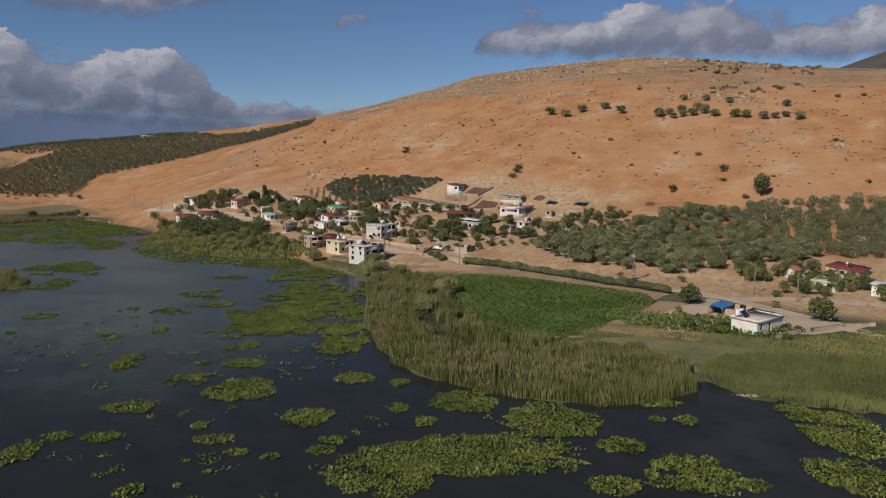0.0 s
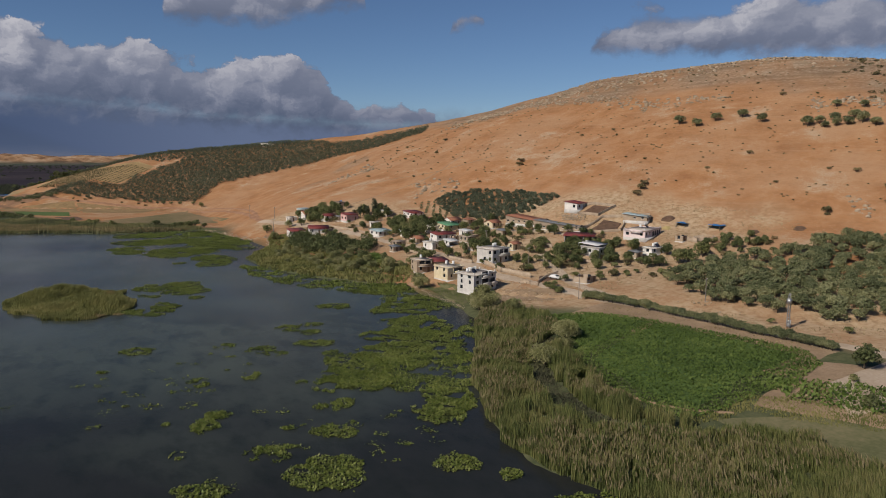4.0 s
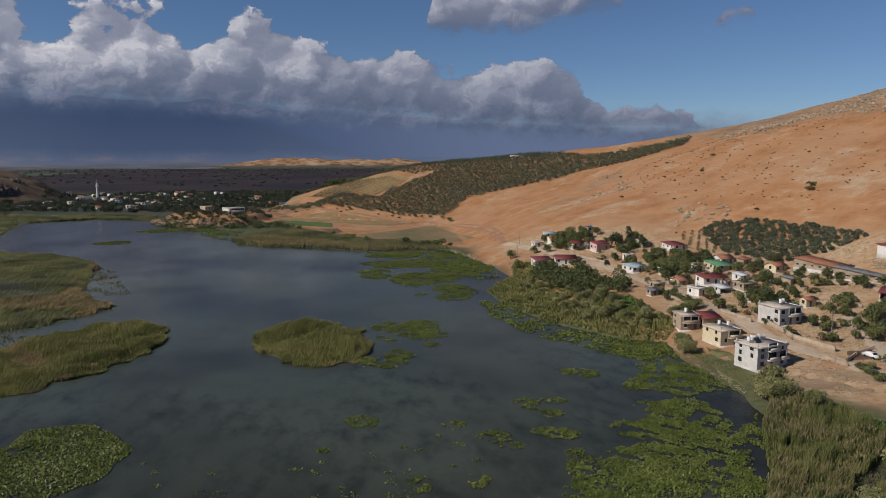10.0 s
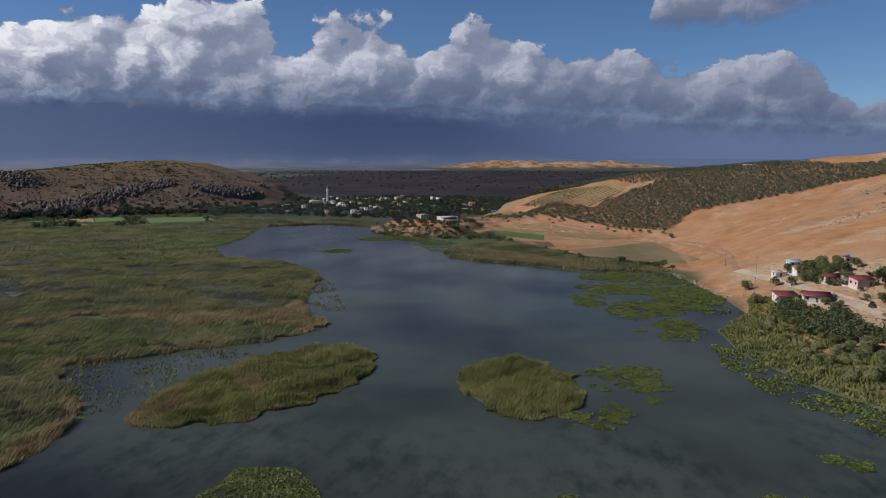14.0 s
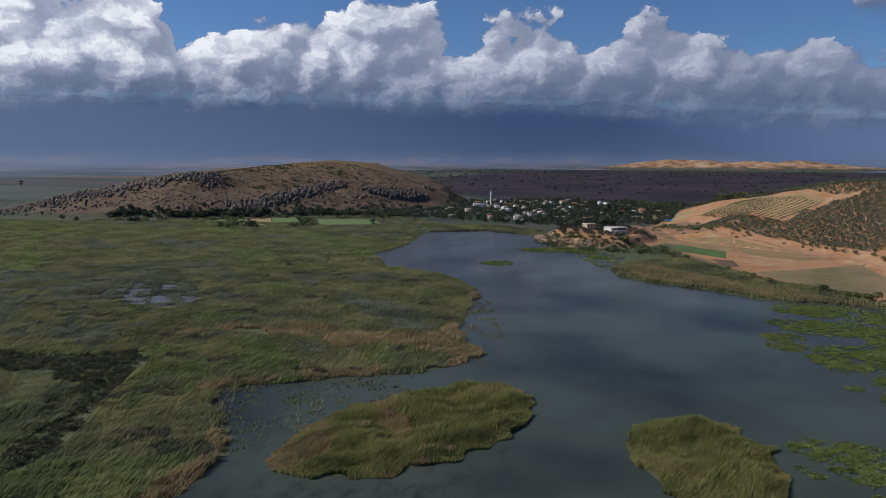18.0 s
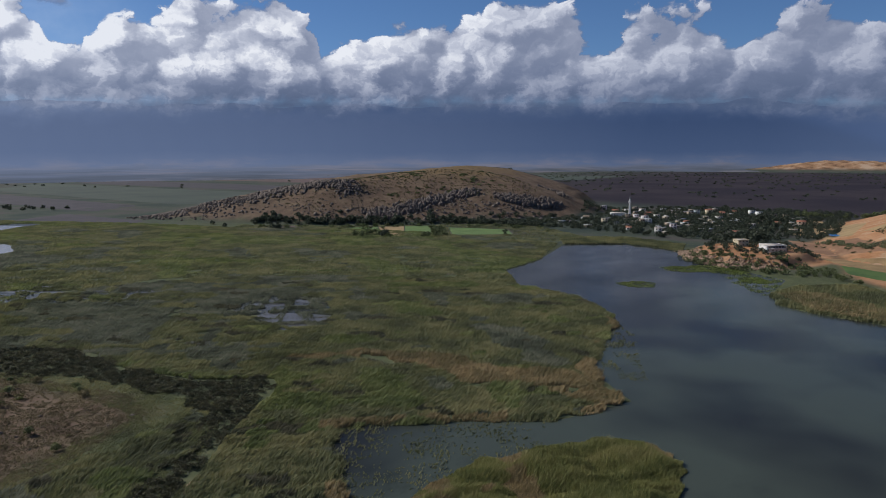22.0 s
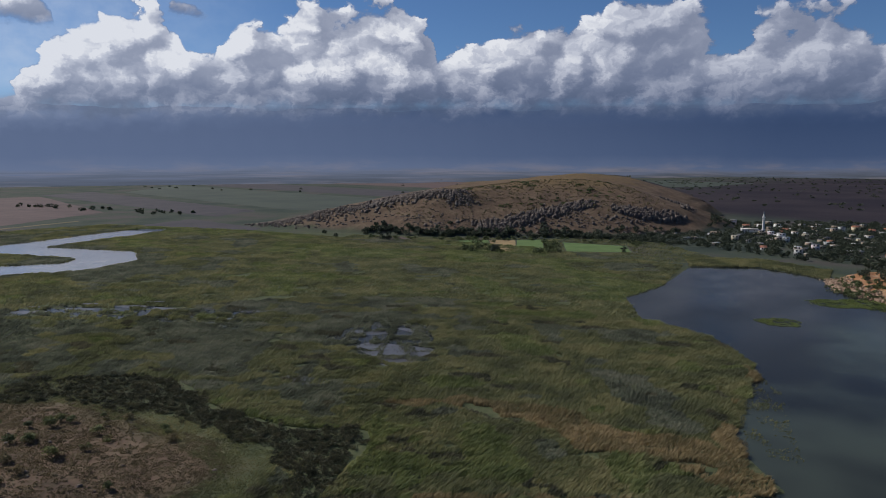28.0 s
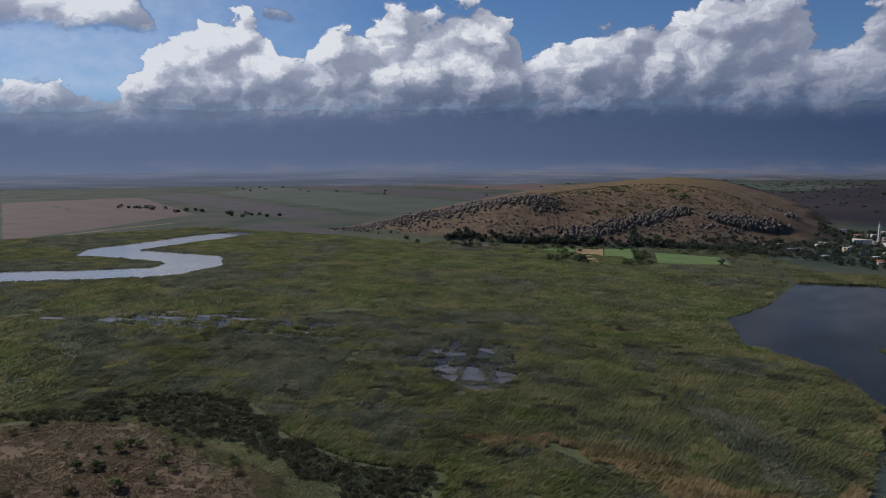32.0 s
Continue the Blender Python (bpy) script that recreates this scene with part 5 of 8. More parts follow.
DRYB = [tree_kind("scrub_bush", "low brownish scrub bush on the ochre slope", M_DRYBUSH, 1.2, 1.3, 0.05, 240, 0.16, 6, 0.9, "bush") for _ in range(3)]


def pick(kinds):
    return kinds[int(rng.integers(len(kinds)))]


def rows_in(poly, gap, row_gap, turn, wobble=0.6):
    """Planting points in rows inside a polygon."""
    p = np.array(poly, float)
    mid, reach = p.mean(0), np.ptp(p, axis=0).max()
    i, j = np.meshgrid(np.arange(-reach, reach, gap), np.arange(-reach, reach, row_gap))
    c, s = math.cos(radians(turn)), math.sin(radians(turn))
    q = np.stack([mid[0] + c * i - s * j, mid[1] + s * i + c * j], -1).reshape(-1, 2)
    q = q + rng.normal(0, wobble, q.shape)
    return q[inside(poly, q[:, 0], q[:, 1])]


def far_trees(name, pts, tall, wide, material, label, leaf=0.5, count=46, category="trees"):
    """A wood or orchard too far to pick apart, as one object of real clumps."""
    material = PLAIN_LEAF.get(material, material)
    n = len(pts)
    x, y = pts.T
    z = height(x, y)
    d = rng.normal(size=(n, count, 3))
    d /= np.linalg.norm(d, axis=2)[:, :, None]
    d = d * rng.uniform(0.5, 1.1, (n, count, 1))
    s = rng.uniform(0.75, 1.25, n)[:, None]
    c = np.stack([x[:, None] + d[:, :, 0] * wide * s, y[:, None] + d[:, :, 1] * wide * s, z[:, None] + tall * s * (0.55 + 0.45 * d[:, :, 2])], -1).reshape(-1, 3)
    m = len(c)
    u, w = rng.normal(size=(m, 3)), rng.normal(size=(m, 3))
    u *= leaf / np.linalg.norm(u, axis=1)[:, None]
    w *= leaf / np.linalg.norm(w, axis=1)[:, None]
    v = np.stack([c + u, c + w, c - u, c - w], 1).reshape(-1, 3)
    return tagged(new(name, mesh_of(name, v, [np.arange(m * 4).reshape(-1, 4)], material)), label, category, kind="stuff")


# ---- fields, roads, walls and rocks ----
def drape(name, corners, material, label, lift=0.12, n=26, category="field"):
    """A field between four corners, lying on the ground with an uneven rim."""
    c = [np.array(q, float) for q in corners]
    u, v = np.meshgrid(np.linspace(0, 1, n), np.linspace(0, 1, n))
    p = ((1 - u) * (1 - v))[..., None] * c[0] + (u * (1 - v))[..., None] * c[1] + (u * v)[..., None] * c[2] + ((1 - u) * v)[..., None] * c[3]
    x, y = p[..., 0], p[..., 1]
    rim = np.maximum(np.abs(u - 0.5), np.abs(v - 0.5)) > 0.49
    x = x + rim * 1.6 * ripple(x, y, 6, 0.3)
    y = y + rim * 1.6 * ripple(x, y, 5, 1.9)
    z = height(x, y) + lift - rim * (lift + 0.15)
    me = mesh_of(name, np.stack([x, y, z], -1).reshape(-1, 3), [grid_faces(n, n)], material, True)
    return tagged(new(name, me), label, category, kind="structure")


def ribbon(name, line, width, material, label, lift=0.14, category="road"):
    """A road or track along a line, lying on the ground."""
    p = [Vector((*q, 0)) for q in line]
    fine = []
    for k in range(len(p) - 1):
        a, b, c, d = p[max(k - 1, 0)], p[k], p[k + 1], p[min(k + 2, len(p) - 1)]
        m = max(2, int((c - b).length / 3))
        for i in range(m):
            t = i / m
            fine.append(0.5 * (2 * b + (c - a) * t + (2 * a - 5 * b + 4 * c - d) * t * t + (3 * b - a - 3 * c + d) * t ** 3))
    fine.append(p[-1])
    v = []
    for k, q in enumerate(fine):
        s = (fine[min(k + 1, len(fine) - 1)] - fine[max(k - 1, 0)]).normalized()
        side = Vector((s.y, -s.x, 0))
        wide = width * (1 + 0.18 * math.sin(k * 0.9) + 0.1 * math.sin(k * 2.3))
        for j in (-0.5, -0.25, 0, 0.25, 0.5):
            o = q + side * wide * j
            v.append((o.x, o.y, float(height(o.x, o.y)) + (lift if abs(j) < 0.4 else -0.05)))
    me = mesh_of(name, v, [grid_faces(5, len(fine))], material, True)
    return tagged(new(name, me), label, category, kind="structure")


ribbon("road", [(95, 386), (104, 345), (113, 312), (119, 285), (121, 262), (124, 235), (124, 215), (124, 192), (122, 176), (124, 160), (128, 148), (131, 128), (136, 100), (139, 84), (146, 58), (148, 41), (144, 20), (136, -4), (128, -40)], 5.2, M_ROAD, "pale dusty earth road through the village")
ribbon("road", [(150, 178), (146, 166), (142, 156), (138, 146), (136, 135), (134, 120)], 4.6, M_ROAD, "pale dusty side lane between the houses")
ribbon("track", [(95, 386), (98, 442), (94, 500), (83, 548), (66, 578), (46, 600), (2, 643), (-46, 680), (-80, 650)], 4.0, M_REDTRACK, "reddish earth track round the fields")
ribbon("track", [(97, 400), (103, 445), (100, 500), (92, 545)], 3.0, M_REDTRACK, "second wheel track beside the lane")
ribbon("track", [(166, 160), (172, 190), (164, 215), (150, 228)], 3.0, M_ROAD, "earth path up to the barns")
ribbon("track", [(148, 41), (162, 30), (172, 10), (178, -20)], 5.0, M_ROAD, "bare earth yard between the lakeside houses")
drape("verge", [(114, 47), (143, 53), (133, 121), (112, 116)], M_DUST, "bare tan verge between field and road", 0.09, 30, "verge")
drape("field", [(84, 46), (133, 56), (126, 94), (92, 80)], M_MEADOW, "dense green bean field beside the road", 0.18, 30)
drape("field", [(94, 84), (126, 94), (118, 111), (108, 116)], M_MEADOW, "dense green bean field behind the reeds", 0.18, 26)
drape("field", [(-46, 624), (-38, 584), (-4, 556), (-4, 612)], M_MEADOW, "small dark green field above the shore")
drape("field", [(-1, 554), (19, 526), (43, 556), (36, 580)], M_PLOUGH, "smooth pale ploughed field")
drape("field", [(8, 500), (46, 446), (90, 440), (78, 560)], M_FALLOW, "fallow field with a green flush")
drape("field", [(-98, 775), (-74, 690), (-10, 655), (-40, 742)], M_REDEARTH, "bare red-brown earth below the golden field", 0.2)
drape("field", [(-66, 660), (-40, 622), (4, 585), (0, 645)], M_STRAWGRASS, "tawny dry grass strip below the track", 0.2)
drape("field", [(0, 640), (4, 585), (44, 560), (62, 582)], M_STRAWGRASS, "tawny dry grass below the olive orchard", 0.2)
drape("field", [(-16, 552), (-4, 512), (4, 520), (0, 550)], M_MANURE, "strip of dark bare earth beside the pale plot", 0.2, 12)
drape("field", [(-112, 850), (-44, 752), (-36, 890), (-100, 1040)], M_STUBBLE, "golden stubble field before the far trees", 0.25)
drape("field", [(-42, 776), (36, 664), (73, 698), (6, 815)], M_STUBBLE, "golden striped stubble field beside the orchard", 0.3)
drape("field", [(-532, 658), (-462, 584), (-442, 606), (-508, 682)], M_PLOT, "green vegetable plot at the hill's foot")
drape("field", [(-508, 682), (-442, 606), (-425, 618), (-486, 702)], M_STUBBLE, "yellow flowering plot at the hill's foot")
drape("field", [(-486, 702), (-425, 618), (-404, 634), (-464, 724)], M_PLOT, "green plot beside the yellow one")
drape("field", [(-436, 716), (-390, 650), (-340, 690), (-366, 730)], M_PLOT, "green meadow before the far village")
drape("field", [(-640, 575), (-560, 560), (-536, 610), (-600, 640)], M_REDSOIL, "bare brown plot before the rocky hill")
drape("field", [(-1812, 378), (-971, 237), (-1224, 570), (-1841, 682)], M_REDSOIL, "broad reddish ploughed field on the plain", 0.5)
drape("field", [(-1900, 700), (-1000, 640), (-1060, 760), (-2000, 860)], M_DARKFIELD, "dark strip on the plain", 0.5)
drape("field", [(-1900, 900), (-1000, 800), (-1060, 1150), (-2300, 1250)], M_DIMFIELD, "broad dim green field on the plain", 0.5)
drape("field", [(-2200, 1300), (-1000, 1200), (-1050, 1420), (-2400, 1560)], M_DARKFIELD, "dark strip across the plain", 0.5)
drape("field", [(-760, 520), (-960, 500), (-1000, 600), (-800, 590)], M_DARKFIELD, "dark ground before the rocky spur", 0.2)
drape("field", [(-2500, 1700), (-1100, 1650), (-1100, 2100), (-2700, 2200)], M_REDSOIL, "far brownish field on the plain", 0.8)
drape("field", [(-2800, 2350), (-900, 2250), (-900, 2800), (-3000, 2900)], M_DIMFIELD, "far green field on the plain", 0.8)
drape("field", [(95, 141), (97, 178), (106, 166), (104, 147)], M_LAWN, "green lakeside grass strip below the houses", 0.15, category="grass")
ribbon("track", [(-930, 210), (-1021, 339), (-1080, 470)], 7, M_FALLOW, "straight field road on the plain", 0.5)
drape("bank", [(104, 142), (122, 131), (133, 139), (113, 152)], M_DUST, "bare pale bank strewn with rubble", 0.12, 18, "bank")
drape("meadow", [(86, 44), (91, 2), (118, -12), (116, 26)], M_LAWN, "rough pale green lakeside meadow", 0.08, 24, "grass")
drape("meadow", [(112, -10), (128, -60), (170, -40), (150, 4)], M_LAWN, "rough pale green grass below the road", 0.08, 24, "grass")
drape("yard", [(104, 29), (117, 42), (146, 46), (143, 26)], M_ROAD, "bare dusty ground beside the white house", 0.16, 20, "yard")
drape("yard", [(96, 42), (131, 53), (142, 40), (106, 22)], M_DUST, "bare tan earth between field and house", 0.10, 24, "yard")
drape("yard", [(117, 20), (129, 10), (146, 6), (143, 27)], M_ROAD, "dusty yard round the white house", 0.12, 20, "yard")
ribbon("track", [(-136, 121), (-141, 128), (-147, 137), (-151, 147), (-156, 157)], 2.6, M_DUST, "pale dirt track between brush and marsh", 0.3)
ribbon("track", [(90, 80), (84, 69), (83, 60), (84.5, 50), (92, 41.5)], 1.1, M_DUST, "pale trodden path at the bean field's rim", 0.24)
# bean rows standing on the field
pts = scatter([(108, 118), (118, 112), (126, 97), (136, 58), (130, 50), (110, 44), (93, 43), (82, 44), (82, 60), (84, 69), (91, 83), (100, 101)], 15.0, 0.6)
row = np.sin((pts[:, 0] * 0.45 + pts[:, 1] * 0.89) * 2.6)
pts = pts[(row > -0.92) & (edge_in(REED_EAST, pts[:, 0], pts[:, 1]) < -0.5) & (edge_in(REED_RIDGE, pts[:, 0], pts[:, 1]) < -1.5)]
v, f = leaves(pts, 0.0, 0.15, 0.7, 0.35)
v[:, 2] += np.repeat(height(*pts.T), 5) + 0.16
tagged(new("bean_plants", mesh_of("bean_plants", v, [f], M_CROP)), "rows of leafy green bean plants", "crops", kind="stuff")
pts = scatter([(104, 40), (118, 16), (128, 12), (132, 20), (122, 40), (110, 48)], 6.0, 1.0)
v, f = leaves(pts, 0.0, 0.22, 0.8, 0.9)
v[:, 2] += np.repeat(height(*pts.T), 5)
tagged(new("garden_plants", mesh_of("garden_plants", v, [f], M_CROP)), "bright green vegetables below the white house", "crops", kind="stuff")


def rocks(name, pts, size, tall, material, label, seed=3):
    """Many boulders as one object: rough, sharp-edged blocks set into the ground."""
    base, cut = [], np.random.default_rng(seed)
    cube = np.array([(x, y, z) for z in (-1, 0.15, 1) for x, y in ((-1, -1), (1, -1), (1, 1), (-1, 1))], float)
    faces = [[4 * r + q, 4 * r + (q + 1) % 4, 4 * r + 4 + (q + 1) % 4, 4 * r + 4 + q] for r in range(2) for q in range(4)] + [[8, 9, 10, 11]]
    for k in range(8):
        v = cube * cut.uniform(0.45, 1.15, cube.shape)
        v[8:, :2] = v[8:, :2] * cut.uniform(0.35, 0.8) + cut.uniform(-0.3, 0.3, 2)
        base.append((v * 0.85, np.array(faces)))
    vs, fs, at = [], [], 0
    z = height(*pts.T)
    for k, (x, y) in enumerate(pts):
        v, f = base[k % 8]
        s = size * rng.uniform(0.4, 1.5) ** 1.3
        a = rng.uniform(0, 6.28)
        c, d = math.cos(a), math.sin(a)
        w = np.stack([x + s * (c * v[:, 0] - d * v[:, 1]), y + s * (d * v[:, 0] + c * v[:, 1]), z[k] + s * tall * (v[:, 2] + 0.35)], -1)
        vs.append(w)
        fs.append(f + at)
        at += len(v)
    return tagged(new(name, mesh_of(name, np.concatenate(vs), [np.concatenate(fs)], material)), label, "rocks", kind="stuff")


for line, count, wide, size, tall, lab in (
        ([(-394, 915), (-402, 893), (-420, 874), (-446, 858)], 900, 5.0, 1.6, 1.5, "grey limestone cliff curving round the hill"),
        ([(-479, 849), (-492, 815), (-504, 783), (-516, 755), (-530, 728), (-548, 712)], 1100, 6.0, 1.4, 1.35, "broken band of grey limestone crags"),
        ([(-596, 745), (-625, 745), (-655, 735), (-690, 718), (-720, 700)], 1300, 10, 1.6, 0.8, "jagged grey rocks crowning the hill's shoulder"),
        ([(-700, 700), (-740, 672), (-790, 640), (-850, 615)], 900, 9, 1.5, 0.7, "grey rocky spur running down to the plain"),
        ([(-400, 950), (-410, 980), (-450, 985)], 180, 4, 1.2, 1.3, "rocky rim of the hilltop"),
        ([(-672, 678), (-599, 694), (-539, 722), (-470, 790), (-420, 850)], 520, 9, 0.9, 0.8, "scree of grey boulders under the cliff")):
    rocks("cliff_rocks", along_line(line, count, wide), size, tall, M_ROCK, lab)
rocks("stones", scatter([(-640, 650), (-543, 690), (-400, 815), (-370, 880), (-420, 860), (-540, 740)], 0.012), 1.6, 0.8, M_ROCK, "scattered grey boulders at the cliff's foot")
rocks("stones", scatter([(300, 420), (345, 470), (420, 420), (500, 330), (520, 230), (470, 210), (430, 280), (370, 350)], 0.05), 0.8, 0.5, M_ROCK_PALE, "pale stones strewn over the crest")
rocks("stones", along_line([(282, 470), (310, 440), (345, 400), (380, 330), (420, 260), (440, 200)], 700, 12), 0.9, 0.6, M_ROCK_PALE, "pale stony outcrop under the crest")
rocks("stones", along_line([(284, 492), (300, 455), (316, 410), (322, 360), (318, 305), (334, 252)], 420, 5), 0.9, 0.6, M_ROCK_PALE, "broken ledge of pale rock below the crest")
rocks("stones", along_line([(352, 196), (358, 172), (362, 150)], 160, 4), 0.9, 0.6, M_ROCK_PALE, "pale rock ledge above the slope's trees")
rocks("stones", scatter([(150, 430), (175, 460), (200, 470), (190, 430)], 0.05), 1.1, 0.5, M_ROCK_PALE, "pale rocks on the ochre slope")
rocks("stones", scatter([(165, 320), (180, 345), (200, 335), (190, 310)], 0.06), 1.1, 0.5, M_ROCK_PALE, "pale rocky scar above the village")
rocks("stones", scatter([(104, 140), (112, 134), (126, 130), (124, 152), (110, 148)], 0.35), 0.26, 0.6, M_ROCK_PALE, "rubble on the bare bank")
rocks("stones", along_line([(98, 186), (94, 161), (95, 147), (94, 139)], 420, 0.35), 0.12, 0.6, M_ROCK_PALE, "stone edging along the shore")
rocks("stones", along_line([(80, 309), (86, 330), (78, 345), (74, 370), (66, 408)], 220, 1.2), 0.4, 0.6, M_ROCK_PALE, "pale stones along the bare shore")
rocks("stones", along_line([(-160, 645), (-148, 604), (-114, 578), (-80, 582)], 500, 3.0), 0.7, 0.9, M_CLIFF, "pale eroded rock of the lakeside knoll")
rocks("stones", scatter([(-330, 120), (-262, 178), (-205, 176), (-200, 90)], 0.006), 0.5, 0.6, M_ROCK, "small stones on the dry mound")

# orchards
GROVE = [(159, 124), (184, 130), (212, 119), (240, 115), (263, 88), (300, 50), (235, 20), (212, 50), (197, 50), (186, 58), (165, 68), (158, 84), (151, 101)]
spots = rows_in(GROVE, 4.3, 4.5, 28, 0.95)
spots = spots[np.argsort(spots[:, 0] * 0.8 - spots[:, 1] * 0.3)]
for x, y in spots[:260]:
    plant(pick(OLIVES), x, y, rng.uniform(0.8, 1.35), rng.uniform(0, 6.28), "olive orchard")
far_trees("olive_trees", spots[260:], 3.4, 2.2, M_OLIVE, "upper rows of the olive orchard", 0.24, 300)
for k in range(74):
    t = k / 73
    x, y = np.interp(t, [0, 0.3, 0.65, 1], [134, 137.5, 141.5, 145]) - 4.2, np.interp(t, [0, 0.3, 0.65, 1], [127, 108, 82, 55])
    plant(pick(OLIVES), x + rng.normal(0, 0.3), y, rng.uniform(0.6, 0.8), rng.uniform(0, 6.28), "young olives along the road")
far_trees("olive_trees", rows_in([(172, 306), (183, 308), (191, 292), (199, 262), (199, 230), (182, 231), (168, 240), (163, 270)], 2.7, 2.9, 60, 0.75), 2.0, 1.4, M_OLIVE_DARK, "square olive orchard above the village", 0.26, 170)
far_trees("olive_trees", rows_in([(156, 274), (162, 314), (173, 307), (164, 268)], 3.2, 3.6, 60, 0.2), 1.1, 0.8, M_OLIVE, "rows of young olive saplings beside the orchard", 0.2, 50)
NORTH = [(-30, 690), (10, 645), (53, 610), (90, 571), (112, 600), (148, 594), (211, 581), (240, 550), (273, 526), (292, 546), (240, 606), (215, 648), (196, 690), (150, 730), (120, 740), (96, 700), (74, 687), (54, 676), (36, 659), (0, 690)]
far_trees("olive_trees", rows_in(NORTH, 4.3, 4.7, 40, 0.35), 3.2, 2.15, M_OLIVE_DARK, "broad olive orchard on the far slope", 0.38, 110)
far_trees("olive_trees", rows_in([(8, 825), (40, 770), (74, 706), (98, 704), (122, 742), (80, 770), (44, 800), (16, 850)], 4.8, 5.4, 40, 0.5), 3.0, 1.9, M_OLIVE_DARK, "thin upper belt of the olive orchard", 0.38, 90)
# trees on the ochre slope
for x, y in [(289, 243), (291, 233), (302, 230), (313, 222), (312, 209), (317, 187), (319, 179), (328, 180), (326, 172), (334, 174), (330, 161), (333, 151), (335, 146), (338, 138), (342, 134), (347, 131), (348, 124), (344, 190), (348, 178), (350, 165), (361, 138), (323, 176), (331, 168), (322, 184)]:
    plant(pick(OLIVES), x, y, rng.uniform(1.0, 1.5), rng.uniform(0, 6.28), "trees in a row on the slope")
plant(BROAD[0], 266, 98, 1.5, 1.0)
for x, y in [(218, 392), (255, 193), (277, 188), (261, 161), (250, 130), (278, 123), (270, 118), (283, 152), (287, 142), (267, 298), (278, 283), (198, 302), (206, 416), (203, 480), (333, 99), (300, 70), (261, 102), (385, 155), (403, 194), (387, 177), (393, 139), (390, 125), (399, 115), (362, 252), (350, 226), (240, 420), (226, 455), (185, 360), (172, 402)]:
    plant(pick(DRYB), x, y, rng.uniform(0.8, 1.7), rng.uniform(0, 6.28), "scrub bushes on the slope")
for x, y in [(222, 298), (224, 203), (228, 205), (219, 200), (226, 302), (252, 131), (280, 124)]:
    plant(pick(DRYB), x, y, 1.9, rng.uniform(0, 6.28), "scrub bushes on the slope")
pts = scatter([(200, 520), (190, 380), (240, 200), (280, 80), (360, 60), (480, 200), (450, 330), (330, 440)], 0.0045)
for x, y in pts[:90]:
    plant(pick(DRYB), x, y, rng.uniform(0.35, 0.9), rng.uniform(0, 6.28), "scrub bushes on the slope")
# village trees
for x, y, s in [(88, 344, 0.9), (110, 353, 0.9), (123, 353, 1.0), (127, 338, 1.0), (134, 318, 1.1), (137, 276, 1.0), (139, 266, 1.0), (146, 269, 1.0), (132, 271, 0.8), (138, 260, 1.0), (128, 251, 0.7), (138, 238, 0.7), (152, 223, 0.9), (150, 258, 0.9), (167, 240, 0.8), (144, 240, 0.8), (100, 342, 0.8), (159, 237, 0.8), (120, 345, 0.9), (115, 350, 0.9), (141, 282, 0.9)]:
    plant(pick(BROAD), x, y, s, rng.uniform(0, 6.28), "village trees")
for x, y, s in [(138, 199, 0.95), (148, 182, 0.7), (150, 178, 0.7), (153, 170, 0.85), (158, 171, 0.8), (146, 168, 0.7), (166, 158, 0.8), (168, 160, 0.7), (109, 204, 0.7), (119, 215, 0.6), (127, 172, 0.5), (173, 166, 0.7), (150, 204, 0.6), (142, 206, 0.8)]:
    plant(pick(BROAD), x, y, s, rng.uniform(0, 6.28), "village trees")
for x, y, s in [(134, 44, 1.0), (142, 15, 1.15), (176, 54, 0.9), (182, 46, 0.7), (176, 38, 0.8), (186, 24, 0.8), (175, 15, 0.8), (150, 2, 0.9), (183, 146, 0.8), (190, 136, 1.0), (176, 165, 0.7), (179, 158, 0.7), (170, 168, 0.6), (199, 143, 0.6), (166, 36, 0.6), (170, 33, 0.7), (190, 40, 0.8), (85, 318, 0.9), (105, 336, 0.8)]:
    plant(pick(BROAD), x, y, s, rng.uniform(0, 6.28), "village trees")
for x, y, s in [(134, 312, 0.9), (140, 316, 1.0), (137, 309, 0.85), (131, 315, 0.8), (143, 308, 0.7)]:
    plant(pick(DARKS), x, y, s, rng.uniform(0, 6.28), "village conifers")
for x, y in [(150, 156), (158, 155), (162, 154), (154, 150), (135, 163), (136, 145), (142, 147), (127, 141), (126, 136), (130, 143), (154, 141), (148, 29), (120, 12), (127, 13), (114, 24), (112, 30), (171, 164), (208, 142), (215, 138), (220, 134), (204, 146), (212, 146), (160, 148), (168, 150), (146, 139), (150, 144), (158, 62), (150, 78), (111, 150), (127, 183), (124, 40), (160, 35)]:
    plant(pick(BUSHES), x, y, rng.uniform(0.8, 1.5), rng.uniform(0, 6.28), "garden bushes")
pts = scatter([(112, 372), (100, 300), (118, 262), (112, 214), (122, 200), (128, 168), (146, 150), (168, 150), (186, 172), (178, 200), (166, 226), (152, 262), (142, 300), (132, 345)], 0.014)
for k, (x, y) in enumerate(pts[:120]):
    kind, s = ((BROAD, rng.uniform(0.35, 0.75)), (BUSHES, rng.uniform(0.8, 1.6)), (DRYB, rng.uniform(0.8, 1.5)))[k % 3]
    plant(pick(kind), x, y, s, rng.uniform(0, 6.28), "garden trees and bushes")
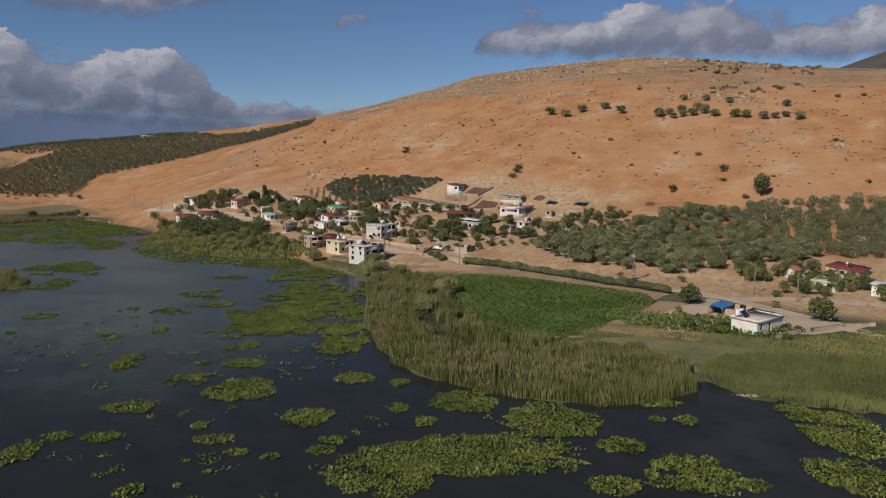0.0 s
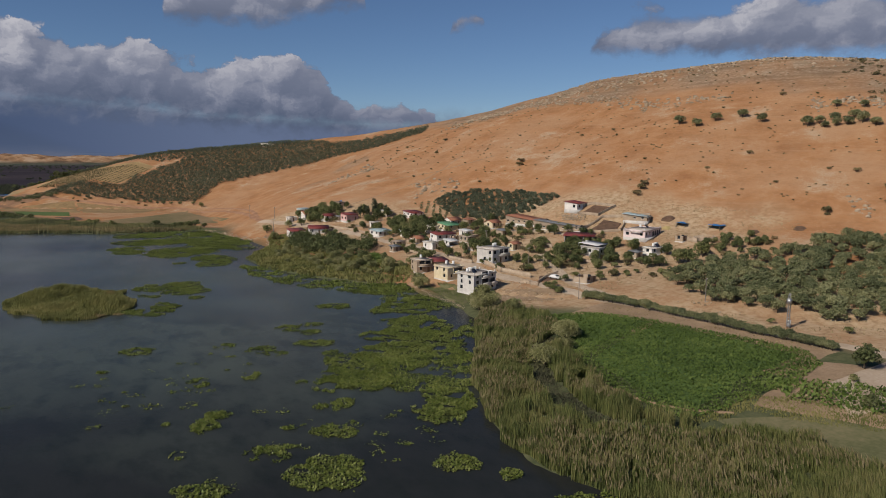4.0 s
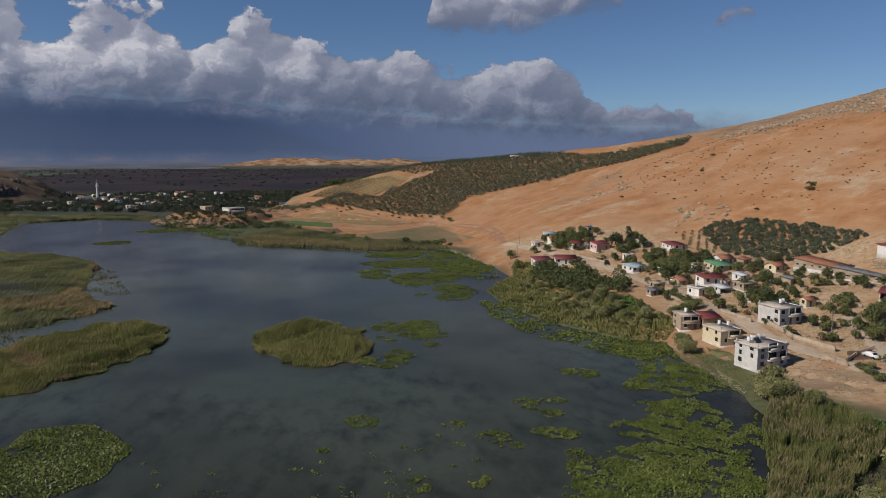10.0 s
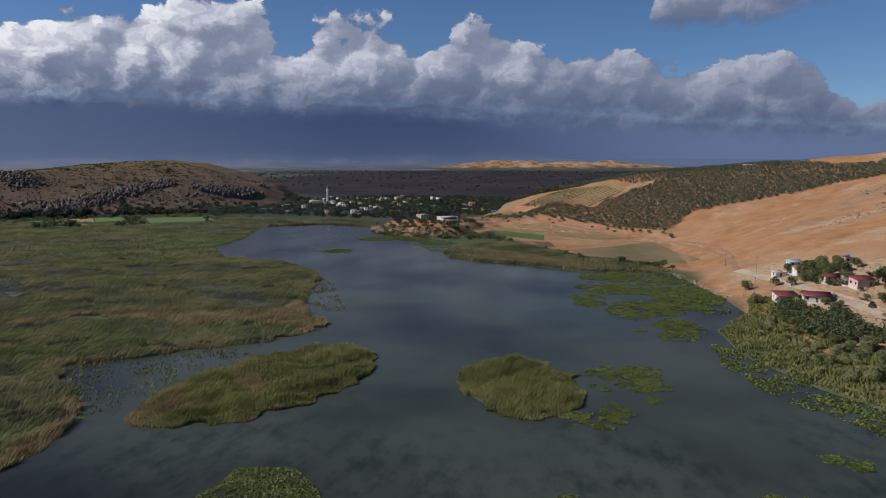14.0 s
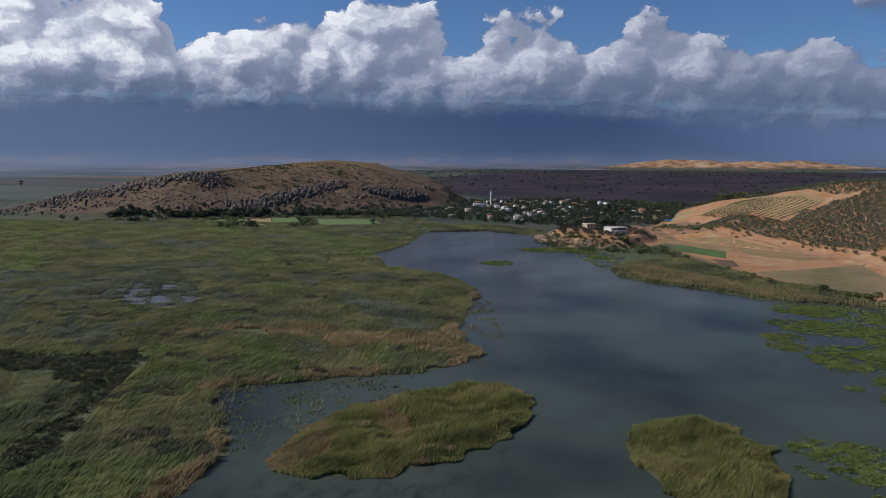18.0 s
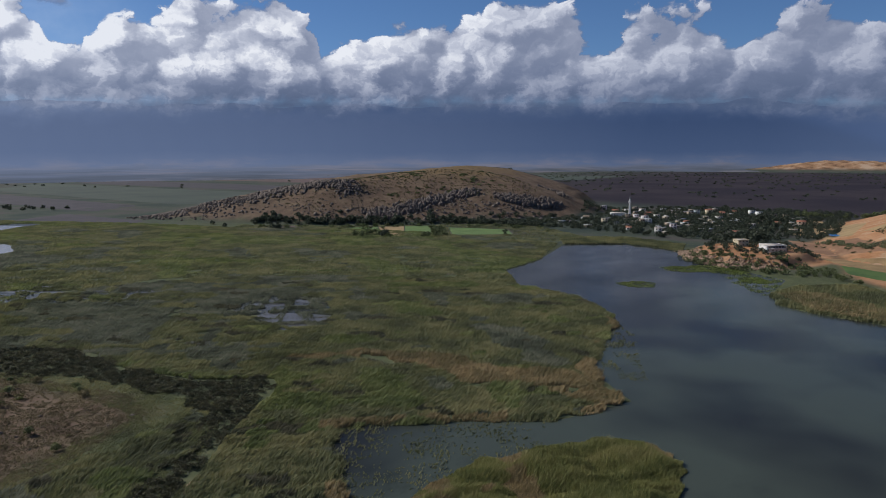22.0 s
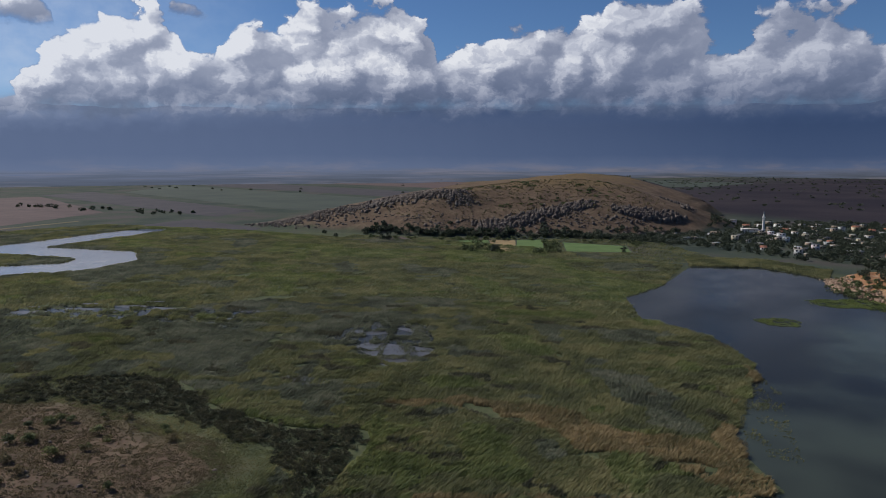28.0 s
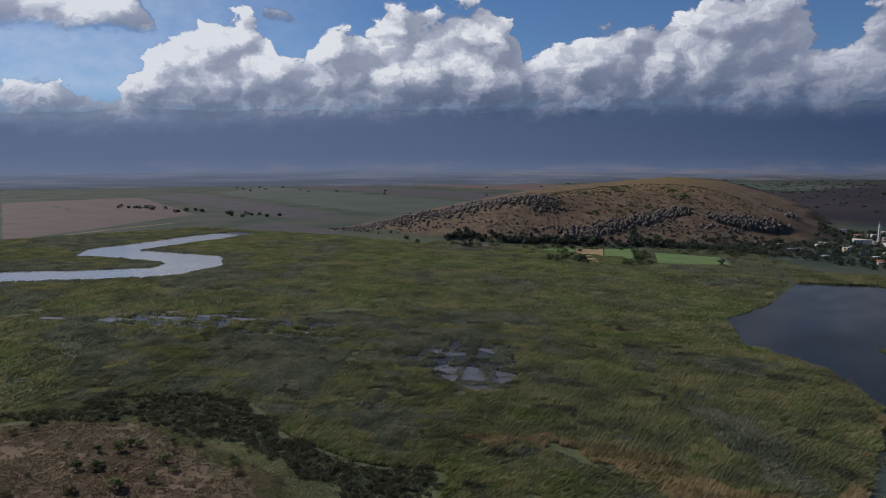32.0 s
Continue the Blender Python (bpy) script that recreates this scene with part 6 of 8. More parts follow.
for poly, dens, lo, hi in (([(126, 256), (134, 286), (146, 288), (152, 262), (142, 250)], 0.045, 0.6, 1.0), ([(108, 334), (112, 356), (128, 358), (130, 340), (122, 334)], 0.06, 0.6, 1.0), ([(130, 300), (134, 322), (146, 322), (144, 302)], 0.05, 0.6, 1.0),
                          ([(148, 160), (150, 186), (158, 184), (162, 164), (156, 158)], 0.03, 0.5, 0.8), ([(160, 148), (170, 166), (180, 162), (172, 146)], 0.02, 0.4, 0.7), ([(134, 194), (136, 208), (146, 206), (144, 194)], 0.06, 0.5, 0.9), ([(168, 26), (172, 52), (196, 50), (190, 20)], 0.03, 0.4, 0.9),
                          ([(104, 196), (112, 212), (122, 206), (116, 192)], 0.05, 0.3, 0.6), ([(192, 132), (194, 148), (206, 150), (222, 138), (214, 128)], 0.03, 0.3, 0.7)):
    for x, y in scatter(poly, dens):
        plant(pick(BROAD), x, y, rng.uniform(lo, hi), rng.uniform(0, 6.28), "village trees")
for x, y in scatter([(98, 190), (90, 200), (78, 222), (72, 250), (74, 280), (86, 300), (92, 262), (100, 232), (108, 204)], 0.035)[:70]:
    plant(pick(WILLOWS), x, y, rng.uniform(0.4, 0.85), rng.uniform(0, 6.28), "willows at the shore")
far_trees("shrubs", scatter([(-150, 650), (-130, 612), (-80, 600), (-56, 640), (-70, 690), (-130, 690)], 0.012), 3.4, 2.6, M_CYPRESS, "dark shrubs and trees round the villa", 0.55, 70)
far_trees("shrubs", along_line([(-150, 600), (-112, 572), (-70, 560), (-50, 590)], 40, 4), 2.6, 2.4, M_TREE, "shrubs along the knoll's shore", 0.55, 60)
for line in ([(118, 345), (137, 345), (161, 347), (189, 348), (224, 362)], [(150, 392), (176, 372), (200, 350), (226, 330)], [(110, 402), (150, 420), (186, 440), (214, 470)]):
    ribbon("track", line, 1.0, M_DUST, "faint pale footpath across the slope", 0.12)
# thicket under the village and willows on the shore
far_trees("thicket", scatter([(88, 264), (86, 300), (96, 312), (110, 280), (112, 252), (106, 240), (98, 250)], 0.10), 4.2, 2.2, M_TREE, "dense dark thicket on the lakeside bank", 0.42, 90, "trees")
for x, y in [(100, 134), (98, 141), (96, 172), (98, 178), (99, 205), (95, 212), (90, 218), (89, 241), (98, 228), (103, 218), (86, 250), (92, 252), (94, 236), (84, 232), (104, 128), (96, 198), (108, 205), (100, 245)]:
    plant(pick(WILLOWS), x, y, rng.uniform(0.7, 1.15), rng.uniform(0, 6.28), "willows at the shore")
for x, y in [(6, 480), (9, 476), (18, 461), (43, 447), (56, 430), (60, 424), (64, 428), (52, 434), (68, 418), (-4, 500), (-30, 540), (-42, 560)]:
    plant(pick(BUSHES), x, y, rng.uniform(1.6, 2.6), rng.uniform(0, 6.28), "round bushes on the field edge")
far_trees("shrubs", along_line([(-66, 560), (-40, 570), (-70, 600)], 24, 8), 3.2, 2.4, M_TREE, "dark shrubs beside the villa", 0.5, 60)
for x, y, q in [(47, 612, 0.9), (56, 604, 0.8), (65, 590, 0.9), (70, 584, 0.7), (76, 576, 0.8), (85, 566, 0.8), (61, 597, 0.7), (52, 608, 0.8)]:
    plant(pick(OLIVES), x, y, q, rng.uniform(0, 6.28), "young trees along the track")
plant(BROAD[1], 89, 552, 0.75, 0.4)
far_trees("shrubs", along_line([(-72, 748), (-60, 744), (-36, 694), (-14, 660)], 46, 3), 2.6, 2.2, M_OLIVE, "row of dark shrubs on the red earth", 0.5, 60, "bushes")
far_trees("shrubs", scatter([(-90, 770), (-70, 690), (0, 640), (60, 580), (70, 590), (10, 655), (-50, 745)], 0.006), 1.2, 1.4, M_DRYBUSH, "low scrub on the red earth", 0.4, 40, "bushes")
# far village greenery
far_trees("trees", scatter([(-440, 790), (-390, 760), (-300, 770), (-190, 730), (-150, 720), (-60, 800), (-60, 1150), (-250, 1180), (-400, 1050), (-360, 900)], 0.013), 4.4, 2.7, M_CYPRESS, "dark trees between the far village houses", 0.75, 50)
far_trees("trees", along_line([(-660, 640), (-600, 662), (-540, 695), (-470, 752), (-400, 790), (-360, 790)], 210, 7), 5.0, 3.4, M_CYPRESS, "dark line of trees along the rocky hill's foot", 1.1, 50)
far_trees("trees", along_line([(-150, 712), (-124, 752), (-128, 850), (-140, 980)], 60, 8), 9.0, 3.4, M_CYPRESS, "tall dark trees behind the villa", 1.2, 60)
far_trees("trees", along_line([(-20, 960), (60, 1000), (160, 1020), (260, 1060)], 60, 10), 8.0, 4.0, M_TREE, "line of green trees beyond the stubble", 1.2, 60)
far_trees("trees", along_line([(-500, 690), (-520, 665), (-455, 590), (-400, 640), (-440, 700)], 40, 6), 4.5, 3.0, M_TREE, "shrubs round the vegetable plots", 0.9, 50)
far_trees("trees", np.array([(-590, 604), (-588, 607), (-593, 601), (-690, 600), (-655, 588), (-450, 612), (-446, 616), (-442, 604), (-452, 620), (-346, 682)]), 6.0, 3.4, M_CYPRESS, "single dark trees on the marsh edge", 0.9, 70)
far_trees("trees", scatter([(-2400, 900), (-700, 1500), (-600, 3000), (-2600, 3200)], 0.00002), 4, 4.5, M_CYPRESS, "lone trees scattered over the plain", 1.6, 30)
far_trees("trees", along_line([(-1500, 520), (-1150, 620), (-1080, 640)], 26, 14), 6, 4, M_CYPRESS, "row of trees by the ploughed plain", 1.6, 30)
far_trees("trees", scatter([(-1100, 1400), (900, 1400), (1300, 3700), (-1500, 3700)], 0.00018), 3, 5, M_CYPRESS, "dark orchards covering the far plain", 1.9, 12)
pts = scatter(MOUND, 0.009)
pts = pts[ripple(pts[:, 0], pts[:, 1], 19, 1.1) > -0.1]
for x, y in pts[:60]:
    plant(pick(BUSHES if rng.random() < 0.6 else DRYB), x, y, rng.uniform(0.5, 2.0), rng.uniform(0, 6.28), "scrub on the mound")
pts = scatter([(-700, 690), (-640, 680), (-560, 740), (-480, 800), (-440, 900), (-560, 980), (-640, 860)], 0.003)
far_trees("scrub", pts, 1.6, 2.0, M_DRYBUSH, "low scrub on the rocky hill", 0.6, 26, "bushes")

# bushes of the ditch brush, the mound and the hilltops
far_trees("brush", scatter(BRUSH, 0.34, 6), 1.3, 0.95, M_SHRUB, "dark bushes crowding the marsh ditch", 0.24, 44, "brush")
far_trees("tussocks", scatter(MOUND, 0.16), 0.4, 0.45, M_TUSSOCK, "small tawny tussocks over the mound", 0.2, 12, "grass")
pts = scatter([(-640, 780), (-560, 760), (-480, 830), (-450, 930), (-540, 1000), (-640, 900)], 0.006)
pts = pts[ripple(pts[:, 0], pts[:, 1], 22, 0.6) > 0.2]
far_trees("scrub", pts, 1.8, 3.2, M_TREE, "dark green shrub patches on the hilltop", 0.7, 44, "bushes")
pts = scatter([(380, 130), (420, 120), (470, 150), (480, 220), (430, 260), (380, 240), (360, 180)], 0.02)
pts = pts[ripple(pts[:, 0], pts[:, 1], 14, 0.6) > 0.25]
far_trees("scrub", pts, 1.5, 1.9, M_DRYBUSH, "green scrub patches on the stony crest", 0.4, 44, "bushes")

# the rest of the village greenery, and the eroded face of the knoll
pts = scatter([(112, 372), (100, 300), (118, 262), (112, 214), (122, 200), (128, 168), (146, 150), (168, 150), (186, 172), (178, 200), (166, 226), (152, 262), (142, 300), (132, 345)], 0.05)
road_line = [(95, 386), (104, 345), (113, 312), (119, 285), (121, 262), (124, 235), (124, 215), (124, 192), (122, 176), (124, 160), (128, 148), (131, 128)]
pts = pts[(np.abs(line_side(road_line, pts[:, 0], pts[:, 1])) > 5) & (ripple(pts[:, 0], pts[:, 1], 11, 1.2) > -0.05)]
for k, (x, y) in enumerate(pts[:160]):
    kind, s = ((BROAD, rng.uniform(0.4, 0.85)), (BUSHES, rng.uniform(0.9, 1.9)), (BROAD, rng.uniform(0.35, 0.7)), (DRYB, rng.uniform(1.0, 1.8)))[k % 4]
    plant(pick(kind), x, y, s, rng.uniform(0, 6.28), "garden trees and bushes")
for x, y in scatter([(150, 140), (166, 150), (196, 140), (226, 130), (236, 120), (212, 122), (184, 132), (160, 126)], 0.03)[:60]:
    plant(pick(BUSHES if rng.random() < 0.5 else DRYB), x, y, rng.uniform(0.7, 1.6), rng.uniform(0, 6.28), "scrub above the olive grove")
rocks("stones", along_line([(-158, 640), (-146, 608), (-128, 590), (-108, 580), (-84, 584)], 1300, 4.5), 0.75, 1.1, M_CLIFF, "eroded tan rock face of the knoll")
far_trees("shrubs", along_line([(-150, 636), (-140, 612), (-120, 594), (-96, 586), (-66, 596)], 90, 6), 2.0, 1.9, M_TREE, "green shrubs clinging to the rock face", 0.5, 60, "bushes")
for x, y, q in [(97, 95, 1.35), (99.5, 98, 1.1), (80.5, 81, 1.2), (82.5, 84, 1.0), (99, 138, 1.5), (96, 134, 1.1), (92, 88, 0.7)]:
    plant(pick(WILLOWS), x, y, q, rng.uniform(0, 6.28), "willows at the shore")
# dry grass over the bare ground
for poly, dens, lab in (([(104, 140), (112, 214), (118, 262), (100, 330), (118, 372), (150, 330), (170, 262), (200, 220), (232, 170), (240, 130), (190, 138), (160, 128), (131, 126)], 1.2, "dry straw-coloured grass between the houses"),
                        ([(144, 56), (138, 100), (152, 104), (160, 70), (190, 50), (240, 22), (230, -20), (170, -20), (150, 20)], 1.0, "dry straw-coloured grass beside the road"),
                        ([(131, 126), (134, 100), (143, 54), (136, 56), (126, 98), (118, 114)], 2.0, "dry grass on the field verge")):
    pts = scatter(poly, dens, 2.0)
    pts = pts[(ripple(pts[:, 0], pts[:, 1], 9, 1.2) + 0.7 * ripple(pts[:, 0], pts[:, 1], 3, 0.3) > -0.15) & (np.abs(line_side(road_line + [(136, 100), (139, 84), (146, 58), (148, 41), (144, 20)], pts[:, 0], pts[:, 1])) > 3)]
    blades("dry_grass", pts, height(*pts.T) - 0.02, 0.4, 0.16, M_DRYGRASS, 0.7, lab, "grass", clump=2)
plant(pick(BROAD), 163.2, 151.9, 0.85, 0.7, "village trees")
for x, y, q in [(181.3, 134.1, 1.05), (179, 136.5, 0.9), (177.6, 157.6, 0.9), (172.2, 139, 0.8), (168.5, 141, 0.7)]:
    plant(pick(BROAD), x, y, q, rng.uniform(0, 6.28), "village trees")
for k in range(12):
    t = k / 11
    plant(pick(BUSHES), 118 + 1.2 * math.sin(t * 3), 237 - 27 * t, rng.uniform(0.9, 1.3), rng.uniform(0, 6.28), "hedge beside the lane")
for k in range(7):
    plant(pick(BUSHES), 127.6 + rng.normal(0, 0.5), 145 - 1.6 * k, rng.uniform(0.8, 1.2), rng.uniform(0, 6.28), "hedge beside the lane")
for x, y in scatter([(196, 144), (214, 128), (226, 126), (222, 136), (204, 146)], 0.07)[:32]:
    plant(pick(DRYB), x, y, rng.uniform(0.8, 1.4), rng.uniform(0, 6.28), "scrub above the olive grove")
pts = scatter([(95, 142), (97, 176), (105, 170), (103, 150)], 9, 0.5)
blades("grass", pts, height(*pts.T) + 0.12, 0.3, 0.07, M_REED_LUSH, 0.5, "green lawn grass below the lakeside houses", "grass", clump=2)
pts = scatter([(200, 520), (180, 380), (230, 200), (270, 90), (370, 60), (470, 200), (440, 330), (330, 440)], 0.011)
far_trees("scrub", pts, 0.5, 0.6, M_DRYBUSH, "tiny dry tufts dotting the ochre slope", 0.22, 16, "bushes")
far_trees("vines", rows_in([(-30, 750), (6, 668), (36, 664), (68, 690), (8, 790)], 2.2, 5.0, 40, 0.3), 0.9, 0.7, M_DRYBUSH, "low rows of vines on the golden field", 0.35, 24, "crops")
drape("garden", [(97, 248), (108, 238), (106, 214), (95, 213)], M_MEADOW, "small green field above the willows", 0.15, 16, "field")
pts = scatter([(97, 248), (108, 238), (106, 214), (95, 213)], 7.0, 0.5)
v, f = leaves(pts, 0.0, 0.18, 0.7, 0.4)
v[:, 2] += np.repeat(height(*pts.T), 5) + 0.15
tagged(new("crop_plants", mesh_of("crop_plants", v, [f], M_CROP)), "leafy green crop above the willows", "crops", kind="stuff")
far_trees("trees", along_line([(-120, 1060), (-60, 1060), (0, 1020), (40, 960)], 60, 10), 6.0, 3.2, M_TREE, "green trees beside the golden field", 0.9, 60)
rocks("cliff_rocks", scatter([(-690, 700), (-760, 668), (-850, 615), (-800, 606), (-720, 622), (-672, 660)], 0.03), 1.3, 0.7, M_ROCK, "grey blocks strewn down the rocky spur")
far_trees("tussocks", scatter([(-690, 690), (-600, 680), (-480, 770), (-410, 860), (-420, 940), (-520, 1010), (-640, 900), (-720, 740)], 0.028), 0.9, 1.1, M_TUSSOCK, "tawny tussocks over the rocky hill", 0.5, 12, "grass")
pts = scatter([(-640, 585), (-440, 655), (-290, 640), (-250, 690), (-350, 775), (-420, 775), (-480, 715), (-560, 660), (-660, 615)], 0.5, 2)
for q in ([(-532, 658), (-462, 584), (-404, 634), (-464, 724)], [(-436, 716), (-390, 650), (-340, 690), (-366, 730)], [(-640, 575), (-560, 560), (-536, 610), (-600, 640)]):
    pts = pts[edge_in(q, pts[:, 0], pts[:, 1]) < 0]
blades("sedge", pts, height(*pts.T) - 0.05, 1.0, 0.5, M_REED, 0.5, "rough green pasture before the rocky hill", "sedge")
far_trees("shrubs", along_line([(-640, 600), (-560, 640), (-500, 690), (-440, 735), (-380, 760), (-330, 740)], 80, 12), 2.4, 2.2, M_TREE, "scattered shrubs on the pasture", 0.7, 40, "bushes")
for x, y, n in [(318, 130, 40), (305, 129, 30), (328, 94, 60), (263, 124, 24), (317, 298, 40), (345, 200, 60), (360, 160, 60)]:
    rocks("stones", along_line([(x - 6, y - 5), (x + 6, y + 6)], n, 2.0), 0.7, 0.5, M_ROCK_PALE, "whitish rock outcrop on the slope")
rocks("stones", along_line([(83, 7), (87, 0)], 90, 0.3), 0.22, 0.6, M_ROCK_PALE, "pale stones at the inlet's mouth")
pts = scatter([(-352, 116), (-348, 172), (-318, 192), (-322, 150), (-336, 118)], 6, 1.5)
blades("grass", pts, height(*pts.T) - 0.05, 0.7, 0.2, M_REED, 0.6, "green grass west of the mound", "grass")


# ---- houses ----
def part(name, verts, faces, material, parent, label=""):
    """A mesh of its own under a thing or a part."""
    ob = new(name, mesh_of(name, verts, faces, material))
    ob.parent = parent
    return tagged(ob, label)


def box_at(x0, y0, z0, x1, y1, z1):
    v = [(x, y, z) for z in (z0, z1) for y in (y0, y1) for x in (x0, x1)]
    return v, [np.array([[0, 2, 3, 1], [4, 5, 7, 6], [0, 1, 5, 4], [2, 6, 7, 3], [0, 4, 6, 2], [1, 3, 7, 5]])]


def box_part(name, dims, material, parent, label=""):
    v, f = box_at(*dims)
    return part(name, v, f, material, parent, label)


def wall_panel(a, b, z0, z1, holes, deep=0.2):
    """One wall from a to b (plan points, outside on its right) with rectangular openings that go through to a reveal. holes: (s0, s1, h0, h1)."""
    a, b = np.array(a, float), np.array(b, float)
    length = np.linalg.norm(b - a)
    t = (b - a) / length
    inward = np.array([-t[1], t[0]])
    ss = sorted({0.0, length, *[q for h in holes for q in h[:2]]})
    zz = sorted({z0, z1, *[z0 + q for h in holes for q in h[2:]]})
    v, f = [], []

    def quad(*pts):
        i = len(v)
        v.extend(pts)
        f.append([i, i + 1, i + 2, i + 3])

    def at(s, z, k=0.0):
        q = a + t * s + inward * k
        return (q[0], q[1], z)

    for s0, s1 in zip(ss[:-1], ss[1:]):
        for h0, h1 in zip(zz[:-1], zz[1:]):
            if not any(h[0] - 1e-6 <= s0 and s1 <= h[1] + 1e-6 and z0 + h[2] - 1e-6 <= h0 and h1 <= z0 + h[3] + 1e-6 for h in holes):
                quad(at(s0, h0), at(s1, h0), at(s1, h1), at(s0, h1))
    for s0, s1, h0, h1 in holes:
        h0, h1 = z0 + h0, z0 + h1
        quad(at(s0, h0), at(s0, h0, deep), at(s1, h0, deep), at(s1, h0))
        quad(at(s0, h1), at(s1, h1), at(s1, h1, deep), at(s0, h1, deep))
        quad(at(s0, h0), at(s0, h1), at(s0, h1, deep), at(s0, h0, deep))
        quad(at(s1, h0), at(s1, h0, deep), at(s1, h1, deep), at(s1, h1))
    return v, f, at


def openings_for(length, storeys, sh, door, seed, blank=False):
    r = random.Random(seed)
    out = []
    if blank or length < 2.2:
        return out
    n = max(1, int(length / 2.7))
    for k in range(storeys):
        for i in range(n):
            mid = length * (i + 0.5) / n + r.uniform(-0.15, 0.15)
            if k == 0 and door and i == n // 2:
                out.append((mid - 0.48, mid + 0.48, 0.05, 2.05, "door"))
            elif r.random() < 0.85:
                w = r.choice((0.9, 1.1, 1.3)) / 2
                out.append((mid - w, mid + w, k * sh + 0.95, k * sh + 2.15, "window"))
    return out


def house(name, label, x, y, turn, w, d, storeys, wall, roof="flat", roof_mat=None, sh=2.75, extras=(), category="house", open_front=False, group="village houses", base=None, seed=0, blank=()):
    """A house whose corner stands at x, y; w runs along turn (degrees), d to the left of it."""
    sh *= 0.9
    e = new(name)
    e.empty_display_size = 0.5
    c, s = math.cos(radians(turn)), math.sin(radians(turn))
    corners = [(x, y), (x + c * w, y + s * w), (x + c * w - s * d, y + s * w + c * d), (x - s * d, y + c * d)]
    z = float(np.mean(height(*np.array(corners).T))) if base is None else base
    low = float(np.min(height(*np.array(corners).T)))
    e.matrix_world = pose(x, y, z, 0, 0, turn)
    tagged(e, label, category, group)
    tall = storeys * sh
    sides = [((0, 0), (w, 0), True), ((w, 0), (w, d), False), ((w, d), (0, d), False), ((0, d), (0, 0), True)]
    for k, (a, b, seen) in enumerate(sides):
        length = math.dist(a, b)
        if open_front and k == 0:
            for q in np.linspace(0.12, length - 0.12, max(2, int(length / 3) + 1)):
                box_part("post", (q - 0.12, 0, low - z - 0.3, q + 0.12, 0.24, tall), M_CONCRETE, e)
            continue
        holes = openings_for(length, storeys, sh, k == 0, seed * 10 + k, (not seen and k == 2) or k in blank)
        v, f, at = wall_panel(a, b, 0.0, tall, [h[:4] for h in holes])
        wl = part("wall", v, [np.array(f)], wall, e)
        for s0, s1, h0, h1, kind in holes:
            q = [at(s0, h0, 0.17), at(s1, h0, 0.17), at(s1, h1, 0.17), at(s0, h1, 0.17)]
            if kind == "door":
                part("door", q, [np.array([[0, 1, 2, 3]])], M_WOOD, e, "brown panelled door")
            else:
                win = part("window", [at(s0 - 0.06, h0 - 0.08, -0.04), at(s1 + 0.06, h0 - 0.08, -0.04), at(s1 + 0.06, h0, -0.04), at(s0 - 0.06, h0, -0.04), at(s0 - 0.06, h0, 0.12), at(s1 + 0.06, h0, 0.12)],
                           [np.array([[0, 1, 2, 3], [3, 2, 5, 4]])], M_WHITE, e, "window with pale sill")
                part("pane", q, [np.array([[0, 1, 2, 3]])], M_GLASS, win)
    box_part("plinth", (-0.06, -0.06, low - z - 0.5, w + 0.06, d + 0.06, 0.04), M_CONCRETE, e)
    if roof == "flat":
        box_part("roof", (-0.25, -0.25, tall, w + 0.25, d + 0.25, tall + 0.18), M_DECK if roof_mat is None else roof_mat, e, "flat concrete roof slab")
        for q in ((-0.2, -0.2, w + 0.2, -0.05), (-0.2, d + 0.05, w + 0.2, d + 0.2), (-0.2, -0.05, -0.05, d + 0.05), (w + 0.05, -0.05, w + 0.2, d + 0.05)):
            box_part("parapet", (q[0], q[1], tall + 0.18, q[2], q[3], tall + 0.45), wall, e)
    elif roof == "shed":
        o, rise = 0.5, 0.10 * d + 0.25
        v = [(-o, -o, tall + 0.05), (w + o, -o, tall + 0.05), (w + o, d + o, tall + rise), (-o, d + o, tall + rise)]
        v += [(q[0], q[1], q[2] + 0.1) for q in v]
        part("roof", v, [np.array([[0, 3, 2, 1], [4, 5, 6, 7], [0, 1, 5, 4], [1, 2, 6, 5], [2, 3, 7, 6], [3, 0, 4, 7]])], roof_mat, e, "sloping sheet roof")
        for gx, f in ((0, [0, 2, 1]), (w, [0, 1, 2])):
            part("gable", [(gx, 0.01, tall), (gx, d, tall), (gx, d, tall + rise)], [np.array([f])], wall, e)
        for k in np.linspace(0, 1, max(3, int(w / 0.9))):
            q = -o + k * (w + 2 * o - 0.06)
            part("rib", [(q, -o, tall + 0.155), (q + 0.06, -o, tall + 0.155), (q + 0.06, d + o, tall + rise + 0.105), (q, d + o, tall + rise + 0.105), (q + 0.03, -o, tall + 0.2), (q + 0.03, d + o, tall + rise + 0.15)],
                 [np.array([[0, 4, 5, 3], [4, 1, 2, 5]])], roof_mat, e)
    elif roof == "gable":
        o, rise = 0.45, 0.2 * d + 0.2
        r = d / 2
        for nm, y0, y1 in (("roof", -o, r), ("roof", d + o, r)):
            zz = tall - 0.06
            v = [(-o, y0, zz), (w + o, y0, zz), (w + o, y1, tall + rise), (-o, y1, tall + rise)]
            v += [(q[0], q[1], q[2] + 0.12) for q in v]
            f = np.array([[0, 3, 2, 1], [4, 5, 6, 7], [0, 1, 5, 4], [1, 2, 6, 5], [2, 3, 7, 6], [3, 0, 4, 7]])
            part(nm, v, [f if y0 < r else f[:, ::-1]], roof_mat, e, "pitched roof slope")
        for gx, f in ((0, [0, 2, 1]), (w, [0, 1, 2])):
            part("gable", [(gx, 0, tall), (gx, d, tall), (gx, r, tall + rise - 0.05)], [np.array([f])], wall, e)
    top = tall + 0.18
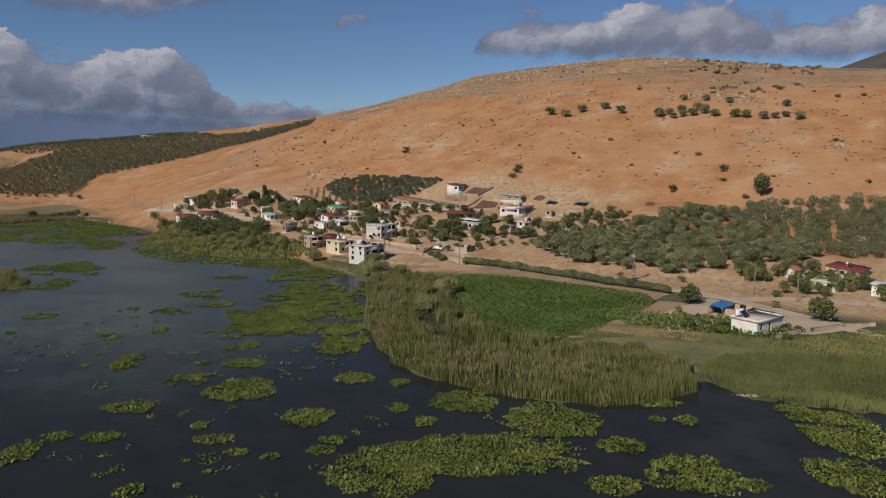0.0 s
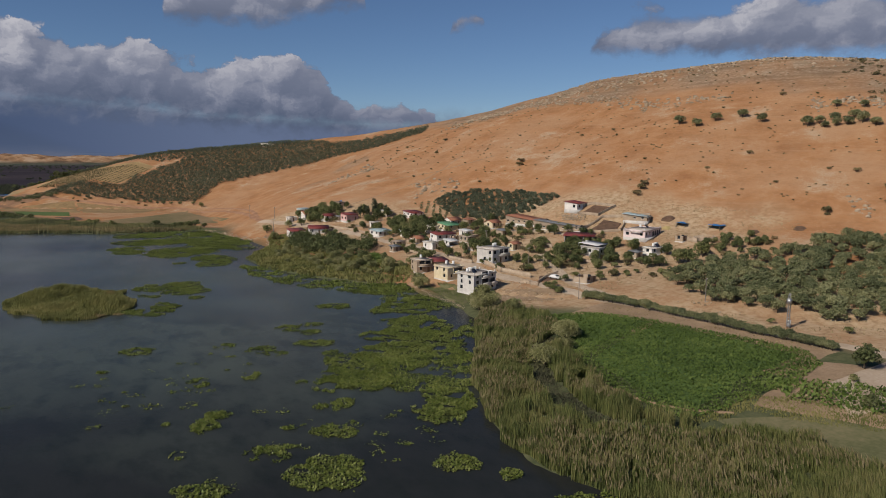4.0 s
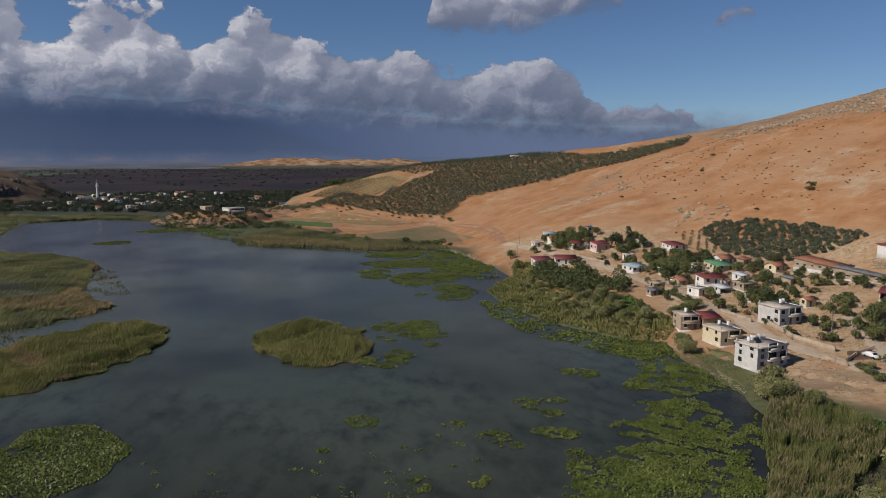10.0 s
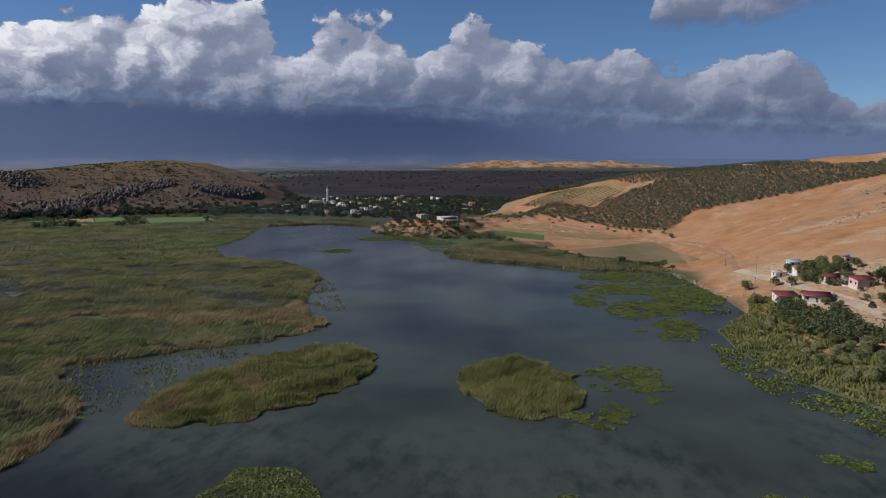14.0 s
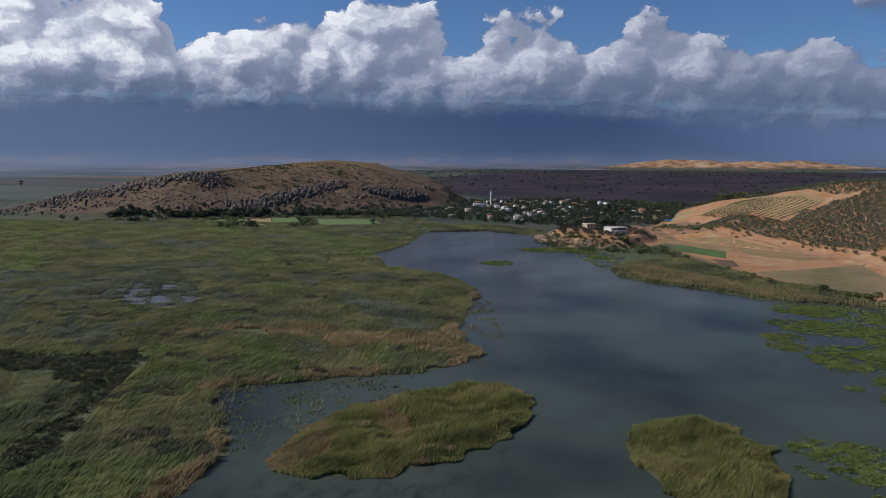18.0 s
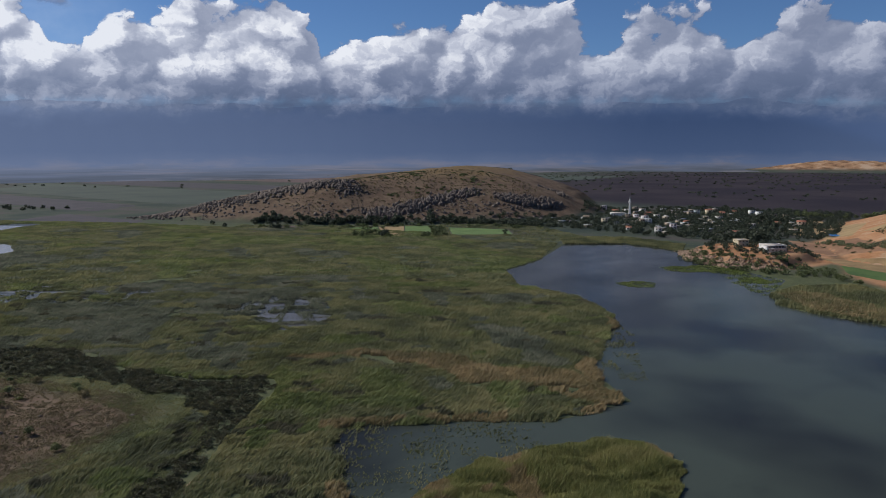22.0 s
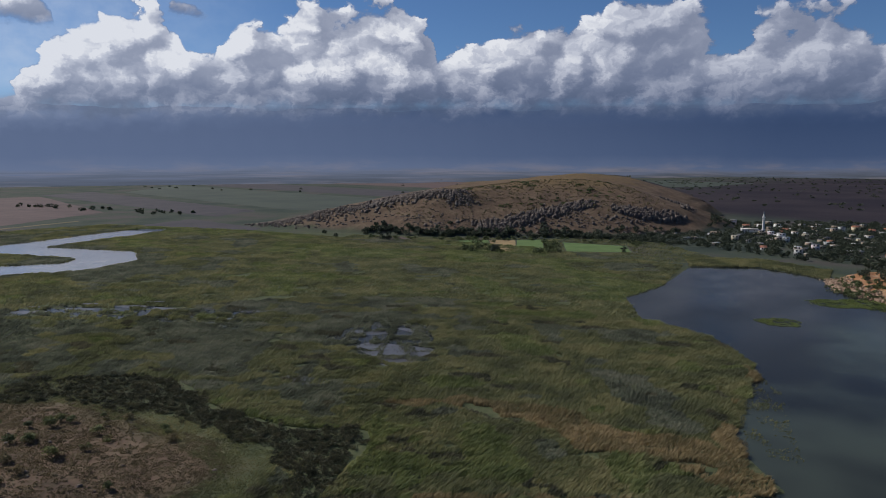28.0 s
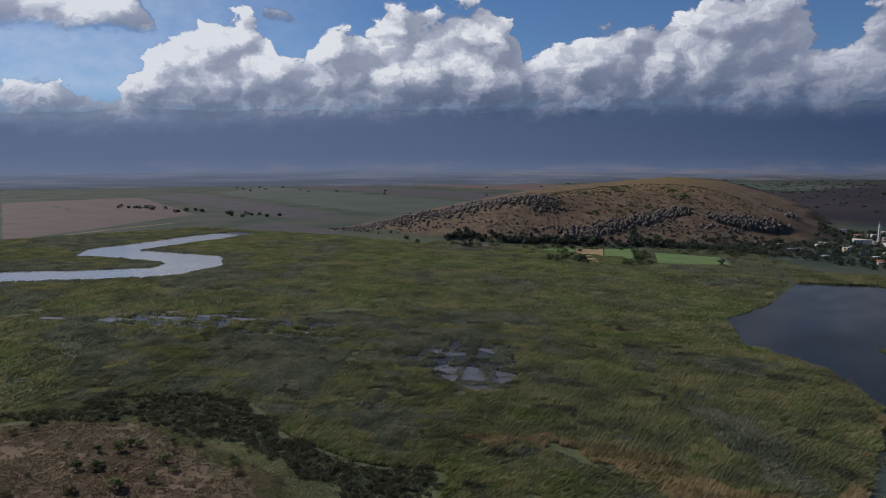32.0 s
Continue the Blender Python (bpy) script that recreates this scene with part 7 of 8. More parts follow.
    for kind, *q in extras:
        if kind == "balcony":
            a, b, zb, out = q
            bal = box_part("balcony", (a, -out, zb - 0.16, b, 0.0, zb), M_CONCRETE, e, "concrete balcony slab")
            for u in np.arange(a + 0.05, b, 0.28):
                box_part("baluster", (u, -out + 0.04, zb, u + 0.05, -out + 0.09, zb + 0.85), M_WHITE, bal)
            box_part("rail", (a, -out + 0.02, zb + 0.85, b, -out + 0.12, zb + 0.93), M_WHITE, bal)
        elif kind == "side_balcony":
            a, b, zb, out = q
            box_part("balcony", (-out, a, zb - 0.16, 0.0, b, zb), M_CONCRETE, e, "concrete balcony slab")
            box_part("railing", (-out, a, zb, -out + 0.1, b, zb + 0.85), wall, e)
        elif kind == "loggia":  # open upper gallery: flat dark panel for its shade, behind posts
            a, b, z0, z1 = q
            box_part("loggia", (a, -0.012, z0, b, 0.02, z1), M_DARK, e, "open gallery, its shade a flat dark panel")
            for u in np.linspace(a, b - 0.25, max(2, int((b - a) / 2.2) + 1)):
                box_part("post", (u, -0.3, z0, u + 0.25, -0.014, z1), wall, e)
            box_part("slab", (a - 0.1, -1.1, z0 - 0.18, b + 0.1, -0.014, z0), M_CONCRETE, e)
            box_part("railing", (a, -1.1, z0, b, -1.0, z0 + 0.8), wall, e)
        elif kind == "arches":
            a, b, n = q
            for u in range(n):
                m, r = a + (b - a) * (u + 0.5) / n, (b - a) / n * 0.36
                ang = np.linspace(0, math.pi, 9)
                v = [(m - r, -0.012, 0.4)] + [(m - r * math.cos(k), -0.012, 1.7 + r * math.sin(k)) for k in ang] + [(m + r, -0.012, 0.4)]
                # flat dark panel on the wall in place of the arch's shade
                part("arch", v, [np.array([list(range(len(v)))[::-1]])], M_DARK, e, "arched opening, its shade a flat dark panel")
        elif kind == "tank":
            tx, ty = q
            ang = np.linspace(0, 2 * math.pi, 13)[:-1]
            v = [(tx + 0.45 * math.cos(k), ty + 0.45 * math.sin(k), zz) for zz in (top + 0.5, top + 1.6) for k in ang]
            f = [[i, (i + 1) % 12, 12 + (i + 1) % 12, 12 + i] for i in range(12)]
            tk = part("water_tank", v, [np.array(f), np.array([list(range(12, 24))])], M_TANK, e, "white plastic roof tank")
            for ox, oy in ((-0.35, -0.35), (0.3, -0.35), (0.3, 0.3), (-0.35, 0.3)):
                box_part("stand_leg", (tx + ox, ty + oy, top - 0.02, tx + ox + 0.06, ty + oy + 0.06, top + 0.52), M_STEEL, tk)
        elif kind == "solar":
            tx, ty = q
            sp = part("solar_heater", [(tx, ty, top + 0.15), (tx + 1.8, ty, top + 0.15), (tx + 1.8, ty + 1.2, top + 1.2), (tx, ty + 1.2, top + 1.2), (tx, ty, top + 0.22), (tx + 1.8, ty, top + 0.22), (tx + 1.8, ty + 1.2, top + 1.27), (tx, ty + 1.2, top + 1.27)],
                      [np.array([[0, 3, 2, 1], [4, 5, 6, 7], [0, 1, 5, 4], [1, 2, 6, 5], [2, 3, 7, 6], [3, 0, 4, 7]])], M_PANEL, e, "tilted dark solar collector")
            box_part("boiler", (tx + 0.1, ty + 1.1, top + 1.25, tx + 1.7, ty + 1.6, top + 1.75), M_TANK, sp)
            for ox in (0.1, 1.6):
                box_part("strut", (tx + ox, ty + 1.15, top - 0.02, tx + ox + 0.06, ty + 1.25, top + 1.3), M_STEEL, sp)
        elif kind == "stubs":
            for tx, ty in ((0.1, 0.1), (w - 0.4, 0.1), (0.1, d - 0.4), (w - 0.4, d - 0.4)):
                box_part("column_stub", (tx, ty, top, tx + 0.28, ty + 0.28, top + 0.9), M_CONCRETE, e, "bare concrete column stub")
        elif kind == "dish":
            tx, ty = q
            ang = np.linspace(0, 2 * math.pi, 11)[:-1]
            v = [(tx + 0.38 * math.cos(k), ty - 0.18 * math.sin(k), top + 0.75 + 0.34 * math.sin(k)) for k in ang] + [(tx, ty + 0.12, top + 0.7)]
            ds = part("satellite_dish", v, [np.array([[i, (i + 1) % 10, 10] for i in range(10)])], M_TANK, e, "white satellite dish")
            box_part("mast", (tx - 0.03, ty + 0.1, top - 0.02, tx + 0.03, ty + 0.16, top + 0.72), M_STEEL, ds)
        elif kind == "upper":  # a lighter roof on posts over the terrace
            x0, y0, x1, y1, mat, hh = q
            part("canopy", [(x0, y0, top + hh), (x1, y0, top + hh), (x1, y1, top + hh + 0.5), (x0, y1, top + hh + 0.5), (x0, y0, top + hh + 0.08), (x1, y0, top + hh + 0.08), (x1, y1, top + hh + 0.58), (x0, y1, top + hh + 0.58)],
                 [np.array([[0, 3, 2, 1], [4, 5, 6, 7], [0, 1, 5, 4], [1, 2, 6, 5], [2, 3, 7, 6], [3, 0, 4, 7]])], mat, e, "sheet roof on posts over the terrace")
            for tx, ty, ex in ((x0, y0, 0), (x1 - 0.1, y0, 0), (x0, y1 - 0.1, 0.48), (x1 - 0.1, y1 - 0.1, 0.48)):
                box_part("post", (tx, ty, top - 0.02, tx + 0.1, ty + 0.1, top + hh + ex), M_STEEL, e)
    return e


def block_wall(line, tall, label):
    """A free-standing wall of mortared blocks with a coping; each bay steps with the ground."""
    e = new("garden_wall")
    e.matrix_world = pose(line[0][0], line[0][1], 0)
    tagged(e, label, "wall", "garden walls")
    x0, y0 = line[0]
    for (ax, ay), (bx, by) in zip(line[:-1], line[1:]):
        n = max(2, int(math.dist((ax, ay), (bx, by)) / 1.5))
        side = Vector((ay - by, bx - ax)).normalized()
        for name, half, low, high in (("bay", 0.12, -0.5, tall), ("coping", 0.17, tall, tall + 0.09)):
            v = []
            for k in range(n + 1):
                p = Vector((ax + (bx - ax) * k / n, ay + (by - ay) * k / n))
                z = float(height(*p))
                v += [(p.x - x0 + side.x * q, p.y - y0 + side.y * q, z + up) for q, up in ((-half, low), (-half, high), (half, high), (half, low))]
            f = [[4 * k + q, 4 * k + 4 + q, 4 * k + 4 + (q + 1) % 4, 4 * k + (q + 1) % 4] for k in range(n) for q in range(4)] + [[3, 2, 1, 0], [4 * n, 4 * n + 1, 4 * n + 2, 4 * n + 3]]
            part(name, v, [np.array(f)], M_BLOCK, e)


house("house", "unfinished three-storey grey concrete house by the lake", 104.4, 151, 14, 10.2, 7.6, 3, M_CONCRETE, extras=[("loggia", 3.2, 6.6, 2.4, 4.3), ("loggia", 3.2, 6.6, 4.8, 6.6), ("loggia", 7.0, 9.8, 2.4, 4.3), ("stubs",), ("tank", 2, 5), ("tank", 4, 6), ("tank", 6.5, 6), ("solar", 3.2, 3.5)], sh=2.1, seed=1)
house("house", "cream two-storey house with terrace by the shore", 105.3, 170.1, 8, 6.6, 8.0, 2, M_CREAM, extras=[("loggia", 2.4, 6.4, 2.4, 4.3), ("tank", 4, 6), ("tank", 5.5, 4), ("dish", 1, 1)], sh=2.3, seed=2)
house("house", "brick two-storey house with dark red sheet roof", 102.9, 188.8, -6, 6.0, 6.5, 2, M_BLOCK, extras=[("loggia", 0.6, 5.6, 2.5, 4.4), ("tank", 3, 4)], sh=2.4, seed=3)
house("house", "low annex under a dark red sheet roof", 109.4, 187.4, -6, 5.6, 6, 1, M_BLOCK, "shed", M_ROOF_RED, sh=3.2, seed=4)
house("house", "grey two-storey concrete house with open gallery", 128.4, 177.9, 11, 8.2, 8.6, 2, M_CONCRETE, extras=[("loggia", 3.0, 8.0, 2.9, 5.2), ("tank", 5, 5), ("tank", 6.4, 5.4), ("stubs",)], sh=2.8, seed=5)
house("house", "grey house carrying a white sheet canopy", 163.2, 160, 14, 6.6, 8.2, 1, M_CONCRETE, extras=[("upper", -1.0, 0.5, 7.2, 8.6, M_ROOF_WHITE, 0.8), ("solar", 3, 7)], sh=3.0, seed=6)
house("shed", "long open shed under a dark red roof", 165, 183, -48, 11.4, 6, 1, M_BLOCK, "shed", M_ROOF_RED, sh=2.4, open_front=True, category="shed", seed=7)
house("shed", "small roofless block shed beside the lane", 138.8, 137.4, 15, 5.4, 5.2, 1, M_BLOCK, "none", None, sh=2.1, category="shed", seed=8)
house("house", "pale pink house with arched veranda", 187.9, 162.3, 22, 15.0, 9.0, 1, M_PALEPINK, extras=[("arches", 6.5, 14.5, 4), ("side_balcony", 1, 6, 2.2, 1.0), ("tank", 9, 6), ("stubs",), ("solar", 11, 4)], sh=3.0, seed=9)
house("house", "small white house on the bare slope", 177.5, 148.1, 4, 7.2, 4.2, 1, M_WHITE, extras=[("tank", 3, 2), ("dish", 5.5, 2), ("solar", 4, 1)], sh=2.4, seed=10)
house("barn", "white barn with dark red roof and open side", 190.0, 206.2, 20, 8.0, 6.4, 1, M_WHITE, "shed", M_ROOF_RED, sh=2.9, category="barn", seed=11)
house("barn", "long low barn with orange tiled roof", 172.2, 210.6, 23, 10.0, 16.7, 1, M_BLOCK, "shed", M_ROOF_TILE, sh=1.7, category="barn", seed=12)
house("barn", "long low stable with grey sheet roof", 178.5, 189.8, 28, 5.5, 21.0, 1, M_BLOCK, "shed", M_ROOF_GREY, sh=1.6, category="barn", seed=13)
house("shed", "low shed with pale blue sheet roof", 203.5, 177.6, 30, 6.4, 10.0, 1, M_BLOCK, "shed", M_ROOF_TEAL, sh=1.8, category="shed", seed=14)
house("house", "long white house with dark red roof above the shore", 92.4, 312, 2, 8.0, 7.5, 1, M_WHITE, "shed", M_ROOF_RED, sh=2.8, seed=15)
house("house", "low white wing with dark red sheet roof", 100.4, 307, -12, 9.5, 6.5, 1, M_WHITE, "gable", M_ROOF_RED, sh=2.8, seed=16)
house("house", "pink house with red roof over the lane", 123.1, 314.1, 12, 7.4, 6.0, 1, M_PINK, "shed", M_ROOF_RED, sh=3.4, seed=17)
house("ruin", "half-ruined stone house at the slope's foot", 130.3, 346, 10, 5.5, 6, 1, M_BLOCK, "none", None, sh=3.0, category="ruin", seed=18)
house("house", "small white house with red tiled roof", 110.5, 347, 11, 5.4, 7.4, 1, M_WHITE, "gable", M_ROOF_TILE, sh=2.5, seed=19)
house("shed", "pale shed with greenish sheet roof", 122.6, 270.2, 16, 8.2, 6.8, 1, M_WHITE, "shed", M_ROOF_TEAL, sh=2.2, category="shed", seed=20)
house("house", "long house with red and white sheet roof", 149.2, 287.1, 10, 7.0, 9.0, 1, M_WHITE, "shed", M_ROOF_RED, sh=2.0, seed=21)
house("house", "house with a bright green sheet roof", 146.2, 244.7, 4, 8.0, 9.0, 1, M_CREAM, "shed", M_ROOF_GREEN, sh=2.1, seed=22)
house("house", "white house with dark red pitched roof", 134, 232.2, 2, 9.6, 6.0, 1, M_WHITE, "shed", M_ROOF_RED, sh=2.7, extras=(), seed=23)
house("shed", "small shed with pinkish tiled roof", 127.8, 239.7, 2, 4.0, 4.8, 1, M_BLOCK, "gable", M_ROOF_TILE, sh=2.1, category="shed", seed=24)
house("house", "white cube house with flat roof", 126.2, 221.4, 20, 5.0, 5.4, 1, M_WHITE, sh=3.0, extras=[("tank", 2, 3)], seed=25)
house("shed", "open white carport beside the lane", 133.3, 219.7, 4, 4.6, 4.8, 1, M_WHITE, "shed", M_ROOF_WHITE, sh=2.1, open_front=True, category="shed", seed=26)
house("house", "beige block house with flat roof", 140.4, 216.7, 9, 5.8, 5.6, 1, M_BLOCK, sh=2.7, seed=27)
house("shed", "small yellow shed with pitched roof", 144.9, 189.2, 5, 3.6, 3.0, 1, M_CREAM, "gable", M_ROOF_TILE, sh=2.6, category="shed", seed=28)
house("shed", "long low yellowish wall shed", 142.5, 304.9, 20, 4.4, 5.0, 1, M_CREAM, "shed", M_ROOF_WHITE, sh=2.1, category="shed", seed=29)
house("house", "white one-storey house with terrace near the lake", 118.7, 17.6, -3, 9.4, 6.0, 1, M_WHITE, sh=2.9, extras=[("solar", 1.2, 3.6), ("tank", 0.9, 5.2), ("dish", 8.6, 2)], seed=30)
house("house", "small white house with brown pitched roof", 183, 41.7, -2, 5.6, 4.6, 1, M_WHITE, "gable", M_ROOF_TILE, sh=2.3, seed=31)
house("house", "pale green house among garden trees", 176.7, 27.5, 6, 8.0, 6.2, 1, M_GREENWALL, sh=2.6, seed=32)
house("house", "house under a broad dark red sheet roof", 192, 28, 8, 11.0, 8.5, 1, M_CREAM, "shed", M_ROOF_RED, sh=2.2, extras=[("solar", 4, 3)], seed=33)
house("shed", "white canopy on posts beside the house", 181, 13, 10, 8, 7, 1, M_WHITE, "shed", M_ROOF_WHITE, sh=2.5, open_front=True, category="shed", seed=34)
house("house", "cream house at the road's bend", 164, 2, 4, 7.5, 6.5, 1, M_CREAM, sh=2.7, seed=35)
for x, y, t, w, d, st, wm, rf, rm in [(152, 252, 8, 6, 6, 1, M_WHITE, "gable", M_ROOF_TILE), (141, 252, 6, 5, 6, 1, M_WHITE, "flat", None), (116, 328, 10, 6, 5, 1, M_WHITE, "gable", M_ROOF_RED), (160, 228, 20, 6, 5, 1, M_CREAM, "gable", M_ROOF_TILE), (118, 240, 4, 4.5, 4, 1, M_BLOCK, "flat", None), (146, 228, 10, 4, 4.5, 1, M_WHITE, "shed", M_ROOF_WHITE), (112, 362, 4, 6, 4.5, 1, M_WHITE, "shed", M_ROOF_TEAL), (103, 352, 12, 5, 4, 1, M_WHITE, "flat", None)]:
    house("house", "small plain village house among trees", x, y, t, w, d, st, wm, rf, rm, sh=2.5, seed=int(x))
for k, (x, y, t, w, d, wm, rf, rm, lab) in enumerate([
        (113, 232, 8, 3.4, 3.0, M_BLOCK, "shed", M_ROOF_GREY, "low block shed under grey sheet metal"), (131, 259, 14, 4.2, 3.2, M_WHITE, "shed", M_ROOF_WHITE, "little whitewashed outbuilding with pale sheet roof"),
        (139, 226, 4, 3.2, 3.4, M_BLOCK, "none", None, "unroofed block outhouse in a yard"), (158, 246, 18, 4.4, 3.4, M_BLOCK, "shed", M_ROOF_TILE, "small byre with rusty orange roof"),
        (129, 292, 10, 4.0, 3.4, M_WHITE, "flat", None, "tiny white flat-roofed outbuilding"), (121, 321, 10, 3.6, 3.0, M_BLOCK, "shed", M_ROOF_GREY, "low block shed above the lane"),
        (150, 268, 12, 4.2, 3.2, M_CREAM, "shed", M_ROOF_RED, "small cream outbuilding under red sheet"), (136, 205, 9, 3.8, 3.2, M_BLOCK, "flat", None, "flat-roofed block store beside the lane"),
        (155, 212, 20, 4.4, 3.6, M_BLOCK, "shed", M_ROOF_GREY, "grey-roofed block byre beside the yard"), (112, 178, -4, 3.6, 3.0, M_BLOCK, "shed", M_ROOF_WHITE, "small lean-to behind the lakeside houses"),
        (172, 150, 12, 3.6, 3.0, M_BLOCK, "shed", M_ROOF_GREY, "hen house of blocks and sheet metal"), (197, 152, 20, 4.0, 3.0, M_BLOCK, "none", None, "half-built block hut on the slope")]):
    house("shed", lab, x, y, t, w, d, 1, wm, rf, rm, sh=2.2, seed=60 + k, category="shed", group="village sheds")
block_wall([(115, 204), (119, 214), (118, 228)], 1.0, "pale garden wall below the lane")
block_wall([(127, 264), (139, 268), (148, 274)], 1.0, "rough block wall between two yards")
block_wall([(134, 190), (143, 194), (152, 195)], 1.1, "pale yard wall behind the grey house")
block_wall([(139, 237), (148, 240), (158, 240)], 1.0, "low wall under the green roof")
block_wall([(123, 302), (130, 299), (138, 300)], 1.0, "low wall beside the conifers")
block_wall([(146, 160), (150, 168), (158, 172)], 1.0, "crumbling pale terrace wall")
block_wall([(122.6, 200.6), (123.6, 193), (124.6, 186)], 1.3, "pale garden wall beside the lane")
block_wall([(123.4, 244.5), (122.6, 238), (122.4, 232.2)], 1.1, "pale yard wall with a gap at the lane")
block_wall([(155.3, 191), (156.6, 186), (157.7, 181)], 1.2, "pale wall behind the long red shed")
block_wall([(124.9, 154.6), (125.6, 150), (126.4, 146.5)], 0.9, "low broken wall over the bare bank")
block_wall([(199.3, 152), (201, 148.6), (206.9, 145.1), (208.2, 147.6)], 1.5, "unroofed pale foundation walls on the slope")
block_wall([(201, 148.6), (203, 152.4), (206.4, 150.4)], 1.2, "crumbled pale foundation walls beside rubble")
rocks("stones", scatter([(197, 156), (199, 150), (208, 143), (211, 148), (204, 156)], 0.5), 0.35, 0.7, M_ROCK_PALE, "rubble round the unfinished foundations")
rocks("stones", scatter([(119, 156), (131, 156), (133, 148), (122, 148)], 0.5), 0.24, 0.7, M_ROCK_PALE, "loose rubble beside the lakeside lane")
rocks("stones", scatter([(142, 144), (147, 142), (146, 136), (141, 138)], 0.5), 0.26, 0.7, M_ROCK_PALE, "scattered stones beside the block shed")
rocks("stones", scatter([(144, 108), (152, 100), (154, 88), (148, 88)], 0.25), 0.3, 0.6, M_ROCK_PALE, "pale field stones below the olive grove")
# villa on the knoll, the yellow house beside it and the house on the ridge
house("villa", "long white villa on the lakeside knoll", -93.7, 623.5, 35, 15, 13, 2, M_WHITE, sh=2.8, extras=[("loggia", 2, 13, 2.9, 5.0)], seed=40, group="")
house("house", "yellow house behind the villa", -119.3, 652.8, 40, 9, 8, 2, M_CREAM, sh=2.8, seed=41, group="")
house("house", "white house alone on the far ridge", 172, 690, -40, 12, 9, 1, M_WHITE, sh=3.4, seed=42, group="", base=54.5)
tagged(copy_thing(bpy.data.objects["shed.001"], pose(130.5, 26.5, float(height(130.5, 26.5)), 0, 0, 12)), "small roofless block shed by the white house")


def tarp(x, y, w, d, turn, label="blue tarpaulin shelter on poles"):
    e = new("shelter")
    e.matrix_world = pose(x, y, float(height(x, y)), 0, 0, turn)
    tagged(e, label, "shelter", "blue shelters")
    n = 9
    u, v = np.meshgrid(np.linspace(0, w, n), np.linspace(0, d, n))
    z = 2.1 + 0.25 * np.sin(u * 1.3) * np.sin(v * 1.7) + 0.3 * v / d
    part("tarpaulin", np.stack([u, v, z], -1).reshape(-1, 3), [grid_faces(n, n)], M_TARP, e, "sagging blue sheet")
    for px, py in ((0.1, 0.1), (w - 0.1, 0.1), (0.1, d - 0.1), (w - 0.1, d - 0.1)):
        box_part("pole", (px - 0.05, py - 0.05, -0.3, px + 0.05, py + 0.05, 2.15), M_WOOD, e)
    box_part("back_wall", (0, d - 0.1, -0.2, w, d, 1.9), M_BLOCK, e)


tarp(211, 164, 4, 4, 20)
tarp(217, 152, 6.5, 5, 15)
tarp(133, 352, 3, 3, 10)
tarp(128, 31, 7, 3.5, 8)
tarp(-62, 780, 8, 8, 20)


block_wall([(127, 181), (126, 168), (130, 156)], 1.6, "long pale block wall along the lane")
block_wall([(155, 163), (159, 155), (166, 152)], 1.1, "low pale stone wall below the grey house")
block_wall([(140, 154), (133, 152), (128, 149)], 1.0, "broken pale wall at the lane corner")
block_wall([(190, 205), (195.1, 197.9), (205.4, 198.7), (200.3, 206.7), (194.5, 210)], 1.1, "pale yard wall beside the white barn")
block_wall([(179.8, 188.7), (185, 184), (191.6, 179.9), (198.2, 185)], 1.0, "low pale wall before the cattle yard")
block_wall([(181, 192), (195.4, 195.6), (202, 189), (210, 182.5)], 1.1, "pale block wall behind the cattle yard")
rocks("stones", scatter([(183, 207), (186, 212), (193, 203), (188, 199)], 3.0), 0.32, 0.9, M_ROCK_PALE, "heap of pale building stones in the yard")
block_wall([(113, 318), (119, 300), (122, 285)], 1.0, "pale wall along the upper lane")
block_wall([(120, 250), (127, 246), (136, 244)], 1.2, "pale wall round a village yard")
block_wall([(130, 12), (140, 10), (147, 6)], 0.8, "low white wall beside the lakeside house")
block_wall([(118, 14), (128, 12.5)], 0.9, "retaining wall of the house terrace")
drape("yard", [(181, 189.6), (191, 181.2), (198, 186), (195, 194.5)], M_MANURE, "trampled brown cattle yard", 0.25, 14, "yard")
drape("yard", [(190.5, 205), (195.4, 198.6), (204.6, 199.2), (200, 206)], M_MANURE, "dark brown walled cattle yard", 0.25, 14, "yard")
drape("yard", [(129, 150), (135, 148), (140, 153), (133, 156)], M_MANURE, "round brown earth patch by the lane", 0.2, 10, "yard")


def heap(x, y, r, tall, material, label):
    n, m = 18, 7
    v = [(x + r * k / m * math.cos(q) * (1 + 0.12 * math.sin(3 * q)), y + r * k / m * math.sin(q) * (1 + 0.1 * math.cos(2 * q)),
          float(height(x + r * k / m * math.cos(q), y + r * k / m * math.sin(q))) - 0.1 + tall * (1 - (k / m) ** 1.6) + 0.06 * math.sin(9 * q + k)) for k in range(1, m + 1) for q in np.linspace(0, 2 * math.pi, n, endpoint=False)]
    f = [[k * n + i, (k + 1) * n + i, (k + 1) * n + (i + 1) % n, k * n + (i + 1) % n] for k in range(m - 1) for i in range(n)]
    ob = new("mound", mesh_of("mound", v, [np.array(f), np.array([list(range(n))])], material, True))
    return tagged(ob, label, "mound")


heap(213, 175, 2.8, 1.2, M_MANURE, "brown dung heap beside the cattle yard")
heap(224, 142, 2.4, 0.7, M_MANURE, "dark heap of earth on the slope")
heap(236, 131, 2.4, 0.5, M_MANURE, "dark brown earth heap above the grove")
heap(128, 226, 2, 0.9, M_MANURE, "small brown heap in a village yard")
heap(207, 170, 2.2, 0.9, M_STRAW, "yellow straw heap by the cattle yard")


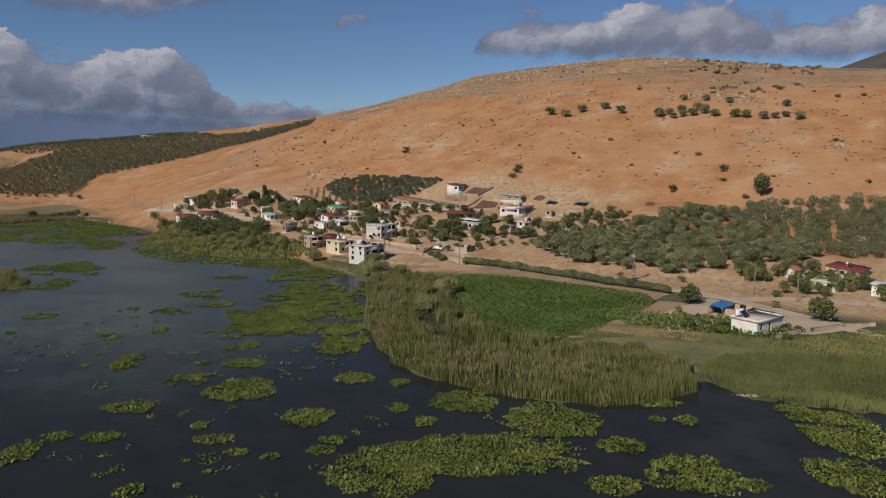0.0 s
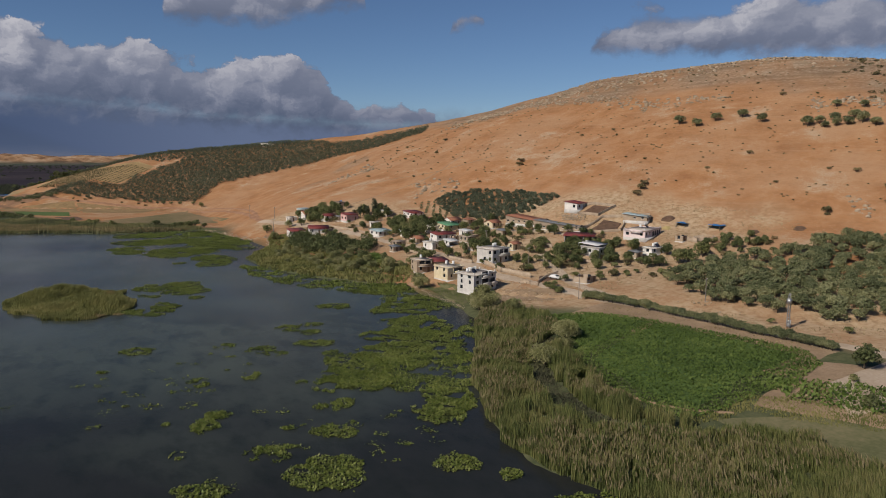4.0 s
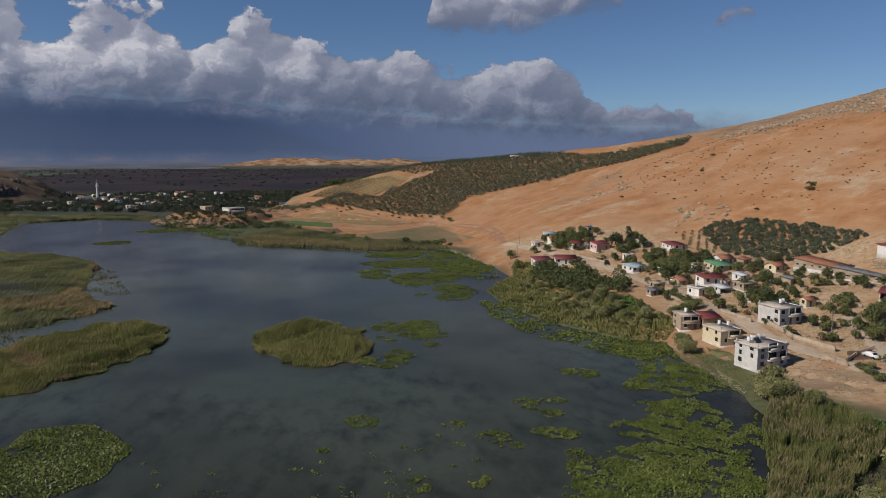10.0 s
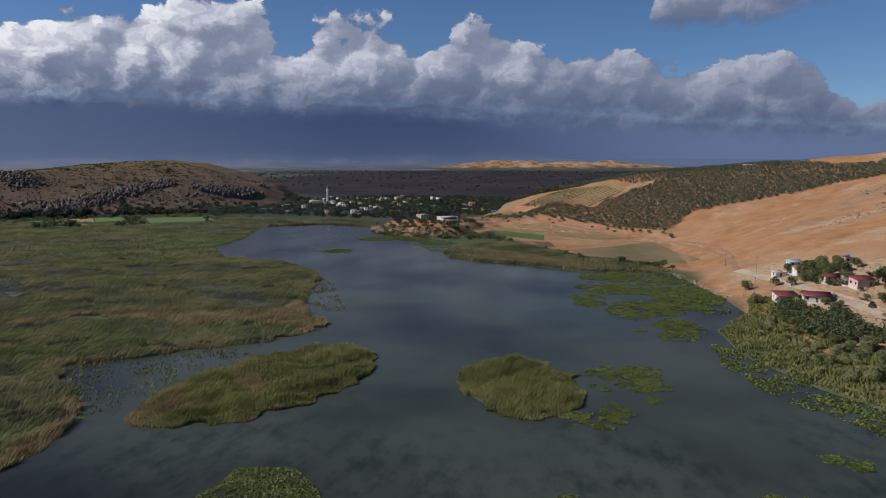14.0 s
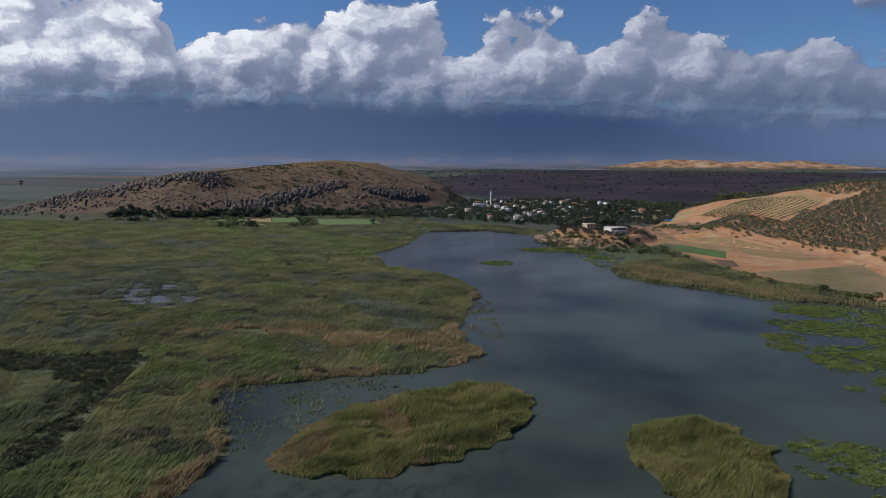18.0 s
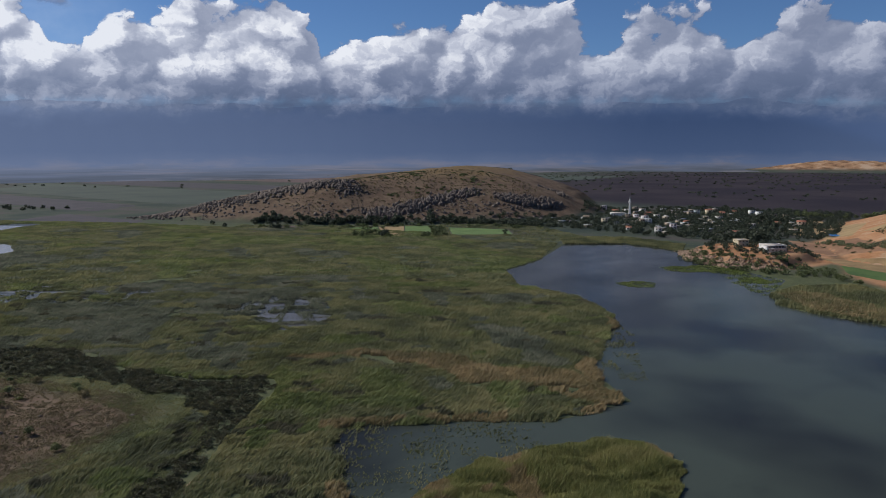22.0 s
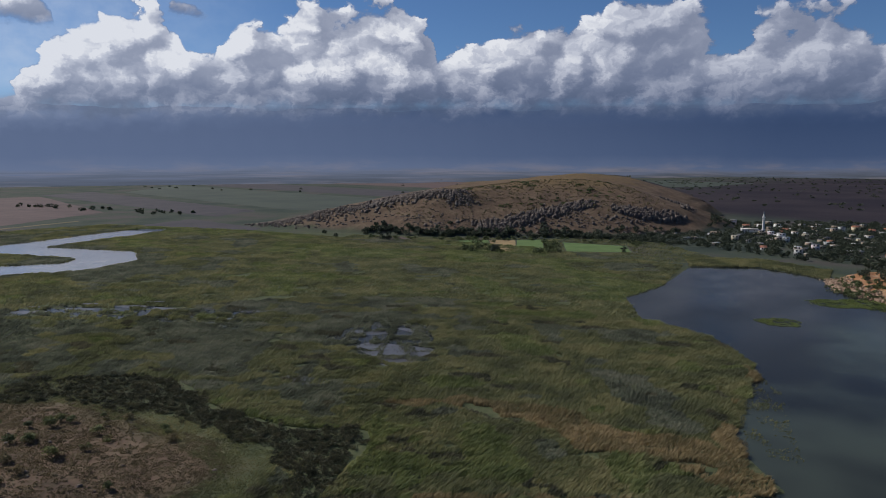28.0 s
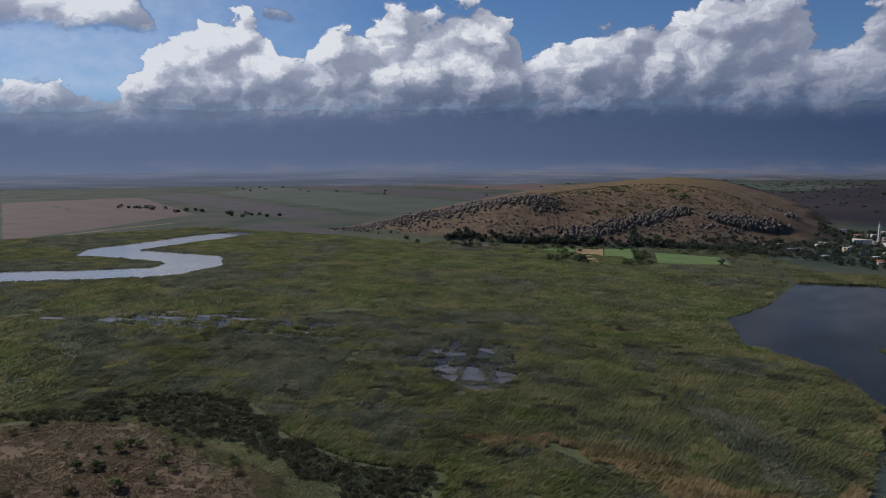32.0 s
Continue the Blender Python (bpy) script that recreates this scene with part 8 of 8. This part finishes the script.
def utility_pole(x, y, tall, arms, label):
    e = new("utility_pole")
    e.matrix_world = pose(x, y, float(height(x, y)), 0, 0, 30)
    tagged(e, label, "pole", "utility poles")
    ang = np.linspace(0, 2 * math.pi, 9)[:-1]
    v = [(r * math.cos(k), r * math.sin(k), z) for z, r in ((-0.6, 0.16), (tall, 0.1)) for k in ang]
    part("shaft", v, [np.array([[i, (i + 1) % 8, 8 + (i + 1) % 8, 8 + i] for i in range(8)]), np.array([list(range(8, 16))])], M_POLE, e)
    for k in range(arms):
        arm = box_part("crossarm", (-0.9, -0.06, tall - 0.5 - k * 0.7, 0.9, 0.06, tall - 0.38 - k * 0.7), M_POLE, e)
        for u in (-0.8, 0.0, 0.8):
            box_part("insulator", (u - 0.05, -0.05, tall - 0.38 - k * 0.7, u + 0.05, 0.05, tall - 0.2 - k * 0.7), M_TANK, arm)


for x, y, h_, a_ in [(158, 40, 8, 1), (159, 29, 7.5, 1), (93, 404, 9, 1), (88, 330, 9, 1), (134, 163, 8.5, 2), (140, 201, 8, 1), (128, 128, 8, 1), (151, 100, 7, 1), (100, 372, 8, 1)]:
    utility_pole(x, y, h_, a_, "weathered wooden utility pole with crossarm")


def transformer(x, y):
    e = new("transformer_pole")
    e.matrix_world = pose(x, y, float(height(x, y)), 0, 0, 20)
    tagged(e, "steel lattice pole with transformer and switch box", "pole", "utility poles")
    for ox, oy in ((-0.35, -0.35), (0.35, -0.35), (0.35, 0.35), (-0.35, 0.35)):
        v = [(ox * q + sx * 0.05, oy * q + sy * 0.05, z) for z, q in ((-0.5, 1.0), (9.0, 0.5)) for sx, sy in ((-1, -1), (1, -1), (1, 1), (-1, 1))]
        part("leg", v, [np.array([[0, 1, 5, 4], [1, 2, 6, 5], [2, 3, 7, 6], [3, 0, 4, 7]])], M_STEEL, e)
    for k in range(8):
        z = 0.6 + k
        q = 0.35 * (1 - 0.5 * z / 9)
        box_part("brace", (-q, -q, z, q, q, z + 0.07), M_STEEL, e)
    box_part("transformer", (-0.6, -0.5, 6.3, 0.6, 0.5, 7.5), M_STEEL, e, "grey transformer tank")
    box_part("switch_box", (0.35, -0.4, 0.2, 1.1, 0.4, 1.9), M_TANK, e, "white switch box at its foot")
    box_part("crossarm", (-1.3, -0.08, 8.3, 1.3, 0.08, 8.45), M_STEEL, e)


transformer(150, 73)


def car(x, y, turn, material, label):
    e = new("car")
    e.matrix_world = pose(x, y, float(height(x, y)) + 0.14, 0, 0, turn)
    tagged(e, label, "car", "parked vehicles")
    prof = [(0, 0.35), (0, 0.85), (0.9, 0.95), (1.4, 1.42), (3.2, 1.42), (3.9, 0.92), (4.3, 0.85), (4.3, 0.35)]
    v = [(px, side, pz) for side in (0, 1.7) for px, pz in prof]
    n = len(prof)
    part("body", v, [np.array([[i, (i + 1) % n, n + (i + 1) % n, n + i] for i in range(n)]), np.array([list(range(n))[::-1], list(range(n, 2 * n))])], material, e)
    for nm, q in (("windscreen", [(0.96, 0.15, 1.0), (0.96, 1.55, 1.0), (1.38, 1.5, 1.38), (1.38, 0.2, 1.38)]), ("rear_window", [(3.27, 0.2, 1.38), (3.27, 1.5, 1.38), (3.84, 1.55, 0.98), (3.84, 0.15, 0.98)])):
        part(nm, [(a - (0.02 if nm == "windscreen" else -0.02), b, c + 0.02) for a, b, c in q], [np.array([[0, 1, 2, 3]])], M_GLASS, e)
    for wx in (0.85, 3.4):
        for wy in (-0.02, 1.54):
            ang = np.linspace(0, 2 * math.pi, 13)[:-1]
            v = [(wx + 0.31 * math.cos(k), yy, 0.3 + 0.31 * math.sin(k)) for yy in (wy, wy + 0.18) for k in ang]
            part("wheel", v, [np.array([[i, (i + 1) % 12, 12 + (i + 1) % 12, 12 + i] for i in range(12)]), np.array([list(range(12))[::-1], list(range(12, 24))])], M_DARK, e)


car(136.5, 147.5, 100, M_TANK, "small white car parked on the lane")
car(129.5, 247, 30, M_TANK, "white car parked in a village yard")

# the far village and its minaret
FAR = scatter([(-400, 830), (-370, 800), (-300, 790), (-200, 760), (-160, 750), (-90, 850), (-110, 1080), (-260, 1120), (-370, 1020), (-350, 900)], 0.0024)
for k, (x, y) in enumerate(FAR[:120]):
    w_, d_ = rng.uniform(5, 8.5), rng.uniform(4, 6.5)
    st = 1 if rng.random() < 0.85 else 2
    e = new("house")
    g = float(height(x, y))
    e.matrix_world = pose(x, y, g, 0, 0, rng.uniform(10, 60))
    tagged(e, "small village house far beyond the lake", "house", "far village houses")
    wm = (M_BLOCK, M_WHITE, M_BLOCK, M_CONCRETE, M_CREAM, M_BLOCK, M_PALEPINK)[k % 7]
    h_ = 2.7 * st
    box_part("wall", (0, 0, -0.6, w_, d_, h_), wm, e)
    if k % 11 == 0:
        part("roof", [(-0.5, -0.5, h_), (w_ + 0.5, -0.5, h_), (w_ + 0.5, d_ + 0.5, h_), (-0.5, d_ + 0.5, h_), (-0.5, d_ / 2, h_ + 1.8), (w_ + 0.5, d_ / 2, h_ + 1.8)], [np.array([[0, 1, 5, 4], [2, 3, 4, 5]]), np.array([[1, 2, 5], [3, 0, 4]])], M_ROOF_TILE, e, "tiled pitched roof")
    else:
        box_part("roof", (-0.3, -0.3, h_, w_ + 0.3, d_ + 0.3, h_ + 0.3), (M_DECK, M_ROOF_GREY, M_CONCRETE, M_ROOF_WHITE, M_BLOCK)[k % 5], e, "flat roof")
    for s_ in range(st):
        for u in (0.2, 0.62):
            box_part("window", (w_ * u, -0.03, s_ * 2.9 + 0.9, w_ * u + 1.5, 0.05, s_ * 2.9 + 2.3), M_GLASS, e)


def minaret(x, y):
    e = new("minaret")
    e.matrix_world = pose(x, y, float(height(x, y)))
    tagged(e, "slender white minaret over the far village", "minaret")
    ang = np.linspace(0, 2 * math.pi, 17)[:-1]

    def drum(nm, prof, mat, label=""):
        v = [(r * math.cos(k), r * math.sin(k), z) for z, r in prof for k in ang]
        f = [[i * 16 + k, i * 16 + (k + 1) % 16, i * 16 + 16 + (k + 1) % 16, i * 16 + 16 + k] for i in range(len(prof) - 1) for k in range(16)]
        part(nm, v, [np.array(f)], mat, e, label)

    drum("base", [(-1, 2.0), (5, 2.0), (6.5, 1.35)], M_WHITE)
    drum("shaft", [(6.4, 1.35), (19, 1.15)], M_WHITE)
    drum("gallery", [(18.6, 1.2), (19.4, 1.9), (20.4, 1.9), (20.4, 1.75), (19.5, 1.75)], M_WHITE)
    drum("lantern", [(19.4, 1.0), (23.5, 0.95)], M_WHITE)
    drum("spire", [(23.4, 1.15), (27.6, 0.05)], M_ROOF_GREY, "pointed grey spire")


minaret(-303, 946)
mosque = house("mosque", "white mosque with broad flat roof", -322, 930, 25, 18, 14, 2, M_WHITE, sh=3.2, group="", category="mosque", seed=50)
